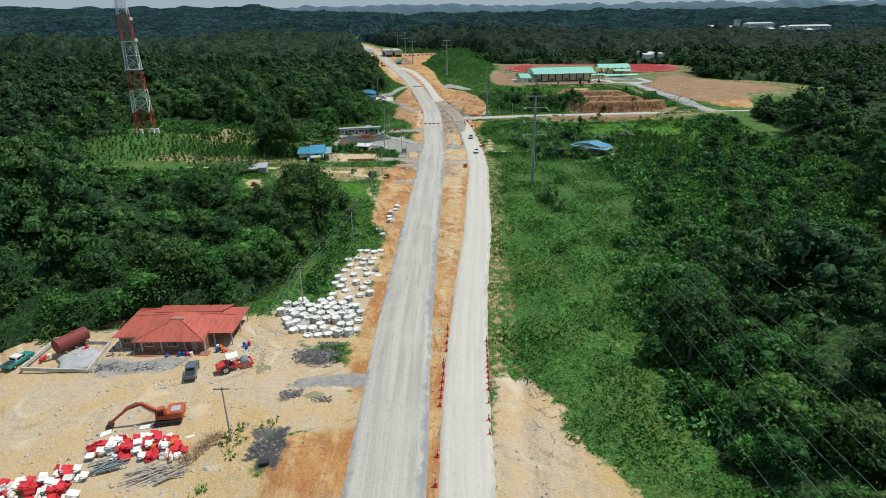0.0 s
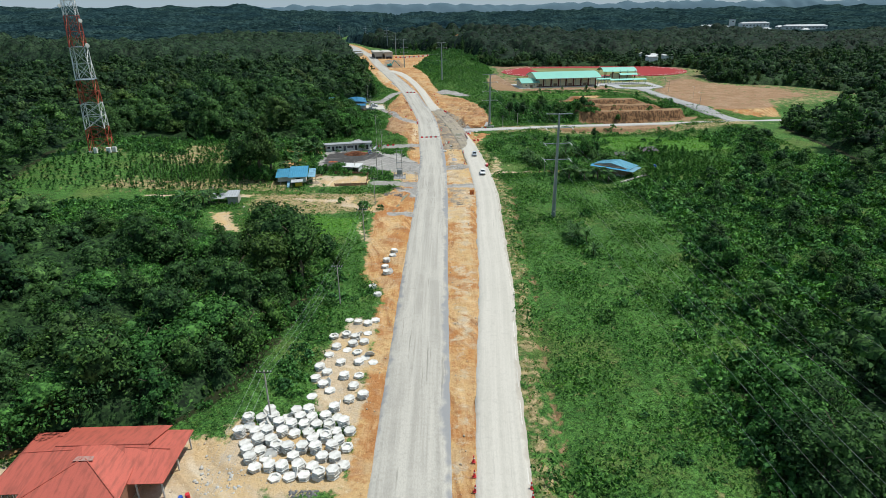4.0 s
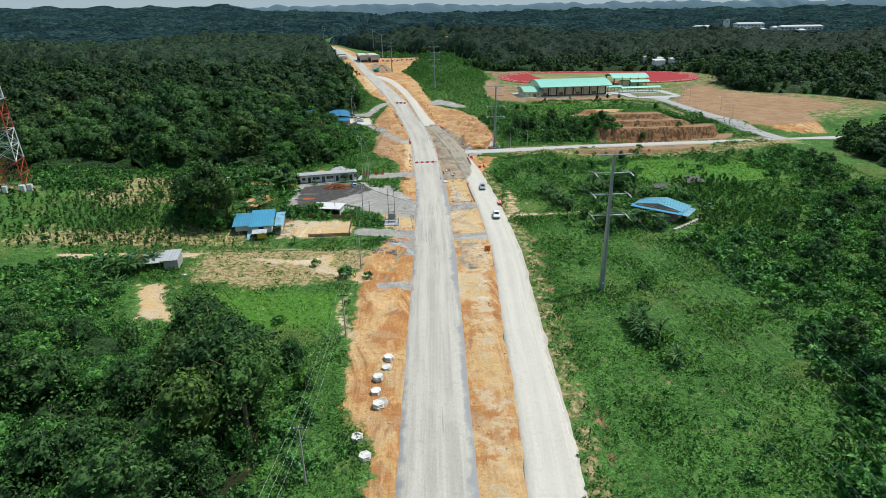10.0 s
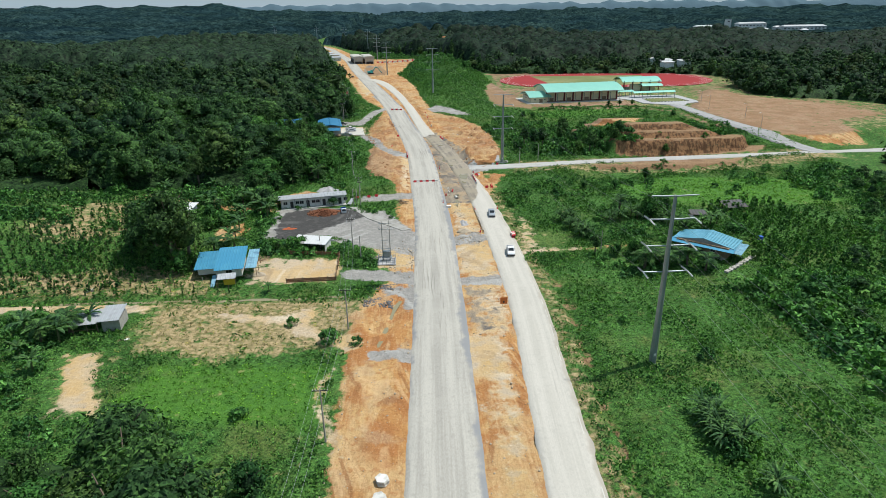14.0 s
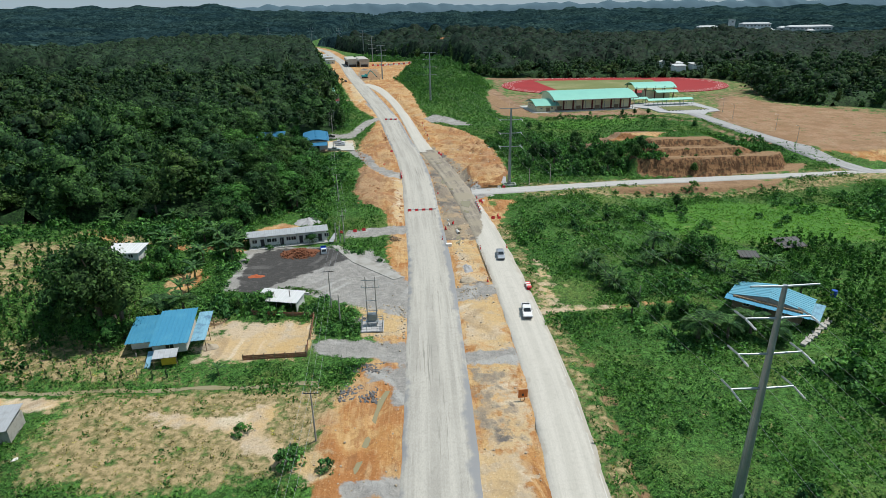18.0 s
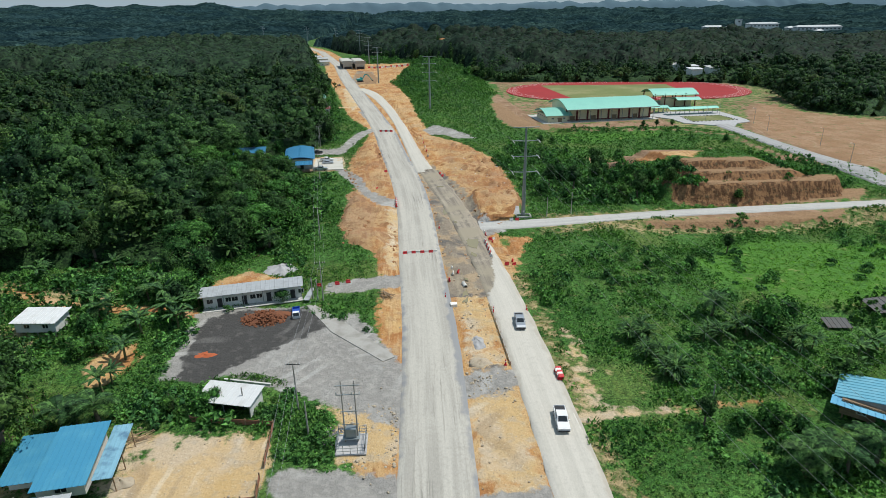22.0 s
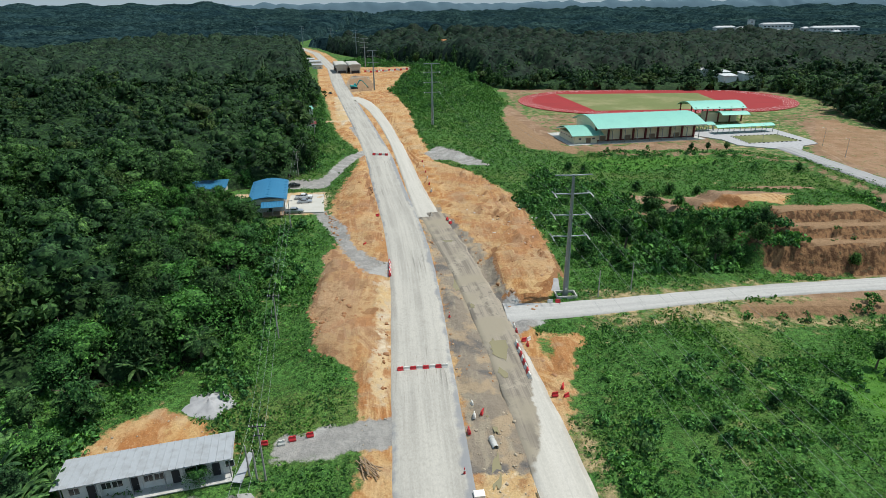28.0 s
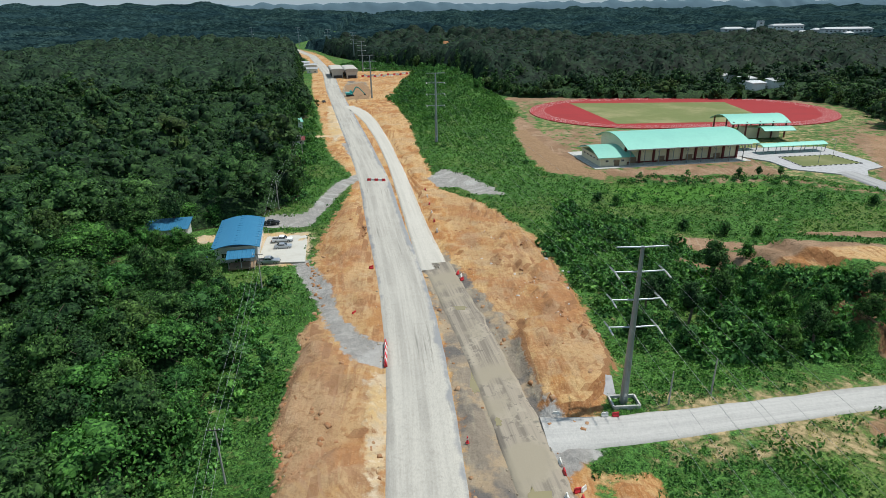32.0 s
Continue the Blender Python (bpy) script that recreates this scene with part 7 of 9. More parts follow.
pile_rng = random.Random(9)
PILES = [([(-48.4, 62.6), (-48.6, 65.2), (-44.7, 67.4), (-38.0, 66.6), (-35.6, 63.8), (-36.3, 61.6), (-42.8, 62.0)], 92), ([(-60, 54), (-60, 59), (-55, 58.6), (-49.4, 61.2), (-46.0, 58.6), (-46.0, 54)], 104)]
for poly, count in PILES:
    xs, ys = [p[0] for p in poly], [p[1] for p in poly]
    n = 0
    while n < count:
        x, y = pile_rng.uniform(min(xs), max(xs)), pile_rng.uniform(min(ys), max(ys))
        d = float(inside(np.array([x]), np.array([y]), poly)[0])
        if d > -0.15:
            continue
        key = "red" if math.sin(x * 1.7 + 0.6 * y) + 0.8 * math.sin(y * 2.3 - x) + pile_rng.uniform(-0.5, 0.5) > 0.05 else "white"
        flat = pile_rng.random() < 0.8
        up = 0.46 * pile_rng.randint(0, 1 if d > -1.2 else 2)
        if flat:
            barrier(key, x, y, up + 0.24, 90, 0, pile_rng.choice([104, 106, 108, 16]) + pile_rng.uniform(-9, 9), key + " plastic barrier lying on a pile", "piled barriers")
        else:
            barrier(key, x, y, up * 0.6, pile_rng.uniform(-12, 12), pile_rng.uniform(-8, 8), pile_rng.choice([100, 15]) + pile_rng.uniform(-15, 15), key + " plastic barrier standing in a pile", "piled barriers")
        n += 1
for x, y, a in ((-39.8, 65.2, 30), (-40.8, 64.6, 70), (-37.6, 65.6, 10)):
    solo("barrier", bar.mesh("barrier", M_ORANGE), None, pose(x, y, 0.6, 90, 0, a), "orange plastic barrier lying on the pile", "road barrier", "piled barriers")
lined(-8.8, 312.1, -0.2, 312.5, 8, size=0.95)
lined(12.6, 319.2, 13.0, 308.0, 9, "white", -0.05)
lined(-20.6, 461.6, -14.4, 460.6, 5)
lined(-11.2, 357.2, -11.0, 349.8, 7, "red")
lined(-1.2, 452, 1.2, 408, 6, "red", 0.1)
for key, x, y, a in (("red", 14.3, 320, 10), ("white", 15.1, 320.2, 40), ("red", 14.6, 318.4, 90), ("red", 16, 303.4, 5), ("red", 17.7, 303, 30), ("red", 17.7, 305.4, 70), ("white", 2.8, 302, 100), ("white", 2.8, 299.3, 80), ("red", 4.1, 300, 60), ("red", 1.7, 296, 95),
                     ("white", 22.3, 333.8 + 0.3, 0), ("red", 23.9, 334.0, 0), ("white", 15.1, 334.9, 0), ("red", 4.4, 385.2, 60), ("red", 5.1, 382, 40), ("white", 5.0, 383.6, 70), ("red", -27.2, 295.4, 5), ("red", -23.4, 296, 10), ("red", -21, 296.6, 10), ("white", -24.8, 295.3, 10),
                     ("red", -17.8, 368.3, 50), ("red", -19.4, 384.3, 30), ("red", -15.5, 389.6, 20), ("red", 13.4, 323.2, 90), ("white", 13.3, 325.0, 90)):
    barrier(key, x, y, ground_at(x, y) + 0.04, 0, 0, a, key + " plastic water barrier beside the road works", "road barriers", 0.95)
for i in range(10):
    key = ("red", "white")[(i + i // 5) % 2]
    x, y = 17.5 + 0.12 * (i % 2), 259.6 - 0.55 * (i % 5)
    barrier(key, x, y, ground_at(x, y) + 0.25 + 0.48 * (i // 5), 90, 0, 4 * (i % 3) - 4, key + " plastic barrier laid on a low stack", "stacked barriers", 0.9)
# far barriers and rubble by the bridge works
for i in range(26):
    x, y = -46 + i * 1.9, 815 + 6 * math.sin(i * 1.7)
    barrier(("red", "white", "white")[i % 3], x, y, ground_at(x, y), 0, 0, 20 * math.sin(i), ("red", "white", "white")[i % 3] + " plastic barrier by the bridge works", "far barriers", 2.0)

# slim red posts along the old road
cone = Build().box(0, 0, 0, 0.42, 0.42, 0.06, cut=0.02).tube((0, 0, 0.06), (0, 0, 0.9), 0.14, 0.06, 10)
CONE = cone.mesh("body", M_PLRED)
BANDM = Build().tube((0, 0, 0.5), (0, 0, 0.66), 0.107, 0.09, 10).mesh("band", M_PLWHITE)
ROW_CONES = [(7.6 - 0.7 * i / 9, 91.5 - 14.5 * i / 9) for i in range(10)] + [(-0.1 - 0.65 * i / 5, 83.6 - 10.4 * i / 5) for i in range(6)] + [(0.7 - 0.1 * i, 96.5 - 2.6 * i) for i in range(4)]
for x, y in ROW_CONES + [(6.6, 73.5), (6.3, 69.5), (6.2, 66.4), (-0.2, 84.5), (-1.1, 62.3), (-1.35, 57.0), (9.1, 262), (9.6, 281), (16.4, 281), (0.3, 288), (1.2, 330)]:
    root = thing("traffic_cone", pose(x, y, ground_at(x, y) + 0.03) @ Matrix.Scale(1.2, 4), "red plastic traffic cone with a white band", "traffic cone", "traffic cones")
    part("body", CONE, None, root)
    part("band", BANDM, None, root)


def board(x, y, turn, w=0.95, h=1.0, z=None):
    root = thing("road_sign", pose(x, y, ground_at(x, y) if z is None else z, 0, 0, turn), "orange road works board on short legs", "road sign", "road signs")
    part("panel", Build().box(0, 0, 0.5, w, 0.05, h, cut=0.01), M_ORANGE, root)
    for a in (-0.3, 0.3):
        part("leg", Build().box(a, 0.06, -0.1, 0.06, 0.06, 1.2), M_BLACK, root)
    part("symbol", Build().box(0, -0.035, 0.8, 0.3, 0.02, 0.45), M_BLACK, root, "dark symbol bars")


board(9.0, 218.6, 4, 1.5, 1.5)

# ---- stacks of hexagonal concrete slabs ----
M_PALECONC = worn("pale_cast_concrete", (0.7, 0.69, 0.64), 0.9, stain=(0.34, 0.32, 0.28), scale=1.1, amount=0.75, bump=0.3)
hexring = lambda q, z: [(q * math.cos(math.pi / 3 * i), q * math.sin(math.pi / 3 * i), z) for i in range(6)]
SLAB = Build().loft([hexring(0.86, 0), hexring(0.9, 0.07), hexring(1.08, 0.1), hexring(1.08, 0.21), hexring(1.04, 0.24)]).mesh("slab", M_PALECONC)
RING = Build().loft([hexring(1.0, 0), hexring(1.08, 0.05), hexring(1.08, 0.2), hexring(1.03, 0.24), hexring(0.66, 0.24), hexring(0.62, 0.0), hexring(1.0, 0)], caps=False).mesh("slab", M_PALECONC)
stack_rng = random.Random(4)
spots = [(-20.8, 136.4), (-19, 135.2), (-17, 134.6), (-15.7, 135.8), (-22.8, 129.9), (-20.5, 130.2), (-16.7, 131.1), (-21.8, 126.3), (-22.7, 123.7), (-20.4, 121.1), (-22.2, 118.2), (-19.2, 116.9), (-16.8, 117.1), (-22.4, 114.9), (-17.4, 114.1), (-16.3, 122.7), (-14.8, 121.1),
         (-23.6, 111.9), (-21, 113.2), (-17.6, 110.6), (-15.6, 111.5), (-15, 158.2), (-15.6, 161.8), (-15.4, 165.5), (-14.1, 168.4), (-13.9, 171.3), (-17.6, 151), (-16.2, 147)]
BLOCK = [(-34, 106.5), (-31.5, 99), (-28, 92.6), (-17, 93), (-15.2, 97), (-16.5, 104), (-19, 109), (-25, 110)]
for j in range(11):
    for i in range(12):
        x, y = -34 + 1.92 * i + 0.95 * (j % 2) + stack_rng.uniform(-0.2, 0.2), 92.8 + 1.7 * j + stack_rng.uniform(-0.2, 0.2)
        if float(inside(np.array([x]), np.array([y]), BLOCK)[0]) < -0.2 and all((x - a) ** 2 + (y - c) ** 2 > 2.4 for a, c in spots) and stack_rng.random() < 0.93:
            spots.append((x, y))
for i in range(52):
    y = stack_rng.uniform(108, 132)
    x = stack_rng.uniform(-25.5 + 0.12 * (y - 108), -17)
    if all((x - a) ** 2 + (y - c) ** 2 > 2.9 for a, c in spots):
        spots.append((x, y))
for x, y in spots:
    n = stack_rng.choice([2, 3, 4, 5, 5, 6]) if y < 110 else stack_rng.choice([3, 4]) if y > 140 else stack_rng.choice([1, 2, 3, 4])
    root = thing("slab_stack", pose(x, y, ground_at(x, y) - 0.03, stack_rng.uniform(-3, 3), stack_rng.uniform(-3, 3), stack_rng.uniform(0, 60)) @ Matrix.Scale(0.84, 4), "stack of weathered white hexagonal concrete slabs", "concrete slabs", "slab stacks")
    for i in range(n):
        part("slab", SLAB if i < n - 1 or stack_rng.random() < 0.85 else RING, None, root).matrix_basis = pose(stack_rng.uniform(-0.08, 0.08), stack_rng.uniform(-0.08, 0.08), 0.275 * i, 0, 0, stack_rng.uniform(-9, 9))
    if stack_rng.random() < 0.18:
        part("slab", SLAB, None, root).matrix_basis = pose(1.05, 0.2, 0.45, 62, 0, stack_rng.uniform(0, 360))

# ---- pipes, timber and twigs in the yard ----
for i in range(34):
    r = random.Random(100 + i)
    x, y, a = r.uniform(-40.2, -35.0), r.uniform(58.2, 61.0), r.uniform(5, 50)
    solo("pole_length", Build().tube((-1.9, 0, 0), (1.9, 0, 0.0), 0.06, 0.05, 6), M_GREYWOOD, pose(x, y, 0.08 + 0.02 * i, 0, r.uniform(-7, 7), a), "grey timber pole thrown on a heap", "pole", "heap of poles")
for i in range(22):
    r = random.Random(200 + i)
    solo("pole_length", Build().box(0, 0, 0, 3.2, 0.16, 0.06), M_STEEL, pose(r.uniform(-46, -43.2), r.uniform(60, 62), 0.06 + 0.03 * i, 0, r.uniform(-5, 5), r.uniform(15, 55)), "grey metal strip on a tangled heap", "metal strip", "heap of strips")
twigs = Build()
for i in range(260):
    r = random.Random(300 + i)
    u = r.uniform(-3.4, 3.4)
    p = Vector((u, r.uniform(-0.9, 0.9), r.uniform(0.0, 1.1) * (1 - abs(u) / 4.2)))
    twigs.tube(p, p + Vector((r.uniform(-0.9, 0.9), r.uniform(-0.9, 0.9), r.uniform(0.2, 1.0))), 0.035, 0.012, 4)
solo("brushwood_heap", twigs, M_WOOD, pose(-33.3, 64.2, 0.0, 0, 0, 62), "long heap of dry brown brushwood on the slope", "brushwood")
for i, (x, y, sx, sy, a) in enumerate(((-48.6, 67.9, 1.5, 1.0, 30), (-43.4, 69.2, 1.8, 0.8, 10), (-36.2, 66.9, 1.4, 0.5, 20), (-39.2, 67.3, 0.9, 0.9, 50))):
    solo("sheet", Build().box(0, 0, 0, sx, sy, 0.06, cut=0.01), M_PLWHITE, pose(x, y, 0.03, 3, -4, a), "white board lying flat on bare ground", "board", "loose boards")
solo("crate", Build().box(0, 0, 0, 1.1, 0.8, 0.5, cut=0.04), M_BLACK, pose(-23.7, 60.4, ground_at(-23.7, 60.4), 0, 0, 12), "dark crate lying on orange soil", "crate")

# ---- utility poles on the near side ----
def utility_pole(x, y, tall, turn, arms=1, label="slim utility pole with a wooden crossarm and insulators", mat=None):
    root = thing("utility_pole", pose(x, y, ground_at(x, y), 0, 0, turn), label, "utility pole", "utility poles")
    part("mast", Build().tube((0, 0, -0.5), (0, 0, tall), 0.15, 0.09, 10), mat or M_GREYWOOD, root)
    for k in range(arms):
        z = tall - 0.35 - 1.4 * k
        part("crossarm", Build().box(0, -0.1, z, 2.2 - 0.8 * k, 0.1, 0.12), M_BLACK, root)
        for a in (-1.0, -0.55, 0.55, 1.0) if k == 0 else (-0.5, 0.5):
            part("insulator", Build().tube((a, -0.1, z + 0.12), (a, -0.1, z + 0.34), 0.07, 0.04, 8), M_INSUL, root)
    return root


def cable(p, q, sag, r=0.014):
    """A hanging cable between two points."""
    p, q = Vector(p), Vector(q)
    pts = [p.lerp(q, i / 14) - Vector((0, 0, 4 * sag * (i / 14) * (1 - i / 14))) for i in range(15)]
    b = Build()
    b.loft([[c + Vector((r * math.cos(a), 0, r * math.sin(a))) for a in (0, 2.1, 4.2)] for c in pts])
    return solo("cable", b, M_WIRE, pose(0, 0, 0), "thin grey overhead cable between two poles", "cable", "overhead cables")


LOW_POLES = [(-30.0, 65.9, 9, 1), (-28.5, 106, 9, 1), (-23.5, 143, 9, 1), (-22.2, 179.6, 9, 1), (-22.0, 211, 8.5, 1), (-24.8, 252.6, 8.5, 1), (-25.6, 288.8, 9, 2), (-31.0, 324.5, 9, 1), (-38.5, 380, 9, 1), (-45.5, 434, 9, 1), (-49, 500, 9, 1)]
for i, (x, y, h, n) in enumerate(LOW_POLES):
    utility_pole(x, y, h, 0, n)
    if i:
        a = LOW_POLES[i - 1]
        for dx in (-1.0, 0.0, 1.0):
            cable((a[0] + dx, a[1] - 0.1, ground_at(a[0], a[1]) + a[2] - 0.1), (x + dx, y - 0.1, ground_at(x, y) + h - 0.1), 0.9)
for x, y, h in ((-22.3, 246.4, 6), (-26.7, 288.8, 5), (-27.9, 289.7, 5), (-33.2, 253.3, 4), (33.0, 336.3, 6), (40.7, 338.3, 6.5), (38, 247, 5)):
    utility_pole(x, y, h, 0, 0, "bare slim pole standing in the weeds", M_GREYWOOD)

# pole-mounted transformer platform
tp = thing("transformer_station", pose(-15.8, 243.8, 0.05), "transformer platform on two poles inside a fenced pad", "transformer")
for x in (-0.9, 0.9):
    part("mast", Build().tube((x, 0.6, -0.4), (x, 0.6, 10.4), 0.13, 0.08, 10), M_GREYWOOD, tp, "grey pole")
for z, w in ((9.7, 3.4), (8.2, 3.4), (5.4, 2.4), (3.2, 2.4)):
    part("crossarm", Build().box(0, 0.45, z, w, 0.1, 0.1), M_STEEL, tp)
for x in (-1.6, -0.6, 0.6, 1.6):
    part("insulator", Build().tube((x, 0.45, 8.3), (x, 0.45, 8.72), 0.11, 0.05, 8), M_INSUL, tp)
part("transformer", Build().box(0, 0.5, 1.2, 1.6, 1.0, 1.5, cut=0.08), M_STEEL, tp, "grey steel transformer tank")
part("platform", Build().box(0, 0.5, 1.05, 2.4, 1.4, 0.12), M_STEEL, tp)
part("pad", Build().box(0, 0, 0, 4.4, 4.4, 0.16, cut=0.03), M_GREYSAND, tp, "concrete pad")
for i in range(5):
    for x, y in ((-2.0 + i, -2.0), (-2.0 + i, 2.0), (-2.0, -2.0 + i), (2.0, -2.0 + i)):
        part("fence_post", Build().box(x, y, 0.16, 0.07, 0.07, 1.5), M_STEEL, tp)
for z in (0.6, 1.1, 1.6):
    part("fence_rail", Build().box(0, -2, z, 4, 0.05, 0.05).box(0, 2, z, 4, 0.05, 0.05).box(-2, 0, z, 0.05, 4, 0.05).box(2, 0, z, 0.05, 4, 0.05), M_STEEL, tp)

# ---- steel line poles ----
def line_pole(x, y, tall, z=None, turn=0):
    z = ground_at(x, y) if z is None else z
    root = thing("power_pole", pose(x, y, z, 0, 0, turn), "tall tapered steel power pole with paired crossarms", "power pole", "power line poles")
    part("mast", Build().tube((0, 0, -0.5), (0, 0, tall), 0.62, 0.26, 12), M_STEEL, root)
    ends = []
    for k, h in enumerate((tall - 0.15, tall - 3.9, tall - 8.3, tall - 12.8)):
        w = 3.7 if k == 0 else 3.6
        for s in (-1, 1):
            part("crossarm", Build().tube((0, 0, h), (s * w, 0, h + 0.12), 0.15, 0.1, 8), M_STEEL, root, "pale steel crossarm")
            ends.append((s * w, h + 0.12, k))
            if k:
                for d in (-1, 1):
                    b = Build()
                    p, q = Vector((s * w, 0, h + 0.12)), Vector((s * w, d * 2.2, h - 0.05))
                    b.tube(p, q, 0.03, 0.03, 5)
                    for i in range(9):
                        c = p.lerp(q, (i + 1) / 10)
                        b.tube(c, c + (q - p) * 0.045, 0.14, 0.09, 8)
                    part("insulator", b, M_INSUL, root, "ribbed pale insulator string")
    part("plate", Build().box(0, -0.6, 1.6, 0.4, 0.04, 0.5), M_PLWHITE, root, "small white plate")
    return root, ends, z


LINE = [(33, 18, 29, 0), (31.2, 196, 29.8, 0), (26.2, 337.2, 26.2, 1.0), (5.5, 505, 27, 8.2), (-30, 668, 27, 5), (-48, 850, 27, 6), (-70, 1020, 30, 6), (-120, 1180, 30, 6), (-190, 1340, 30, 6), (-290, 1430, 30, 6)]
PLACED = []
for i, (x, y, h, z) in enumerate(LINE):
    PLACED.append((x, y, h) + line_pole(x, y, h, z)[1:])
    if i and i < 5:
        (x0, y0, h0, e0, z0), (x1, y1, h1, e1, z1) = PLACED[-2], PLACED[-1]
        for (ax, ah, k), (bx, bh, _) in zip(e0, e1):
            d = 2.2 if k else 0
            cable((x0 + ax, y0 + d, z0 + ah - 0.1), (x1 + bx, y1 - d, z1 + bh - 0.1), 3.0 if k else 2.2, 0.014)
foot = thing("pole_footing", pose(26.2, 337, 0.9), "low concrete box round the foot of a power pole", "footing")
for (x0, y0), (x1, y1) in (((-2, -1.3), (2.1, -1.3)), ((2.1, -1.3), (2.1, 1.4)), ((2.1, 1.4), (-2, 1.4)), ((-2, 1.4), (-2, -1.3))):
    part("wall", Build().beam((x0, y0, 0.35), (x1, y1, 0.35), 0.25, 0.7), M_CONC, foot)
solo("tarpaulin", Build().slab([(-1.6, -1.0, 0.5), (1.4, -2.2, 0.3), (1.8, 2.0, 2.0), (-0.6, 2.6, 2.2)], 0.06), M_GREYSAND, pose(24.0, 340.0, 0.75), "grey sheet laid over an earth slope", "sheet")

# ---- telecom tower ----
tower = thing("telecom_tower", pose(-133, 265, ground_at(-133, 265), 0, 0, 14), "tall four-legged lattice mast painted in red and white bands", "telecom tower")
LEVELS = [0, 8.5, 17.75, 26.5, 38, 48.75, 59, 70]
wide = lambda z: 3.6 - 2.35 * z / 70
for i, (z0, z1) in enumerate(zip(LEVELS, LEVELS[1:])):
    m = M_TOWERRED if i % 2 == 0 else M_TOWERWHITE
    zm = (z0 + z1) / 2
    corner = lambda k, z: Vector(((-1, 1, 1, -1)[k] * wide(z), (-1, -1, 1, 1)[k] * wide(z), z))
    sec = part("section", Build().tube(corner(0, z0), corner(0, z1), 0.16, 0.15, 6), m, tower, ("red" if i % 2 == 0 else "white") + " lattice section")
    for k in range(1, 4):
        part("leg", Build().tube(corner(k, z0), corner(k, z1), 0.16, 0.15, 6), m, sec)
    for k in range(4):
        n = (k + 1) % 4
        mid = (corner(k, zm) + corner(n, zm)) / 2
        for a, c in ((corner(k, z0), corner(n, zm)), (corner(n, z0), corner(k, zm)), (corner(k, zm), corner(n, z1)), (corner(n, zm), corner(k, z1)), (corner(k, z1), corner(n, z1)), (corner(k, zm), corner(n, zm))):
            part("brace", Build().tube(a, c, 0.09, 0.09, 5), m, sec)
part("ladder", Build().beam((0.35, 0.3, 0), (0.35, 0.3, 69), 0.06).beam((-0.35, 0.3, 0), (-0.35, 0.3, 69), 0.06), M_STEEL, tower)
for z in (26.5, 38.0, 59):
    w = wide(z)
    part("platform", Build().box(0, 0, z, 2 * w + 1.2, 2 * w + 1.2, 0.12), M_STEEL, tower)
for x, y, z, r in ((2.9, -2.0, 47, 0.7), (3.2, -1.5, 38.5, 0.8), (-2.5, -2.6, 52, 0.6)):
    part("dish", Build().tube((x, y, z), (x + 0.35, y - 0.5, z), r * 0.6, r, 16).tube((x + 0.35, y - 0.5, z), (x + 0.5, y - 0.7, z), r, r * 0.9, 16), M_PLWHITE, tower, "white microwave dish")
for k in range(4):
    part("footing", Build().box(*(corner(k, 0)[:2]), -0.3, 1.4, 1.4, 0.6, cut=0.05), M_CONC, tower)
for x, y, s in ((3.5, -4.8, 1.6), (5.4, -4.2, 1.4), (-1, -5, 1.2)):
    p = tower.matrix_basis @ Vector((x, y, 0))
    cab = thing("equipment_cabinet", pose(p.x, p.y, ground_at(p.x, p.y)), "white equipment cabinet at the foot of the mast", "cabinet", "mast cabinets")
    part("body", Build().box(0, 0, 0.1, s, 1.0, 2.0, cut=0.04), M_WHITE, cab)
    part("door", Build().box(0, -0.52, 0.25, s * 0.8, 0.04, 1.7), M_WHITE, cab)

import itertools



# ---- blue-roofed house and yard ----
bh = thing("house", pose(-53, 240.3, 0.25, 0, 0, 8), "small raised house with white walls and a bright blue metal roof", "house")
for x, y in itertools.product((-5, -1.2, 2.6), (-3.6, 0, 3.6)):
    part("stilt", Build().box(x, y, -0.5, 0.2, 0.2, 1.3), M_GREYWOOD, bh)
part("wall", Build().box(1.1, -0.2, 0.75, 5.6, 9.2, 2.3), M_WHITE, bh, "white boarded wall")
part("wing", Build().box(-3.8, 1.2, 0.75, 4.4, 6.6, 2.0), M_WHITE, bh, "white boarded side room")
window(bh, 1.2, -4.82, 1.5, 1.5, 1.1)
part("roof_plane", ribs(-1.9, 4.6, -5.8, 5.2, 3.0, 4.3, 9), M_BLUEROOF, bh)
part("side_roof", ribs(-6.6, -1.8, -3.4, 5.0, 2.6, 3.7, 7), M_BLUEROOF, bh)
part("lean_to_roof", ribs(4.7, 7.2, -4.6, 5.4, 2.5, 3.2, 4), M_BLUEOLD, bh, "patched faded blue lean-to sheets")
for y in (-4, 0, 4.6):
    part("post", Build().box(7.0, y, -0.4, 0.12, 0.12, 2.9), M_WOOD, bh)
part("porch_roof", ribs(-1.0, 3.0, -8.4, -6.0, 1.9, 2.3, 4), M_ZINC, bh, "striped zinc porch roof")
part("porch_screen", Build().box(1.6, -8.2, 0.4, 2.4, 0.06, 1.3), M_YELLOW, bh, "yellow cloth screen")
for x in (-0.9, 2.9):
    part("post", Build().box(x, -8.2, -0.3, 0.1, 0.1, 2.2), M_WOOD, bh)
part("stair", Build().slab([(-2.6, -8.0, 0.1), (-1.7, -8.0, 0.1), (-1.5, -5.0, 1.6), (-2.4, -5.0, 1.6)], 0.12), M_BLUEOLD, bh)
solo("sand_mound", heap_build(1.7, 1.4, 0.75, 3), M_STONE, pose(-45.6, 238.6, 0), "small heap of brown sand beside the house", "heap", smooth=True)
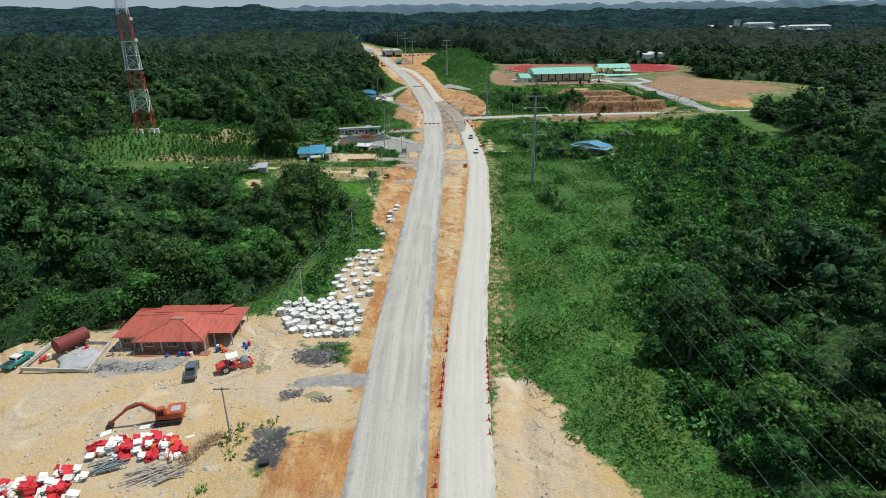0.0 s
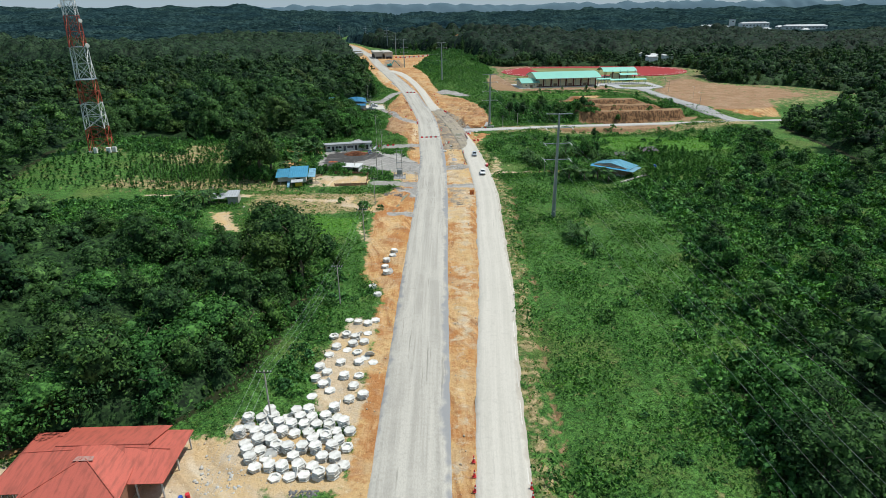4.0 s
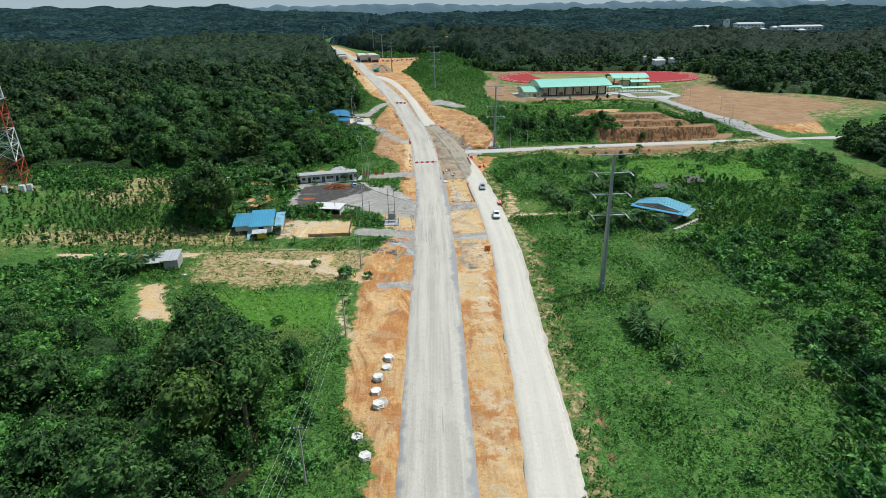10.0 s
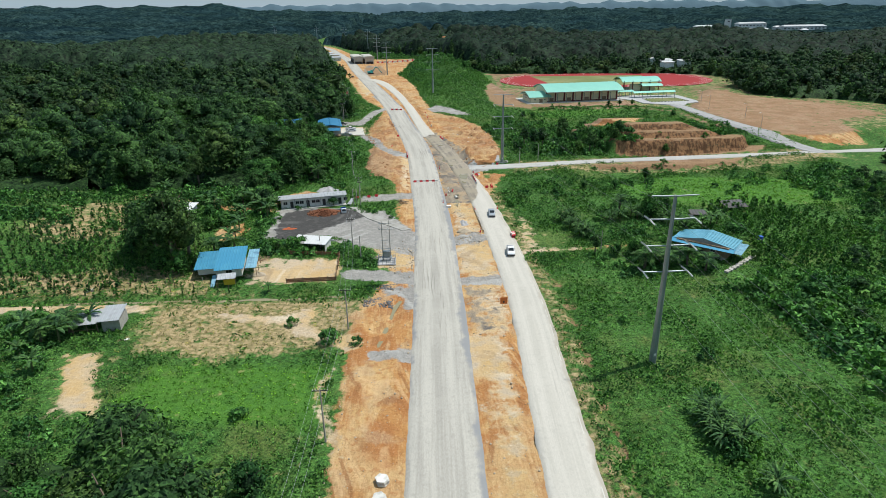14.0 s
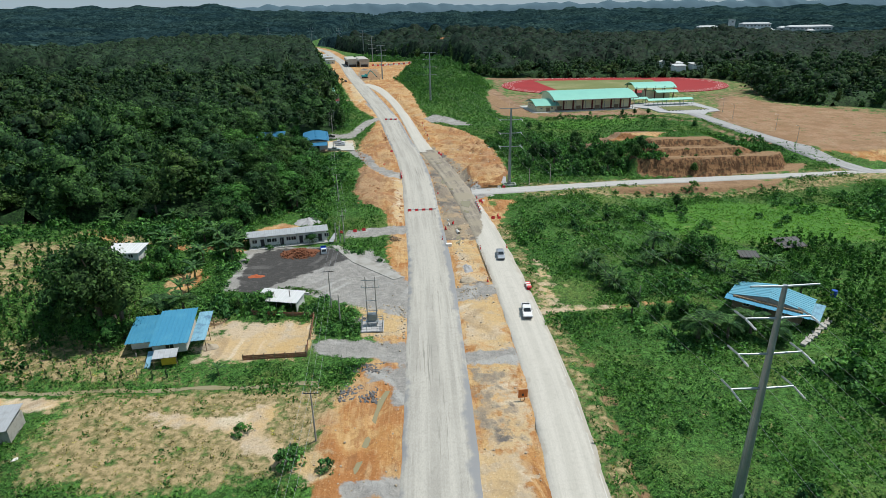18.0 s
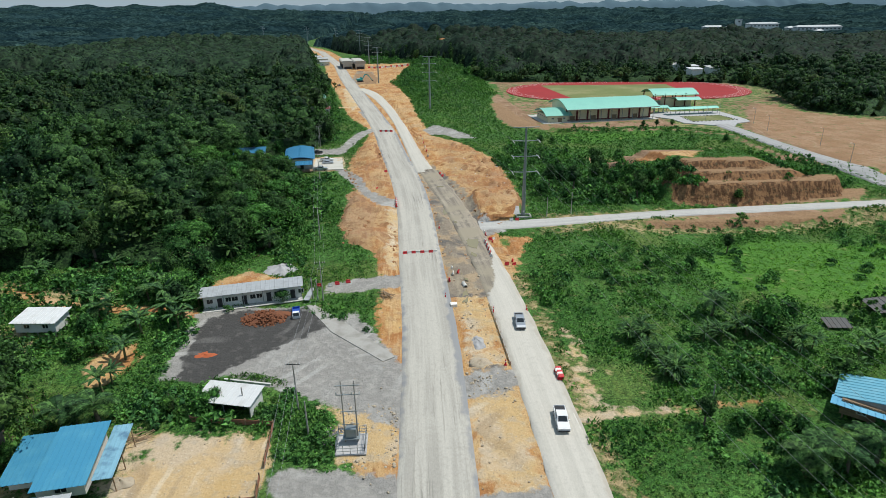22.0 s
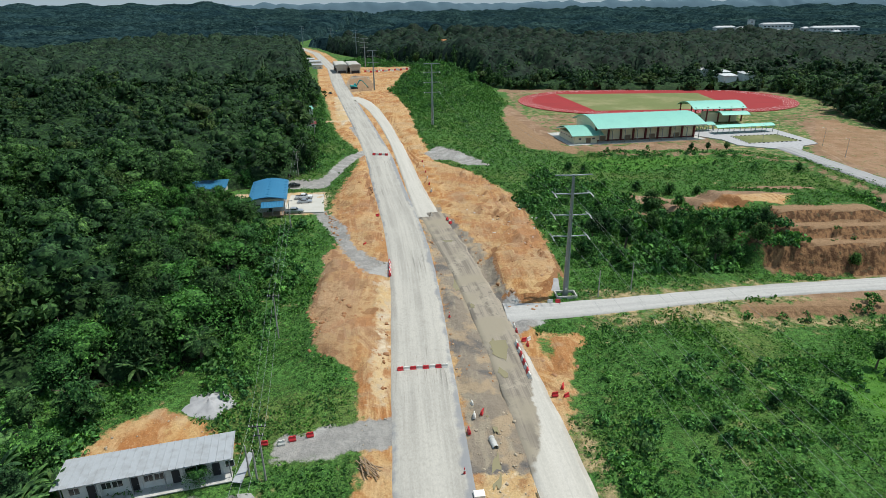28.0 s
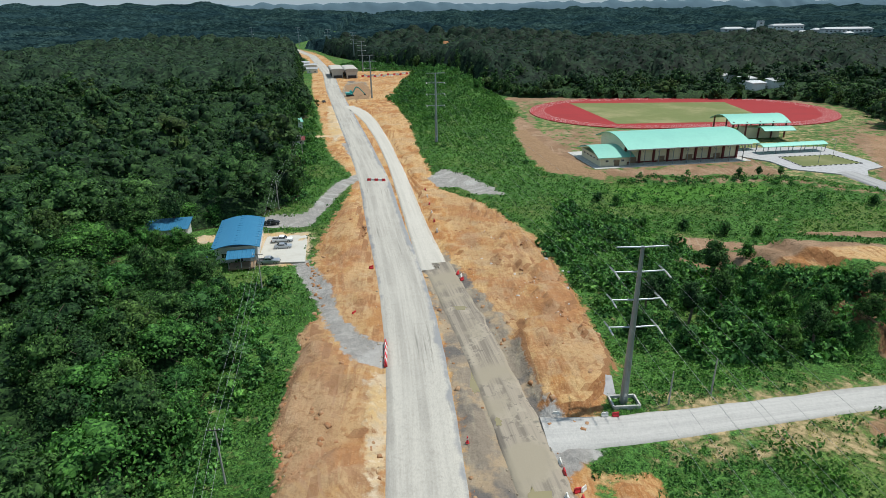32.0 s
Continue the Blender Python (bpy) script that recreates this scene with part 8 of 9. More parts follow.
for i in range(9):
    r = random.Random(700 + i)
    solo("stick", Build().tube((-1.3, 0, 0), (1.3, 0, 0), 0.06, 0.05, 6), M_WOOD, pose(-46.4 + r.uniform(-1, 1), 247.4 + r.uniform(-0.7, 0.7), 0.2 + 0.05 * i, 0, r.uniform(-8, 8), r.uniform(10, 50)), "brown firewood pole on a heap", "stick", "firewood")


def board_fence(x0, y0, x1, y1, n, label, mat=M_PLANK, tall=0.95, group="board fences"):
    root = thing("fence", pose(x0, y0, ground_at(x0, y0)), label, "fence", group)
    d = Vector((x1 - x0, y1 - y0, 0))
    a = math.degrees(math.atan2(d.y, d.x))
    for i in range(n + 1):
        p = d * i / n
        part("post", Build().box(p.x, p.y, -0.2, 0.16, 0.16, tall + 0.45, a), M_WOOD, root)
        if i < n:
            c = d * (i + 0.5) / n
            for k in range(3):
                part("board", Build().box(c.x, c.y, 0.05 + k * tall / 3, d.length / n - 0.14, 0.05, tall / 3 - 0.04, a), mat, root)


board_fence(-40.6, 250.8, -27.8, 248.7, 6, "low fence of red-brown boards round the sandy plot")
board_fence(-27.8, 248.5, -27.3, 240.2, 4, "low fence of red-brown boards beside the drive")
board_fence(-38.1, 233.8, -27.0, 234.1, 6, "low fence of red-brown boards above the ditch")
board_fence(-27.0, 234.3, -27.4, 238.0, 2, "short return of the red-brown board fence")

# ---- open shed in the field ----
shed = thing("shed", pose(-70, 215.4, ground_at(-70, 215.4), 0, 0, 8), "open timber shed with a grey zinc roof", "shed")
part("roof_plane", ribs(-4.4, 0.4, -2.8, 2.8, 2.1, 2.5, 6), M_ZINC, shed)
part("roof_plane", ribs(0.5, 4.4, -3.0, 2.8, 2.5, 3.1, 5), M_ZINC, shed)
part("wall", Build().box(2.6, 0, 0, 3.2, 4.6, 2.3), M_GREYWOOD, shed, "grey board wall")
for x in (-4.1, -1.6, 0.2):
    for y in (-2.5, 2.4):
        part("post", Build().box(x, y, -0.2, 0.12, 0.12, 2.35), M_WOOD, shed)
part("rail", Build().box(-2, -2.5, 0.8, 4.2, 0.06, 0.1).box(-2, 2.4, 0.8, 4.2, 0.06, 0.1), M_WOOD, shed)
solo("board_stack", Build().box(0, 0, 0, 4.2, 0.5, 0.25, cut=0.03), M_PLWHITE, pose(-62, 208.2, 0.02, 0, 0, 4), "pale boards lying on the grass", "boards")
solo("trough", Build().box(0, 0, 0, 0.9, 0.6, 0.5, cut=0.05), M_PLWHITE, pose(-63, 210.2, 0.02, 0, 0, 30), "white tub on the grass", "tub")
solo("trough", Build().box(0, 0, 0, 1.6, 0.7, 0.5, cut=0.05), M_GREYWOOD, pose(-80, 231, ground_at(-80, 231), 0, 0, 20), "grey trough among the vines", "trough")

# ---- white outbuilding among the trees ----
ws = thing("shed", pose(-76.5, 278, ground_at(-76.5, 278) + 0.3, 0, 0, -4), "small white house on short stilts with a pale roof", "shed")
part("wall", Build().box(0, 0, 0.4, 7.6, 4.4, 2.2), M_WHITE, ws)
part("roof_plane", ribs(-4.3, 4.3, -2.8, 2.8, 2.6, 3.1, 10), M_WHITEROOF, ws)
for x in (-3.4, 0, 3.4):
    part("stilt", Build().box(x, -2, -0.5, 0.2, 0.2, 0.95), M_GREYWOOD, ws)
window(ws, -1.5, -2.22, 1.2, 1.2, 1.0)
window(ws, 2.0, -2.22, 1.2, 1.2, 1.0)

# ---- long white row house by the dark yard ----
row = thing("row_house", pose(-40.4, 290.2, ground_at(-40, 290) + 0.05, 0, 0, 11.5), "long single-storey white building with a grey sheet roof", "row house")
part("wall", Build().box(0, 0.4, 0, 19.6, 4.6, 2.75), M_WHITE, row)
for i in range(4):
    x = -7.9 + i * 4.9
    window(row, x - 0.6, -1.92, 1.1, 1.3, 1.1)
    window(row, x + 3.0, -1.92, 1.1, 1.2, 1.1)
    d = part("door", Build().box(x + 1.3, -1.93, 0.02, 0.95, 0.12, 2.1, cut=0.01), M_BLACK, row, "dark door")
    part("handle", Build().box(x + 1.65, -2.0, 1.0, 0.06, 0.06, 0.14), M_STEEL, d)
    part("pilaster", Build().box(x + 2.1, -1.95, 0, 0.22, 0.16, 2.85), M_WHITE, row)
part("roof_plane", ribs(-10.6, 10.4, -3.0, 3.1, 3.2, 2.8, 22), M_ZINC, row)
for i in range(6):
    part("post", Build().box(-9.6 + i * 3.9, -2.8, 0, 0.12, 0.12, 3.15), M_STEEL, row)
part("veranda_floor", Build().box(0, -2.7, 0, 20, 1.8, 0.14), M_CONC, row)
# Bent zinc sheet leaning at the end of the row house.
solo("water_channel", Build().slab([(-0.8, -2.4, 0.8), (0.5, -2.6, 0.7), (0.9, 2.4, 1.2), (0.1, 2.6, 1.2)], 0.08), M_ZINC, pose(-28.9, 290.5, 0.4), "bent zinc sheet leaning beside the row house", "sheet")

# concrete drive strip
strip = Build().slab([(x, y, ground_at(x, y) + 0.14) for x, y in ((-12.1, 264.6), (-10.0, 266.0), (-18.6, 277.0), (-27.0, 286.6), (-28.8, 286.6), (-22.4, 275.5))], 0.5)
M_DRIVE = worn("grey_worn_concrete", (0.4, 0.385, 0.35), 0.9, stain=(0.25, 0.235, 0.2), scale=0.4, amount=0.8)
solo("concrete_strip", strip, M_DRIVE, pose(0, 0, 0), "grey concrete drive strip along the dark yard", "pavement", kind="structure")

solo("kerb", Build().slab([(-38.6, 261.0, 0), (-30.4, 258.9, 0), (-30.4, 259.25, 0), (-38.5, 261.35, 0)], 0.6), M_CONC, pose(0, 0, ground_at(-34, 260) + 0.4), "low concrete kerb in front of a grass bed", "kerb", kind="structure")

# heap of broken bricks, red sand and a small lorry
heap_rng = random.Random(77)
base = heap_build(5.4, 3.6, 1.3, 8, 0.25)
solo("rubble_mound", base, M_RUST, pose(-36.5, 282.0, 0.1, 0, 0, 8), "base of a heap of red-brown broken bricks", "heap", smooth=True)
BRICKS = [Build().box(0, 0, 0, 0.5, 0.3, 0.22, cut=0.03).mesh("brick_lump", M_RUST), Build().box(0, 0, 0, 0.36, 0.36, 0.3, cut=0.06).mesh("brick_lump", M_RUST)]
for i in range(290):
    a, r = heap_rng.uniform(0, 6.283), 4.0 * heap_rng.random() ** 0.55
    x, y = -36.5 + r * 1.4 * math.cos(a), 282.0 + r * math.sin(a)
    solo("brick_lump", BRICKS[i % 2], None, pose(x, y, 0.05 + max(0, 1.45 * (1 - (r / 4.0) ** 1.3)), heap_rng.uniform(0, 90), heap_rng.uniform(0, 90), heap_rng.uniform(0, 360)) @ Matrix.Scale(heap_rng.uniform(0.7, 1.4), 4), "broken red-brown brick lump on the heap", "brick lump", "heap of bricks")
solo("red_sand_patch", heap_build(2.9, 2.0, 0.45, 4), M_REDSAND, pose(-44.4, 269.2, 0.1), "low heap of bright orange-red sand on the dark yard", "heap", smooth=True)
lorry = thing("lorry", pose(-30.3, 283.0, 0.1, 0, 0, -80) @ Matrix.Scale(0.78, 4), "small blue and white lorry parked at the rubble heap", "lorry", "vehicles")
part("chassis", Build().box(-0.4, 0, 0.5, 4.6, 0.9, 0.2), M_BLACK, lorry)
cabin = part("cab", Build().loft([[(1.2, -0.9, 0.55), (2.4, -0.9, 0.55), (2.4, 0.9, 0.55), (1.2, 0.9, 0.55)], [(1.2, -0.9, 1.4), (2.45, -0.9, 1.3), (2.45, 0.9, 1.3), (1.2, 0.9, 1.4)], [(1.25, -0.8, 2.15), (2.1, -0.8, 2.15), (2.1, 0.8, 2.15), (1.25, 0.8, 2.15)]]), M_CARWHITE, lorry)
part("windscreen", Build().slab([(2.46, -0.75, 1.36), (2.46, 0.75, 1.36), (2.15, 0.7, 2.05), (2.15, -0.7, 2.05)], 0.03), M_GLASS, cabin, "dark windscreen")
part("load_box", Build().box(-0.9, 0, 0.75, 3.6, 1.9, 0.12).box(-0.9, 0.92, 0.87, 3.6, 0.07, 0.6).box(-0.9, -0.92, 0.87, 3.6, 0.07, 0.6).box(-2.67, 0, 0.87, 0.07, 1.9, 0.6).box(0.88, 0, 0.87, 0.07, 1.9, 0.6), M_BLUEPL, lorry, "blue open load box")
for x in (1.7, -1.6):
    for s in (-1, 1):
        wheel(lorry, x, s * 0.8, 0.42, 0.3)

# white-roofed shelter beside the yard
sh = thing("shelter", pose(-35.3, 253.9, 0.1, 0, 0, -14), "low shelter with a plain white sheet roof half hidden by creepers", "shelter")
part("roof_plane", ribs(-4.8, 4.6, -2.4, 2.6, 2.3, 2.7, 10), M_WHITEROOF, sh)
part("wall", Build().box(0, 1.9, 0, 8.6, 0.15, 2.4).box(4.2, 0, 0, 0.15, 3.9, 2.3), M_WHITE, sh)
for x in (-4.4, 0, 4.3):
    part("post", Build().box(x, -2.1, 0, 0.12, 0.12, 2.3), M_STEEL, sh)
solo("heap_of_dust", heap_build(4.6, 3.4, 1.2, 6, 0.22), M_GREYSAND, pose(-37.8, 305.2, ground_at(-37, 305) - 0.1, 0, 0, -30), "heap of grey quarry dust behind the row house", "heap", smooth=True)

# ---- blue-roofed workshop ----
wk = thing("workshop", pose(-49.2, 404.5, ground_at(-49, 404), 0, 0, 9), "workshop with white walls and a curved deep blue roof", "workshop")
part("wall", Build().box(0, 0.5, 0, 9.6, 19, 3.9), M_WHITE, wk)
roof = arch_roof(-11.0, 11.0, -5.6, 5.6, 4.0, 1.0)
part("roof", roof, M_BLUEDARK, wk).matrix_basis = pose(0, 0.6, 0, 0, 0, 90)
for i in range(12):
    part("roof_seam", Build().beam((-5.3, -9.6 + i * 1.85, 4.17), (0, -9.6 + i * 1.85, 5.05), 0.07, 0.05).beam((0, -9.6 + i * 1.85, 5.05), (5.3, -9.6 + i * 1.85, 4.17), 0.07, 0.05), M_BLUEDARK, wk)
part("porch_roof", ribs(-1.8, 4.6, -14.2, -10.2, 2.9, 3.6, 7), M_BLUEDARK, wk)
for x in (-1.4, 1.4, 4.2):
    part("post", Build().box(x, -13.8, -0.3, 0.14, 0.14, 3.2), M_CONC, wk)
part("deck", Build().box(1.4, -12.2, 0.1, 6, 4, 0.3), M_WOOD, wk)
window(wk, -2.8, -9.05, 1.2, 1.4, 1.3)
part("door", Build().box(0.6, -9.03, 0.1, 1.2, 0.1, 2.2), M_BLACK, wk)
for y in (-4, 1, 6):
    window(wk, 4.84, y, 1.2, 1.6, 1.3, "x")
solo("concrete_forecourt", Build().slab([(-43.2, 394.4, 0), (-31.6, 394.4, 0), (-33.8, 412.5, 0), (-44.5, 413.5, 0)], 0.3), M_SLAB, pose(0, 0, 2.45), "pale concrete forecourt with parked vehicles", "pavement", kind="structure")
bs = thing("workshop", pose(-70.5, 413, ground_at(-70, 413), 0, 0, 8), "low building with a blue metal roof among the trees", "workshop")
part("wall", Build().box(0, 0, 0, 11, 6, 2.9), M_WHITE, bs)
part("roof_plane", ribs(-6.2, 6.2, -3.8, 3.8, 3.0, 3.9, 12), M_BLUEDARK, bs)
solo("water_tank", Build().tube((0, 0, 0), (0, 0, 1.5), 0.7, 0.7, 16).tube((0, 0, 1.5), (0, 0, 1.75), 0.7, 0.35, 16), M_BLUEPL, pose(-55.6, 396, ground_at(-55, 396)), "blue plastic water tank beside the workshop", "water tank")

M_OLDSHEET = worn("old_dark_sheets", (0.1, 0.1, 0.098), 0.8, stain=(0.1, 0.085, 0.07), scale=1.0, amount=0.8)
# ---- timber house on the far side ----
rh = thing("house", pose(62.7, 242.6, ground_at(62, 240), 0, 0, -42), "weathered timber house with a faded blue sheet roof", "house")
part("wall", Build().box(0, 0, 0.9, 12.2, 7.2, 2.4), M_WOOD, rh, "brown weathered board wall")
for i in range(24):
    part("board", Build().box(-5.9 + i * 0.513, -3.65, 0.9, 0.4, 0.06, 2.3), M_WOOD, rh)
part("base_screen", Build().box(1.6, -3.4, -0.4, 8.5, 0.1, 1.3), M_GREYWOOD, rh, "grey board skirting")
for x, y in itertools.product((-5.6, -1.9, 1.9, 5.6), (-3.2, 3.2)):
    part("stilt", Build().box(x, y, -0.6, 0.2, 0.2, 1.5), M_WOOD, rh)
for x in (-3.5, 2.6):
    window(rh, x, -3.72, 1.7, 1.2, 0.9)
part("door", Build().box(0.0, -3.7, 0.95, 0.9, 0.1, 1.9), M_BLACK, rh)
part("roof_plane", ribs(-4.4, 3.1, 7.2, 0.0, 3.15, 4.4, 9), M_BLUEROOF2, rh, "pale blue sheets on the gable roof").matrix_basis = pose(0, 0, 0, 0, 0, -90)
part("roof_plane", ribs(-4.4, 3.1, -7.2, 0.0, 3.15, 4.4, 9), M_BLUEROOF2, rh, "pale blue sheets on the gable roof").matrix_basis = pose(0, 0, 0, 0, 0, -90)
part("ridge_cap", Build().tube((0, -3.1, 4.43), (0, 4.4, 4.43), 0.08, 0.08, 6), M_BLUEROOF2, rh)
part("gable", Build().add([(-6.9, -3.0, 3.1), (6.9, -3.0, 3.1), (0, -3.0, 4.32), (-6.9, -2.9, 3.1), (6.9, -2.9, 3.1), (0, -2.9, 4.32)], [(0, 1, 2), (5, 4, 3)]), M_GREYWOOD, rh, "grey board gable")
part("skirt_roof", ribs(-7.4, 7.4, -4.7, -2.9, 2.75, 3.2, 16), M_BLUEROOF, rh, "blue sheet skirt roof along the front")
part("lean_to_roof", ribs(7.0, 9.0, -4.2, 2.8, 2.6, 3.0, 4), M_BLUEOLD, rh, "patched grey-blue sheets at the side")
for i in range(9):
    solo("plank_stack", Build().box(0, 0, 0, 2.2, 0.9, 0.4, cut=0.04), M_GREYWOOD, pose(62.2 + i * 1.25, 230.4 + i * 0.95, ground_at(65, 234) + 0.02, 0, 4, 40 + (i * 13) % 20), "stacked grey planks on the ground beside the house", "planks", "plank stacks")
solo("drum", DRUM["blue"], None, pose(79.5, 247.5, ground_at(79, 247)) @ Matrix.Scale(2.0, 4), "large blue water drum behind the house", "drum")
for x, y, a, s in ((86.6, 274.4, 6, 1.45), (73.2, 269.1, -8, 0.95)):
    hut = thing("lean_to", pose(x, y, ground_at(x, y) - 0.5, 0, 0, a) @ Matrix.Scale(s, 4), "low dark grey lean-to of old sheets", "lean-to", "lean-tos")
    part("roof_plane", ribs(-2.4, 2.4, -1.6, 1.6, 1.1, 1.7, 5), M_OLDSHEET, hut)
    for px_, py_ in ((-2.2, -1.4), (2.2, -1.4), (-2.2, 1.4), (2.2, 1.4)):
        part("post", Build().box(px_, py_, -0.2, 0.1, 0.1, 1.5), M_WOOD, hut)

# ---- school sports hall ----
SITE = pose(62.3, 466.3, 5.0, 0, 0, 6)
hall = thing("sports_hall", SITE, "long cream sports hall with a mint-green curved roof", "sports hall")
part("wall", Build().box(33, 13.5, 0, 45, 20.5, 6.4), M_CREAM, hall)
part("floor_plinth", Build().box(28, 11.5, -0.6, 61, 28, 0.75, cut=0.05), M_CONC, hall, "grey concrete plinth")
part("roof", arch_roof(9.5, 58.5, -1.8, 27.0, 6.3, 3.4, 0.18, 16), M_GREENROOF, hall)
part("fascia", Build().box(34, -1.86, 6.0, 49, 0.1, 0.34), M_WHITEROOF, hall, "pale eaves fascia")
for i in range(9):
    x = 11 + i * 5.6
    part("column", Build().box(x, 2.9, 0, 0.7, 0.7, 6.4, cut=0.03), M_MAROON, hall, "dark red column")
    part("strut", Build().tube((x, -1.0, 0.1), (x, -1.0, 6.2), 0.16, 0.12, 8).tube((x, -1.0, 4.5), (x, 2.8, 6.2), 0.09, 0.09, 6), M_STEEL, hall, "pale steel roof strut")
for i in range(8):
    x = 13.8 + i * 5.6
    part("panel", Build().box(x, 3.15, 1.2, 4.2, 0.14, 3.0, cut=0.02), M_CREAM, hall, "cream wall panel")
    part("base_panel", Build().box(x, 3.12, 0.15, 4.6, 0.16, 0.5), M_MAROON, hall, "dark red base panel")
    if i % 2 == 0:
        d = part("door", Build().box(x + 0.4, 3.05, 0.15, 2.6, 0.12, 2.2), M_WOOD, hall, "brown double door")
        part("handle", Build().box(x + 0.5, 2.96, 1.1, 0.1, 0.06, 0.2), M_STEEL, d)
    part("upper_panel", Build().box(x, 3.1, 4.5, 4.4, 0.14, 1.7, cut=0.02), M_CREAM, hall, "cream upper wall panel")
part("gable", Build().loft([[(10.6, 3.2, 6.3)] + [(10.6, 3.2 + 20.5 * t / 10, 6.4 + 3.0 * math.sin(math.pi * (0.16 + 0.68 * t / 10)) - 0.3) for t in range(11)] + [(10.6, 23.7, 6.3)], [(10.9, 3.2, 6.3)] + [(10.9, 3.2 + 20.5 * t / 10, 6.4 + 3.0 * math.sin(math.pi * (0.16 + 0.68 * t / 10)) - 0.3) for t in range(11)] + [(10.9, 23.7, 6.3)]]), M_CREAM, hall)
part("annexe_wall", Build().box(5.6, 9.2, 0, 10.2, 17.5, 3.4), M_CREAM, hall)
part("annexe_roof", arch_roof(-0.9, 13.0, -0.8, 19.4, 3.5, 2.4, 0.15, 12), M_GREENROOF, hall)
for i in range(5):
    window(hall, 0.48, 3.0 + i * 3.0, 1.9, 1.4, 0.7, "x")
for i in range(3):
    window(hall, 3.0 + i * 3.0, 0.44, 1.6, 1.2, 0.8)
part("annexe_door", Build().box(6.8, 0.42, 0.15, 2.0, 0.1, 2.1), M_WOOD, hall)
stand = thing("grandstand", SITE @ pose(88, 42, 0, 0, 0, -4), "open grandstand with a mint-green curved roof", "grandstand")
part("roof", arch_roof(-13.5, 13.5, -9.0, 9.0, 6.6, 2.6, 0.16, 12), M_GREENROOF, stand)
part("lower_roof", arch_roof(-2.5, 11.5, -16, -8.5, 4.6, 1.2, 0.14, 8), M_GREENROOF, stand)
part("wall", Build().box(2, -5, 0, 16, 5, 4.6), M_CREAM, stand)
for x in (-12, -6, 0, 6, 12):
    for y in (-8, 7.5):
        part("column", Build().box(x, y, 0, 0.5, 0.5, 7.2), M_MAROON, stand)
for i in range(5):
    part("tier", Build().box(0, -2 + i * 1.6, 0, 22, 1.6, 2.6 - i * 0.5), M_CONC, stand)
for x0, x1, y0, y1 in ((58, 72, 12, 18), (68, 96, 4.5, 9.5)):
    walkway = thing("covered_walkway", SITE @ pose(0, 0, 0), "covered walkway with a low mint-green roof", "walkway", "covered walkways")
    part("roof", arch_roof(x0, x1, y0, y1, 3.2, 0.8, 0.12, 8), M_GREENROOF, walkway)
    for i in range(6):
        for y in (y0 + 0.4, y1 - 0.4):
            part("post", Build().box(x0 + 0.6 + (x1 - x0 - 1.2) * i / 5, y, 0, 0.2, 0.2, 3.2), M_STEEL, walkway)
solo("school_forecourt", Build().slab([(118, 480, 0), (120.9, 474.6, 0), (126.5, 467.2, 0), (127.3, 456, 0), (139, 448, 0), (147, 445, 0), (152, 452, 0), (160.4, 455.5, 0), (162, 462, 0), (161, 489, 0), (128, 490, 0)], 0.4), M_GREYSAND, pose(0, 0, 5.32), "grey paved forecourt of the sports hall", "pavement", kind="structure")
solo("lawn_island", Build().slab([(133.4, 458.6, 0), (156.4, 461, 0), (154.4, 474.5, 0), (133.6, 473, 0)], 0.12), M_TURF, pose(0, 0, 5.42), "worn lawn island in the forecourt", "lawn", kind="structure")
kerb = thing("island_kerb", pose(0, 0, 5.32), "kerb of black and white stones round the lawn island", "kerb")
for (xa, ya), (xb, yb) in zip([(133.1, 458.3), (156.8, 460.7), (154.7, 474.8), (133.3, 473.3)], [(156.8, 460.7), (154.7, 474.8), (133.3, 473.3), (133.1, 458.3)]):
    steps = int(math.hypot(xb - xa, yb - ya) / 1.0)
    for i in range(steps):
        u0, u1 = i / steps, (i + 0.94) / steps
        part("kerb_stone", Build().beam((xa + (xb - xa) * u0, ya + (yb - ya) * u0, 0.1), (xa + (xb - xa) * u1, ya + (yb - ya) * u1, 0.1), 0.22, 0.2), (M_BLACK, M_PLWHITE)[i % 2], kerb)


def oval(r, half, z, n=40, cx=144.5, cy=586, squash=0.98):
    pts = []
    for i in range(n):
        a = -math.pi / 2 + math.pi * i / (n / 2 - 1) if i < n / 2 else math.pi / 2 + math.pi * (i - n / 2) / (n / 2 - 1)
        s = half if i < n / 2 else -half
        pts.append((cx + s + r * math.cos(a), cy + squash * r * math.sin(a), z))
    return pts


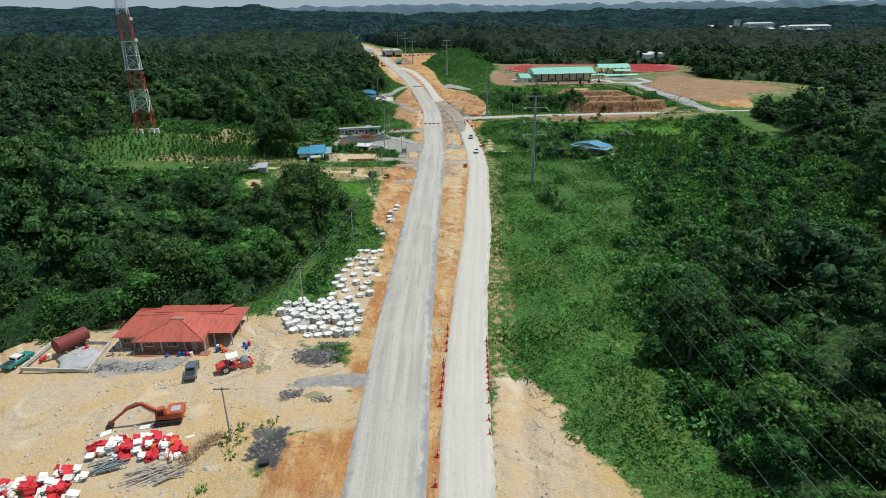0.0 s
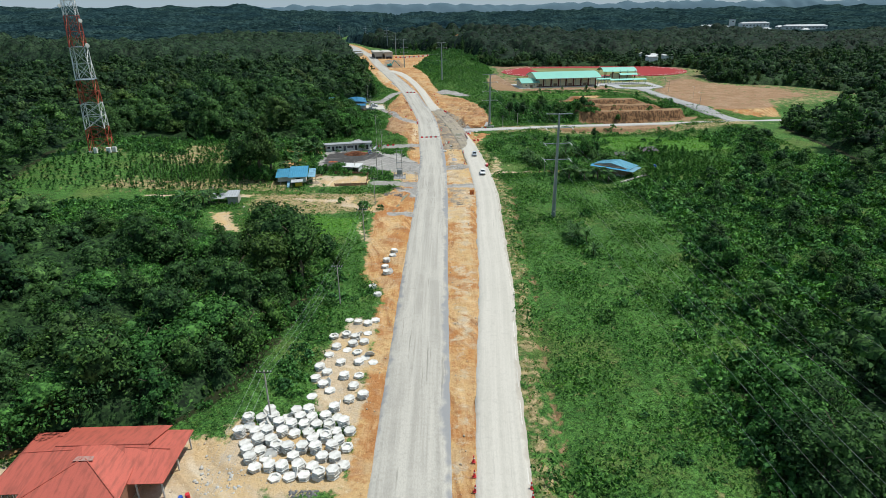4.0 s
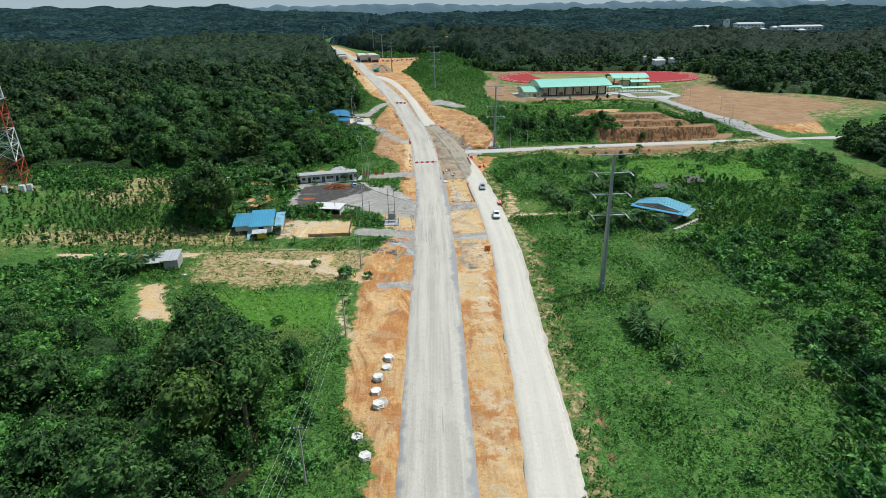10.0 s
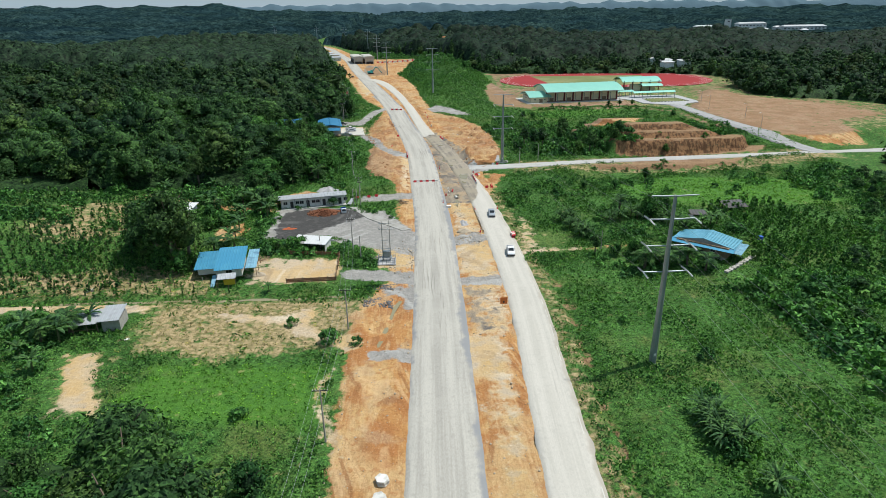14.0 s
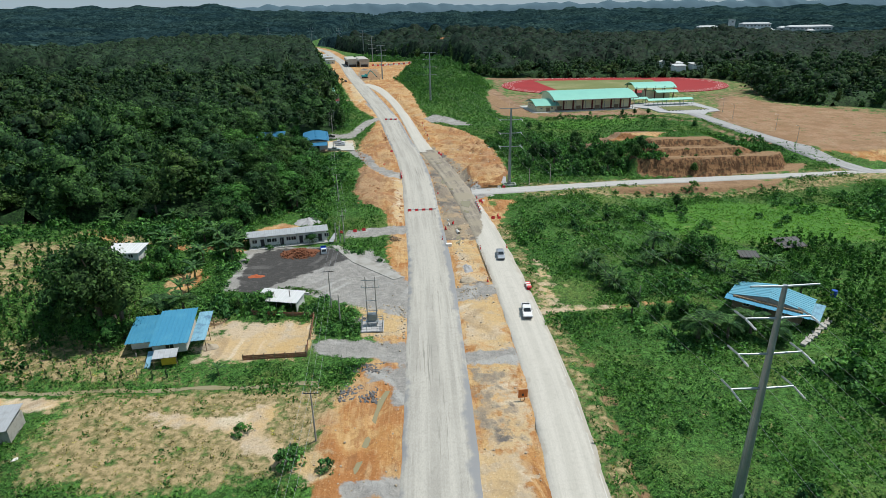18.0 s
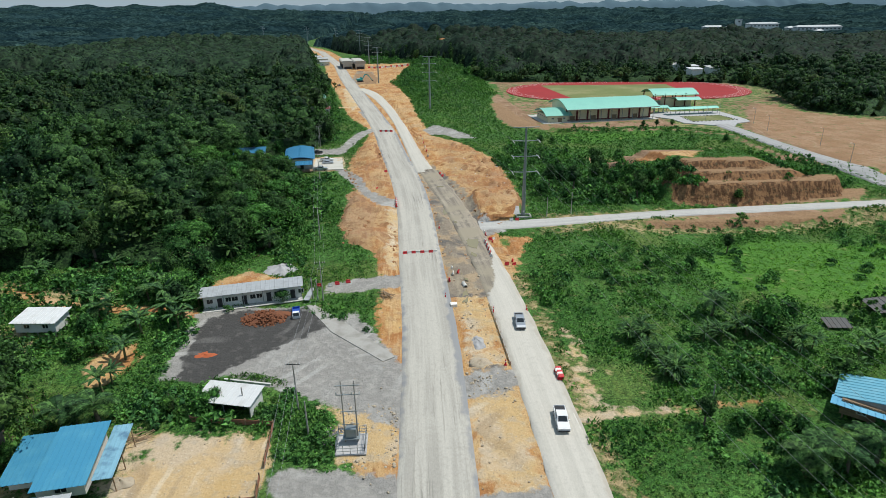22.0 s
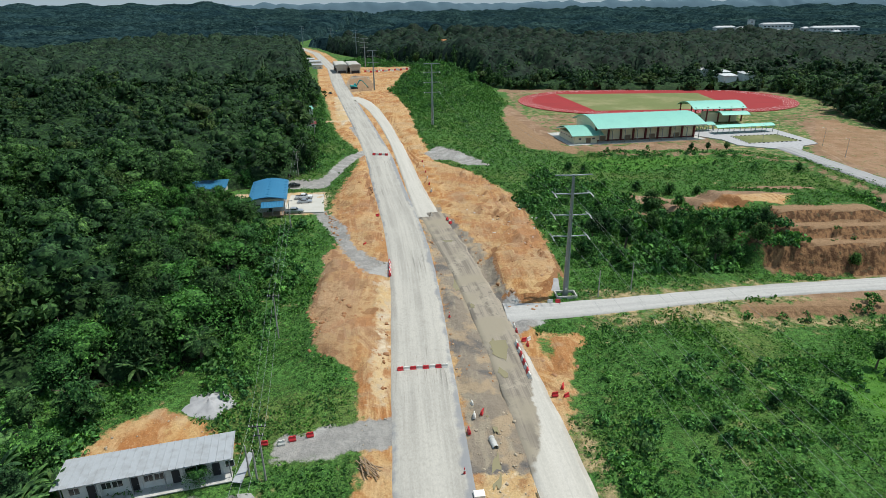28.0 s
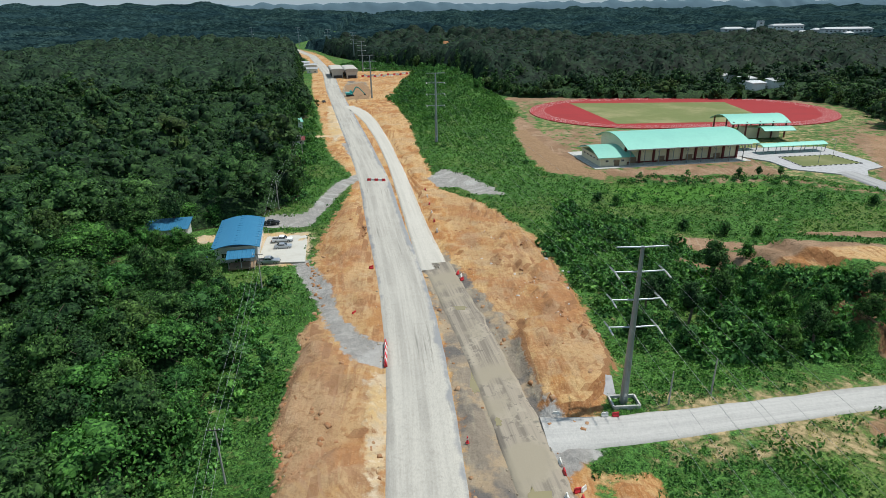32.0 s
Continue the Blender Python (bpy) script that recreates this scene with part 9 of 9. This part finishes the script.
track = thing("running_track", pose(0, 0, 0.1), "red running track with white lane lines round a worn field", "running track")
part("surface", Build().slab(oval(52, 31, 5.25), 0.4), M_TRACK, track)
for k in range(7):
    o_, i_ = oval(51.6 - 1.25 * k, 31, 5.262), oval(51.5 - 1.25 * k, 31, 5.262)
    b = Build()
    b.loft([o_, i_], caps=False)
    part("lane_line", b, M_LINE, track, "white lane line")
part("field", Build().slab([(97, 549, 5.27), (176, 547, 5.27), (184, 612, 5.27), (92, 620, 5.27)], 0.05), M_TURF, track, "worn green playing field with bare patches")
for x, y, h in ((141, 462, 7), (155, 432, 7), (152, 470, 7), (160, 452, 7), (150, 372, 7), (158, 400, 7)):
    lamp_post = thing("street_lamp", pose(x, y, ground_at(x, y)), "slim grey street lamp beside the access road", "street lamp", "street lamps")
    part("post", Build().tube((0, 0, -0.3), (0, 0, h), 0.09, 0.05, 8), M_STEEL, lamp_post)
    part("arm", Build().tube((0, 0, h), (-1.2, 0, h + 0.3), 0.05, 0.04, 6), M_STEEL, lamp_post)
    part("lantern", Build().box(-1.4, 0, h + 0.25, 0.6, 0.2, 0.12, cut=0.02), M_PLWHITE, lamp_post)

# ---- puddles and drains ----
def puddle(x, y, rx, ry, a, z, label="shallow puddle of yellow-brown water"):
    r = random.Random(int(x * 10 + y))
    pts = []
    for i in range(18):
        t = i * math.pi / 9
        k = 1 + 0.22 * math.sin(2 * t + r.random() * 6) + 0.14 * math.sin(5 * t + r.random())
        pts.append((rx * k * math.cos(t), ry * k * math.sin(t), 0))
    solo("puddle", Build().slab(pts, 0.02), M_WATER, pose(x, y, z, 0, 0, a), label, "puddle", "puddles")


for x, y, rx, ry, a in ((-20.6, 76.3, 1.5, 0.8, 5), (-30.5, 83.5, 1.1, 2.0, 20), (4.9, 300.2, 0.45, 4.2, 10), (4.6, 288, 0.6, 3.0, -8), (3.6, 369.3, 1.3, 1.0, 0), (8.8, 310, 0.7, 1.4, 20), (6.2, 334, 0.5, 0.9, 0)):
    puddle(x, y, rx, ry, a, float(level(y)) + (0.212 if abs(x - float(line(y, RIGHT_MID))) < 3.0 else 0.05))


def pool(corners, z, label):
    """Standing water with an uneven shore through the given corners."""
    r = random.Random(len(corners) + int(z * 100))
    pts = []
    for (xa, ya), (xb, yb) in zip(corners, corners[1:] + corners[:1]):
        for i in range(4):
            pts.append((xa + (xb - xa) * i / 4 + r.uniform(-0.22, 0.22), ya + (yb - ya) * i / 4 + r.uniform(-0.3, 0.3), 0))
    solo("puddle", Build().slab(pts, 0.02), M_WATER, pose(0, 0, z), label, "puddle", "puddles")


pool([(8.0, 315.6), (9.9, 313.4), (10.9, 318), (10.8, 322), (9.8, 324.4), (8.9, 321.4), (8.0, 319.8), (7.7, 317.4)], float(level(318)) + 0.213, "broad shallow pool of yellow-brown water on the mud")
pool([(2.9, 341.4), (5.1, 342.1), (4.6, 345.4), (4.0, 348.1), (2.4, 347.8)], float(level(345)) - 0.07, "shallow pool of yellow-brown water in a rut")
DITCH = [(float(x), 226.4 + 0.35 * math.sin(x * 0.4), 0.5 + 0.18 * math.sin(x * 1.3)) for x in np.arange(-84, -21, 3.0)]
ditch = Build().loft([[(x, y - w, ground_at(x, y) + 0.16), (x, y + w, ground_at(x, y) + 0.16), (x, y + w, ground_at(x, y) - 0.2), (x, y - w, ground_at(x, y) - 0.2)] for x, y, w in DITCH])
solo("ditch_water", ditch, M_WATER, pose(0, 0, 0), "narrow ditch of muddy yellow water below the fence", "ditch", kind="structure")
CH = [(-12.2, 223.2), (-13.2, 220.6), (-13.9, 217.2), (-14.3, 213.6), (-15.1, 210.2), (-15.9, 206.4), (-16.4, 204.4)]
bank = [(x - 0.42 - 0.15 * math.sin(i * 2.3), y) for i, (x, y) in enumerate(CH)] + [(x + 0.4 + 0.15 * math.sin(i * 1.7), y) for i, (x, y) in enumerate(CH)][::-1]
solo("drain_channel", Build().slab([(x, y, 0) for x, y in bank], 0.05), M_WATER, pose(0, 0, -0.33), "muddy yellow-brown water standing in a dug channel", "channel", kind="structure")
solo("catch_basin", Build().box(0, 0, 0, 1.4, 1.1, 0.7, cut=0.04), M_PLWHITE, pose(1.8, 284.2, 0.3, 0, 0, 4), "white concrete catch basin with a dark opening", "catch basin")
pipe = Build()
rg = lambda r, x: [(x, r * math.cos(j * math.pi / 8), r * math.sin(j * math.pi / 8)) for j in range(16)]
pipe.loft([rg(0.45, 0), rg(0.45, 2.2), rg(0.36, 2.2), rg(0.36, 0), rg(0.45, 0)], caps=False)
solo("culvert_pipe", pipe, M_CONC, pose(5.1, 292.6, 0.55, 0, 0, 100), "concrete culvert pipe end in loose gravel", "pipe")

rail = thing("edge_boarding", pose(0, 0, 0), "low pale boarding along the edge of the old road", "boarding")
for i in range(9):
    y0, y1 = 262 + i * 2.5, 264.4 + i * 2.5
    x0, x1 = float(line(y0, RIGHT_MID)) - 3.9, float(line(y1, RIGHT_MID)) - 3.9
    part("board", Build().beam((x0, y0, ground_at(x0, y0) + 0.25), (x1, y1, ground_at(x1, y1) + 0.25), 0.08, 0.4), M_SLAB, rail)
    part("peg", Build().box(x0, y0, ground_at(x0, y0) - 0.2, 0.1, 0.1, 0.9), M_WOOD, rail)

# worn edge lines of the old road
M_OLDLINE = worn("dusty_line_paint", (0.62, 0.595, 0.535), 0.9, stain=(0.5, 0.475, 0.41), scale=0.8, amount=0.9)
dash_rng = random.Random(6)
y = 84.0
while y < 262:
    ln = dash_rng.uniform(1.5, 7.0)
    if dash_rng.random() < (0.65 if y < 190 else 0.25):
        pts = []
        for s in (0, 1):
            yy = y + ln * s
            xx = float(np.interp(yy, *smooth_path(RIGHT_MID, 1.5))) + 3.05
            pts.append((xx, yy))
        (xa, ya), (xb, yb) = pts
        solo("edge_line", Build().slab([(xa, ya, 0), (xa + 0.16, ya, 0), (xb + 0.16, yb, 0), (xb, yb, 0)], 0.02), M_OLDLINE, pose(0, 0, float(level(y)) + 0.168), "worn white edge line on dusty asphalt", "road marking", "edge lines", "structure")
    y += ln + dash_rng.uniform(0.5, 4)

# ---- works and houses far along the road ----
def bridge_segment(x, y, turn):
    """A long box girder on trestles: cambered deck, edge beams, cross walls, props and a box for the shaded opening."""
    br = thing("bridge_segment", pose(x, y, ground_at(x, y), 0, 0, turn), "pale grey concrete bridge span under construction", "bridge", "bridge segments")
    section_ = [(-5.6, 5.2), (-5.6, 7.4), (-5.0, 8.0), (-2, 8.25), (2, 8.25), (5.0, 8.0), (5.6, 7.4), (5.6, 5.2)]
    part("deck", Build().loft([[(a, yy, c) for a, c in section_][::-1] for yy in (0, 44)]), M_SLAB, br, "cambered pale concrete deck")
    for yy in (0.6, 15, 30, 43):
        part("cross_wall", Build().box(0, yy, -0.5, 9.6, 1.1, 6.9, cut=0.05), M_SLAB, br)
    for s_ in (-1, 1):
        part("edge_beam", Build().box(s_ * 5.5, 22, 6.2, 0.5, 44, 1.3), M_CONC, br)
        for i in range(8):
            part("prop", Build().box(s_ * 4.6, 2 + i * 5.6, -0.5, 0.4, 0.4, 6.9), M_BLACK, br, "dark steel prop")
    # Black box put in for the shade of the opening under the span.
    part("scaffold", Build().box(0, -0.25, 0, 7.4, 0.3, 2.6), M_BLACK, br, "dark box for the shaded opening below the front wall")


bridge_segment(-67.4, 806, 10)
bridge_segment(-54.6, 804, 10)
M_BANK = worn("raw_orange_bank", (0.44, 0.22, 0.1), 0.95, stain=(0.3, 0.14, 0.07), scale=0.12, amount=0.8)
for x, y, rx, ry, h, turn in ((43, 1040, 26, 12, 17, 12), (20, 1010, 30, 9, 5, 0), (96, 958, 15, 8, 8, -10), (70, 968, 16, 7, 4, 5)):
    solo("soil_bank", heap_build(rx, ry, h, int(x), 0.25), M_BANK, pose(x, y, ground_at(x, y) - 0.4, 0, 0, turn), "raw orange earth bank cut into the hillside", "soil bank", "soil banks", smooth=True)
for x, y, w, d, h, roof_mat, a in ((-65.5, 564, 11, 8, 3.6, M_GREENROOF, 20), (-54.5, 523, 5, 3, 2.4, M_MAROON, 8), (-107, 896, 16, 10, 5, M_ZINC, 15), (-98, 862, 10, 7, 4, M_ZINC, 10), (-118, 930, 14, 9, 5, M_ZINC, 12)):
    hs = thing("house", pose(x, y, ground_at(x, y), 0, 0, a), "small roadside house with white walls under a sheet roof", "house", "roadside houses")
    part("wall", Build().box(0, 0, 0, w, d, h), M_WHITE, hs)
    part("roof_plane", ribs(-w / 2 - 0.6, w / 2 + 0.6, -d / 2 - 0.6, 0, h, h + 1.3, 6), roof_mat, hs)
    part("roof_plane", ribs(-w / 2 - 0.6, w / 2 + 0.6, d / 2 + 0.6, 0, h, h + 1.3, 6), roof_mat, hs)
    for i in range(2):
        window(hs, -w / 4 + i * w / 2, -d / 2 - 0.02, 1.0, 1.2, 1.0)
for x, y, z, w, d, h, a in ((660, 1500, 7, 42, 14, 8, 2), (695, 1495, 7, 20, 12, 6, 0), (705, 1480, 7, 10, 10, 22, 0), (741, 1450, 7, 64, 16, 14, 2), (701, 1400, 4, 44, 12, 6, 3), (744, 1400, 4, 18, 12, 6, -8),
                           (790, 1430, 3, 14, 12, 10, 0), (829, 1400, 1, 90, 16, 14, -4), (820, 1380, 1, 14, 8, 7, -4)):
    tb = thing("town_building", pose(x, y, z + 3.5, 0, 0, a), "distant long white building with rows of windows", "building", "distant town")
    part("wall", Build().box(0, 0, -6, w, d, h + 6), M_WHITE, tb)
    part("roof", Build().box(0, 0, h, w + 2, d + 2, 1.0).loft([[(-w / 2 - 1, -d / 2 - 1, h + 1), (w / 2 + 1, -d / 2 - 1, h + 1), (w / 2 + 1, d / 2 + 1, h + 1), (-w / 2 - 1, d / 2 + 1, h + 1)], [(-w / 2 + 4, -0.5, h + 4), (w / 2 - 4, -0.5, h + 4), (w / 2 - 4, 0.5, h + 4), (-w / 2 + 4, 0.5, h + 4)]]) if w > 10 else Build().box(0, 0, h, w + 1, d + 1, 1.5), M_ZINC, tb)
    for i in range(int(w / 8)):
        part("window", Build().box(-w / 2 + 4 + i * 8, -d / 2 - 0.05, h - 4, 4, 0.3, 2), M_GLASS, tb, "dark window band")
for x, y in ((224, 688), (226, 664), (216, 636), (236, 648)):
    z = ground_at(x, y) + 6
    fb = thing("house", pose(x, y, z, 0, 0, 12), "distant house with a pale sheet roof among trees", "house", "distant houses")
    part("wall", Build().box(0, 0, -6, 10, 6, 8.5), M_WHITE, fb)
    part("roof_plane", ribs(-5.6, 5.6, -3.6, 3.6, 2.6, 3.6, 8), M_WHITEROOF, fb)

# ---- loose stones on the bare ground ----
box_v = np.array([(-1, -1, -1), (1, -1, -1), (1, 1, -1), (-1, 1, -1), (-0.8, -0.7, 1), (0.7, -0.8, 1), (0.8, 0.7, 1), (-0.7, 0.8, 1)], dtype=float)
box_q = np.array([(3, 2, 1, 0), (4, 5, 6, 7), (0, 1, 5, 4), (1, 2, 6, 5), (2, 3, 7, 6), (3, 0, 4, 7)])
stones = [(box_v * np.random.RandomState(900 + i).uniform(0.7, 1.3, (8, 3)) * np.array([0.2, 0.15, 0.11]), box_q) for i in range(5)]
rng = np.random.RandomState(91)
sx_, sy_ = spread(rng, -62, 30, 50, 470, 1.5, lambda x, y: (np.maximum(at("dirt", x, y), at("sand", x, y)) > 0.45) & (np.abs(x - line(y, LEFT_MID)) > 5.6) & ((np.abs(x - line(y, RIGHT_MID)) > 3.9) | (y > 300)) & (rng.uniform(0, 1, x.shape) < 0.55 + 0.3 * wave(x, y, 0.3, 12)))
scatter("loose_stones", stones, sx_, sy_, 0.22 + 0.75 * rng.uniform(0, 1, len(sx_)) ** 3, [M_STONE], "loose stones and clods scattered over the bare soil", "stones", rng, 0.0)

# dark rubble beside the road and by the house
rub = [(-22.3, 87.6, 4.2, 2.6, 260), (-24.2, 76.6, 1.8, 1.2, 70), (-19.2, 75.2, 1.6, 0.9, 50), (-24.6, 65.5, 2.4, 4.0, 120), (-55, 84.8, 6.0, 1.6, 160), (-21.0, 91.5, 1.8, 0.9, 60), (-16.8, 222, 3.0, 2.6, 150), (-15.2, 229.5, 3.0, 1.6, 110), (-18.5, 246, 3.0, 3.0, 120), (-55, 90, 5, 2, 80)]
rx_, ry_, rs_ = [], [], []
for x, y, a, b, n in rub:
    n *= 2
    rx_.append(x + a * rng.uniform(-1, 1, n)), ry_.append(y + b * rng.uniform(-1, 1, n) * rng.uniform(0.6, 1, n)), rs_.append(0.3 + 1.2 * rng.uniform(0, 1, n) ** 3)
scatter("rubble", stones, np.concatenate(rx_), np.concatenate(ry_), np.concatenate(rs_), [M_RUBBLE], "dark broken rock dumped in patches on the bare ground", "rubble", rng, 0.02)
chips = np.random.RandomState(63)
cx_, cy_ = np.concatenate([chips.normal(-32, 3.5, 260), chips.normal(-44, 6, 220), chips.normal(-36, 5, 160), chips.normal(-52, 5, 90)]), np.concatenate([chips.normal(93, 4.5, 260), chips.normal(78, 5, 220), chips.normal(58, 2.5, 160), chips.normal(66, 3, 90)])
ok = (inside(cx_, cy_, YARD) < -1.5) & (np.hypot((cx_ + 48) / 12.5, (cy_ - 96) / 9) > 1)
scatter("yard_debris", stones, cx_[ok], cy_[ok], 0.35 + 1.3 * chips.uniform(0, 1, int(ok.sum())) ** 3, [M_CONC], "pale broken concrete and stones strewn over the yard", "debris", chips, 0.0)
scatter("weeds", TUFTS, np.array([-30.1, -29.5, -30.6, -29.9, -29.2, -31.1, -30.6, -25.8, -25.2, -28.4, -28.9, -30.8, -29.4]), np.array([68.1, 67.3, 67.0, 63.6, 64.6, 56.2, 57.0, 69.1, 69.8, 66.0, 62.4, 65.4, 69.0]), np.full(13, 1.1), [M_WEED], "green weeds growing on the bank of the yard", "weeds", rng, 0.02)

# clods and broken rock on the banks of raw soil
M_CLOD = worn("raw_orange_clods", (0.36, 0.175, 0.08), 0.95, stain=(0.5, 0.36, 0.22), scale=0.6, amount=0.9, bump=0.4)
clod_rng = np.random.RandomState(77)
bank_l = [(306, -20), (316, -25), (326, -26), (340, -27), (352, -26), (362, -26.5), (376, -27), (394, -31)]
bank_r = [(340, 27), (350, 28.5), (366, 28), (384, 27.5), (404, 26), (420, 21), (436, 15)]
cy_ = np.concatenate([clod_rng.uniform(306, 394, 700), clod_rng.uniform(340, 436, 600)])
cx_ = np.where(np.arange(1300) < 700, line(cy_, bank_l) + np.abs(clod_rng.normal(0, 4.0, 1300)), line(cy_, bank_r) - np.abs(clod_rng.normal(0, 5.0, 1300)))
px_, py_ = np.concatenate([clod_rng.uniform(-20, -9, 420), clod_rng.normal(5.5, 1.8, 220), clod_rng.normal(5.5, 2, 130)]), np.concatenate([clod_rng.uniform(239, 253, 420), clod_rng.uniform(262, 300, 220), clod_rng.normal(257, 2.2, 130)])
ok = (at("bare", px_, py_) > 0.45) & (np.hypot(px_ + 15.8, py_ - 243.8) > 3.2) & (np.abs(px_ - line(py_, LEFT_MID)) > 5.6)
scatter("rubble", stones, px_[ok], py_[ok], 0.25 + 1.3 * clod_rng.uniform(0, 1, int(ok.sum())) ** 4, [M_STONE], "pale broken rock strewn beside the carriageways", "rubble", clod_rng, 0.03)
sx_, sy_ = spread(clod_rng, -30, 30, 304, 440, 1.2, lambda x, y: (np.maximum(at("dirt", x, y), at("mud", x, y) * 0.6) > 0.45) & (np.abs(x - line(y, LEFT_MID)) > 5.8) & (np.abs(x - line(y, RIGHT_MID)) > 3.9) & (wave(x, y, 0.16, 19) + clod_rng.uniform(-0.7, 0.7, x.shape) > 0.1))
cx_, cy_ = np.concatenate([cx_, sx_]), np.concatenate([cy_, sy_])
ok = at("bare", cx_, cy_) > 0.45
cx_, cy_ = cx_[ok], cy_[ok]
scatter("soil_clods", stones, cx_, cy_, 0.4 + 2.4 * clod_rng.uniform(0, 1, len(cx_)) ** 3.8, [M_CLOD], "orange clods and broken rock on the banks of raw soil", "clods", clod_rng, 0.05)
gx_, gy_ = np.concatenate([clod_rng.normal(24, 2.6, 160), clod_rng.normal(19, 3, 140), clod_rng.normal(13, 2.0, 90)]), np.concatenate([clod_rng.normal(388, 6, 160), clod_rng.normal(372, 5, 140), clod_rng.normal(398, 7, 90)])
scatter("rubble", stones, gx_, gy_, 0.4 + 2.0 * clod_rng.uniform(0, 1, 390) ** 3, [M_CONC], "grey broken rock dumped beside the old road", "rubble", clod_rng, 0.03)

# timber, spoil and branches along the works
for i in range(14):
    r = random.Random(700 + i)
    solo("timber_length", Build().beam((-1.6, 0, 0), (1.6, 0, 0), 0.14, 0.1), M_WOOD, pose(-12.3 + r.uniform(-0.9, 0.9), 289.8 + r.uniform(-0.9, 0.9), ground_at(-12.3, 289.8) + 0.1 + 0.05 * i, r.uniform(-6, 6), r.uniform(-9, 9), r.uniform(100, 160)), "rough brown timber length on a small pile", "timber", "timber pile")
solo("gravel_mound", heap_build(2.3, 1.7, 0.7, 5, 0.3), M_STONE, pose(4.9, 262.8, ground_at(4.9, 262.8) - 0.05, 0, 0, 20), "heap of pale broken stone between the roads", "heap", smooth=True)
solo("gravel_mound", heap_build(1.5, 2.4, 0.6, 6, 0.3), M_GREYSAND, pose(5.2, 269.5, ground_at(5.2, 269.5) - 0.05, 0, 0, 5), "heap of grey gravel between the roads", "heap", smooth=True)
for i in range(18):
    r = random.Random(760 + i)
    solo("branch", Build().tube((-1.2, 0, 0), (1.2, 0, 0.05), 0.045, 0.025, 5), M_WOOD, pose(-48.4 + r.uniform(-1.0, 1.0), 247.2 + r.uniform(-0.5, 0.5), 0.08 + 0.03 * i, 0, r.uniform(-6, 6), r.uniform(-25, 25)), "cut branch on a small woodpile behind the house", "branch", "woodpile")
for i in range(16):
    r = random.Random(820 + i)
    x, y = r.uniform(12.5, 19.5), r.uniform(60, 76)
    b = Build()
    q = Vector((0, 0, 0.05))
    for k in range(5):
        n = q + Vector((r.uniform(0.25, 0.7), r.uniform(-0.35, 0.35), r.uniform(-0.02, 0.06)))
        b.tube(q, n, 0.05 - 0.008 * k, 0.042 - 0.008 * k, 5)
        if k in (1, 3):
            b.tube(n, n + Vector((r.uniform(0.2, 0.6), r.uniform(-0.7, 0.7), 0.05)), 0.025, 0.012, 4)
        q = n
    solo("branch", b, M_WOOD, pose(x, y, ground_at(x, y) + 0.05, 0, 0, r.uniform(0, 360)), "bare crooked branch lying on sandy soil", "branch", "fallen branches")
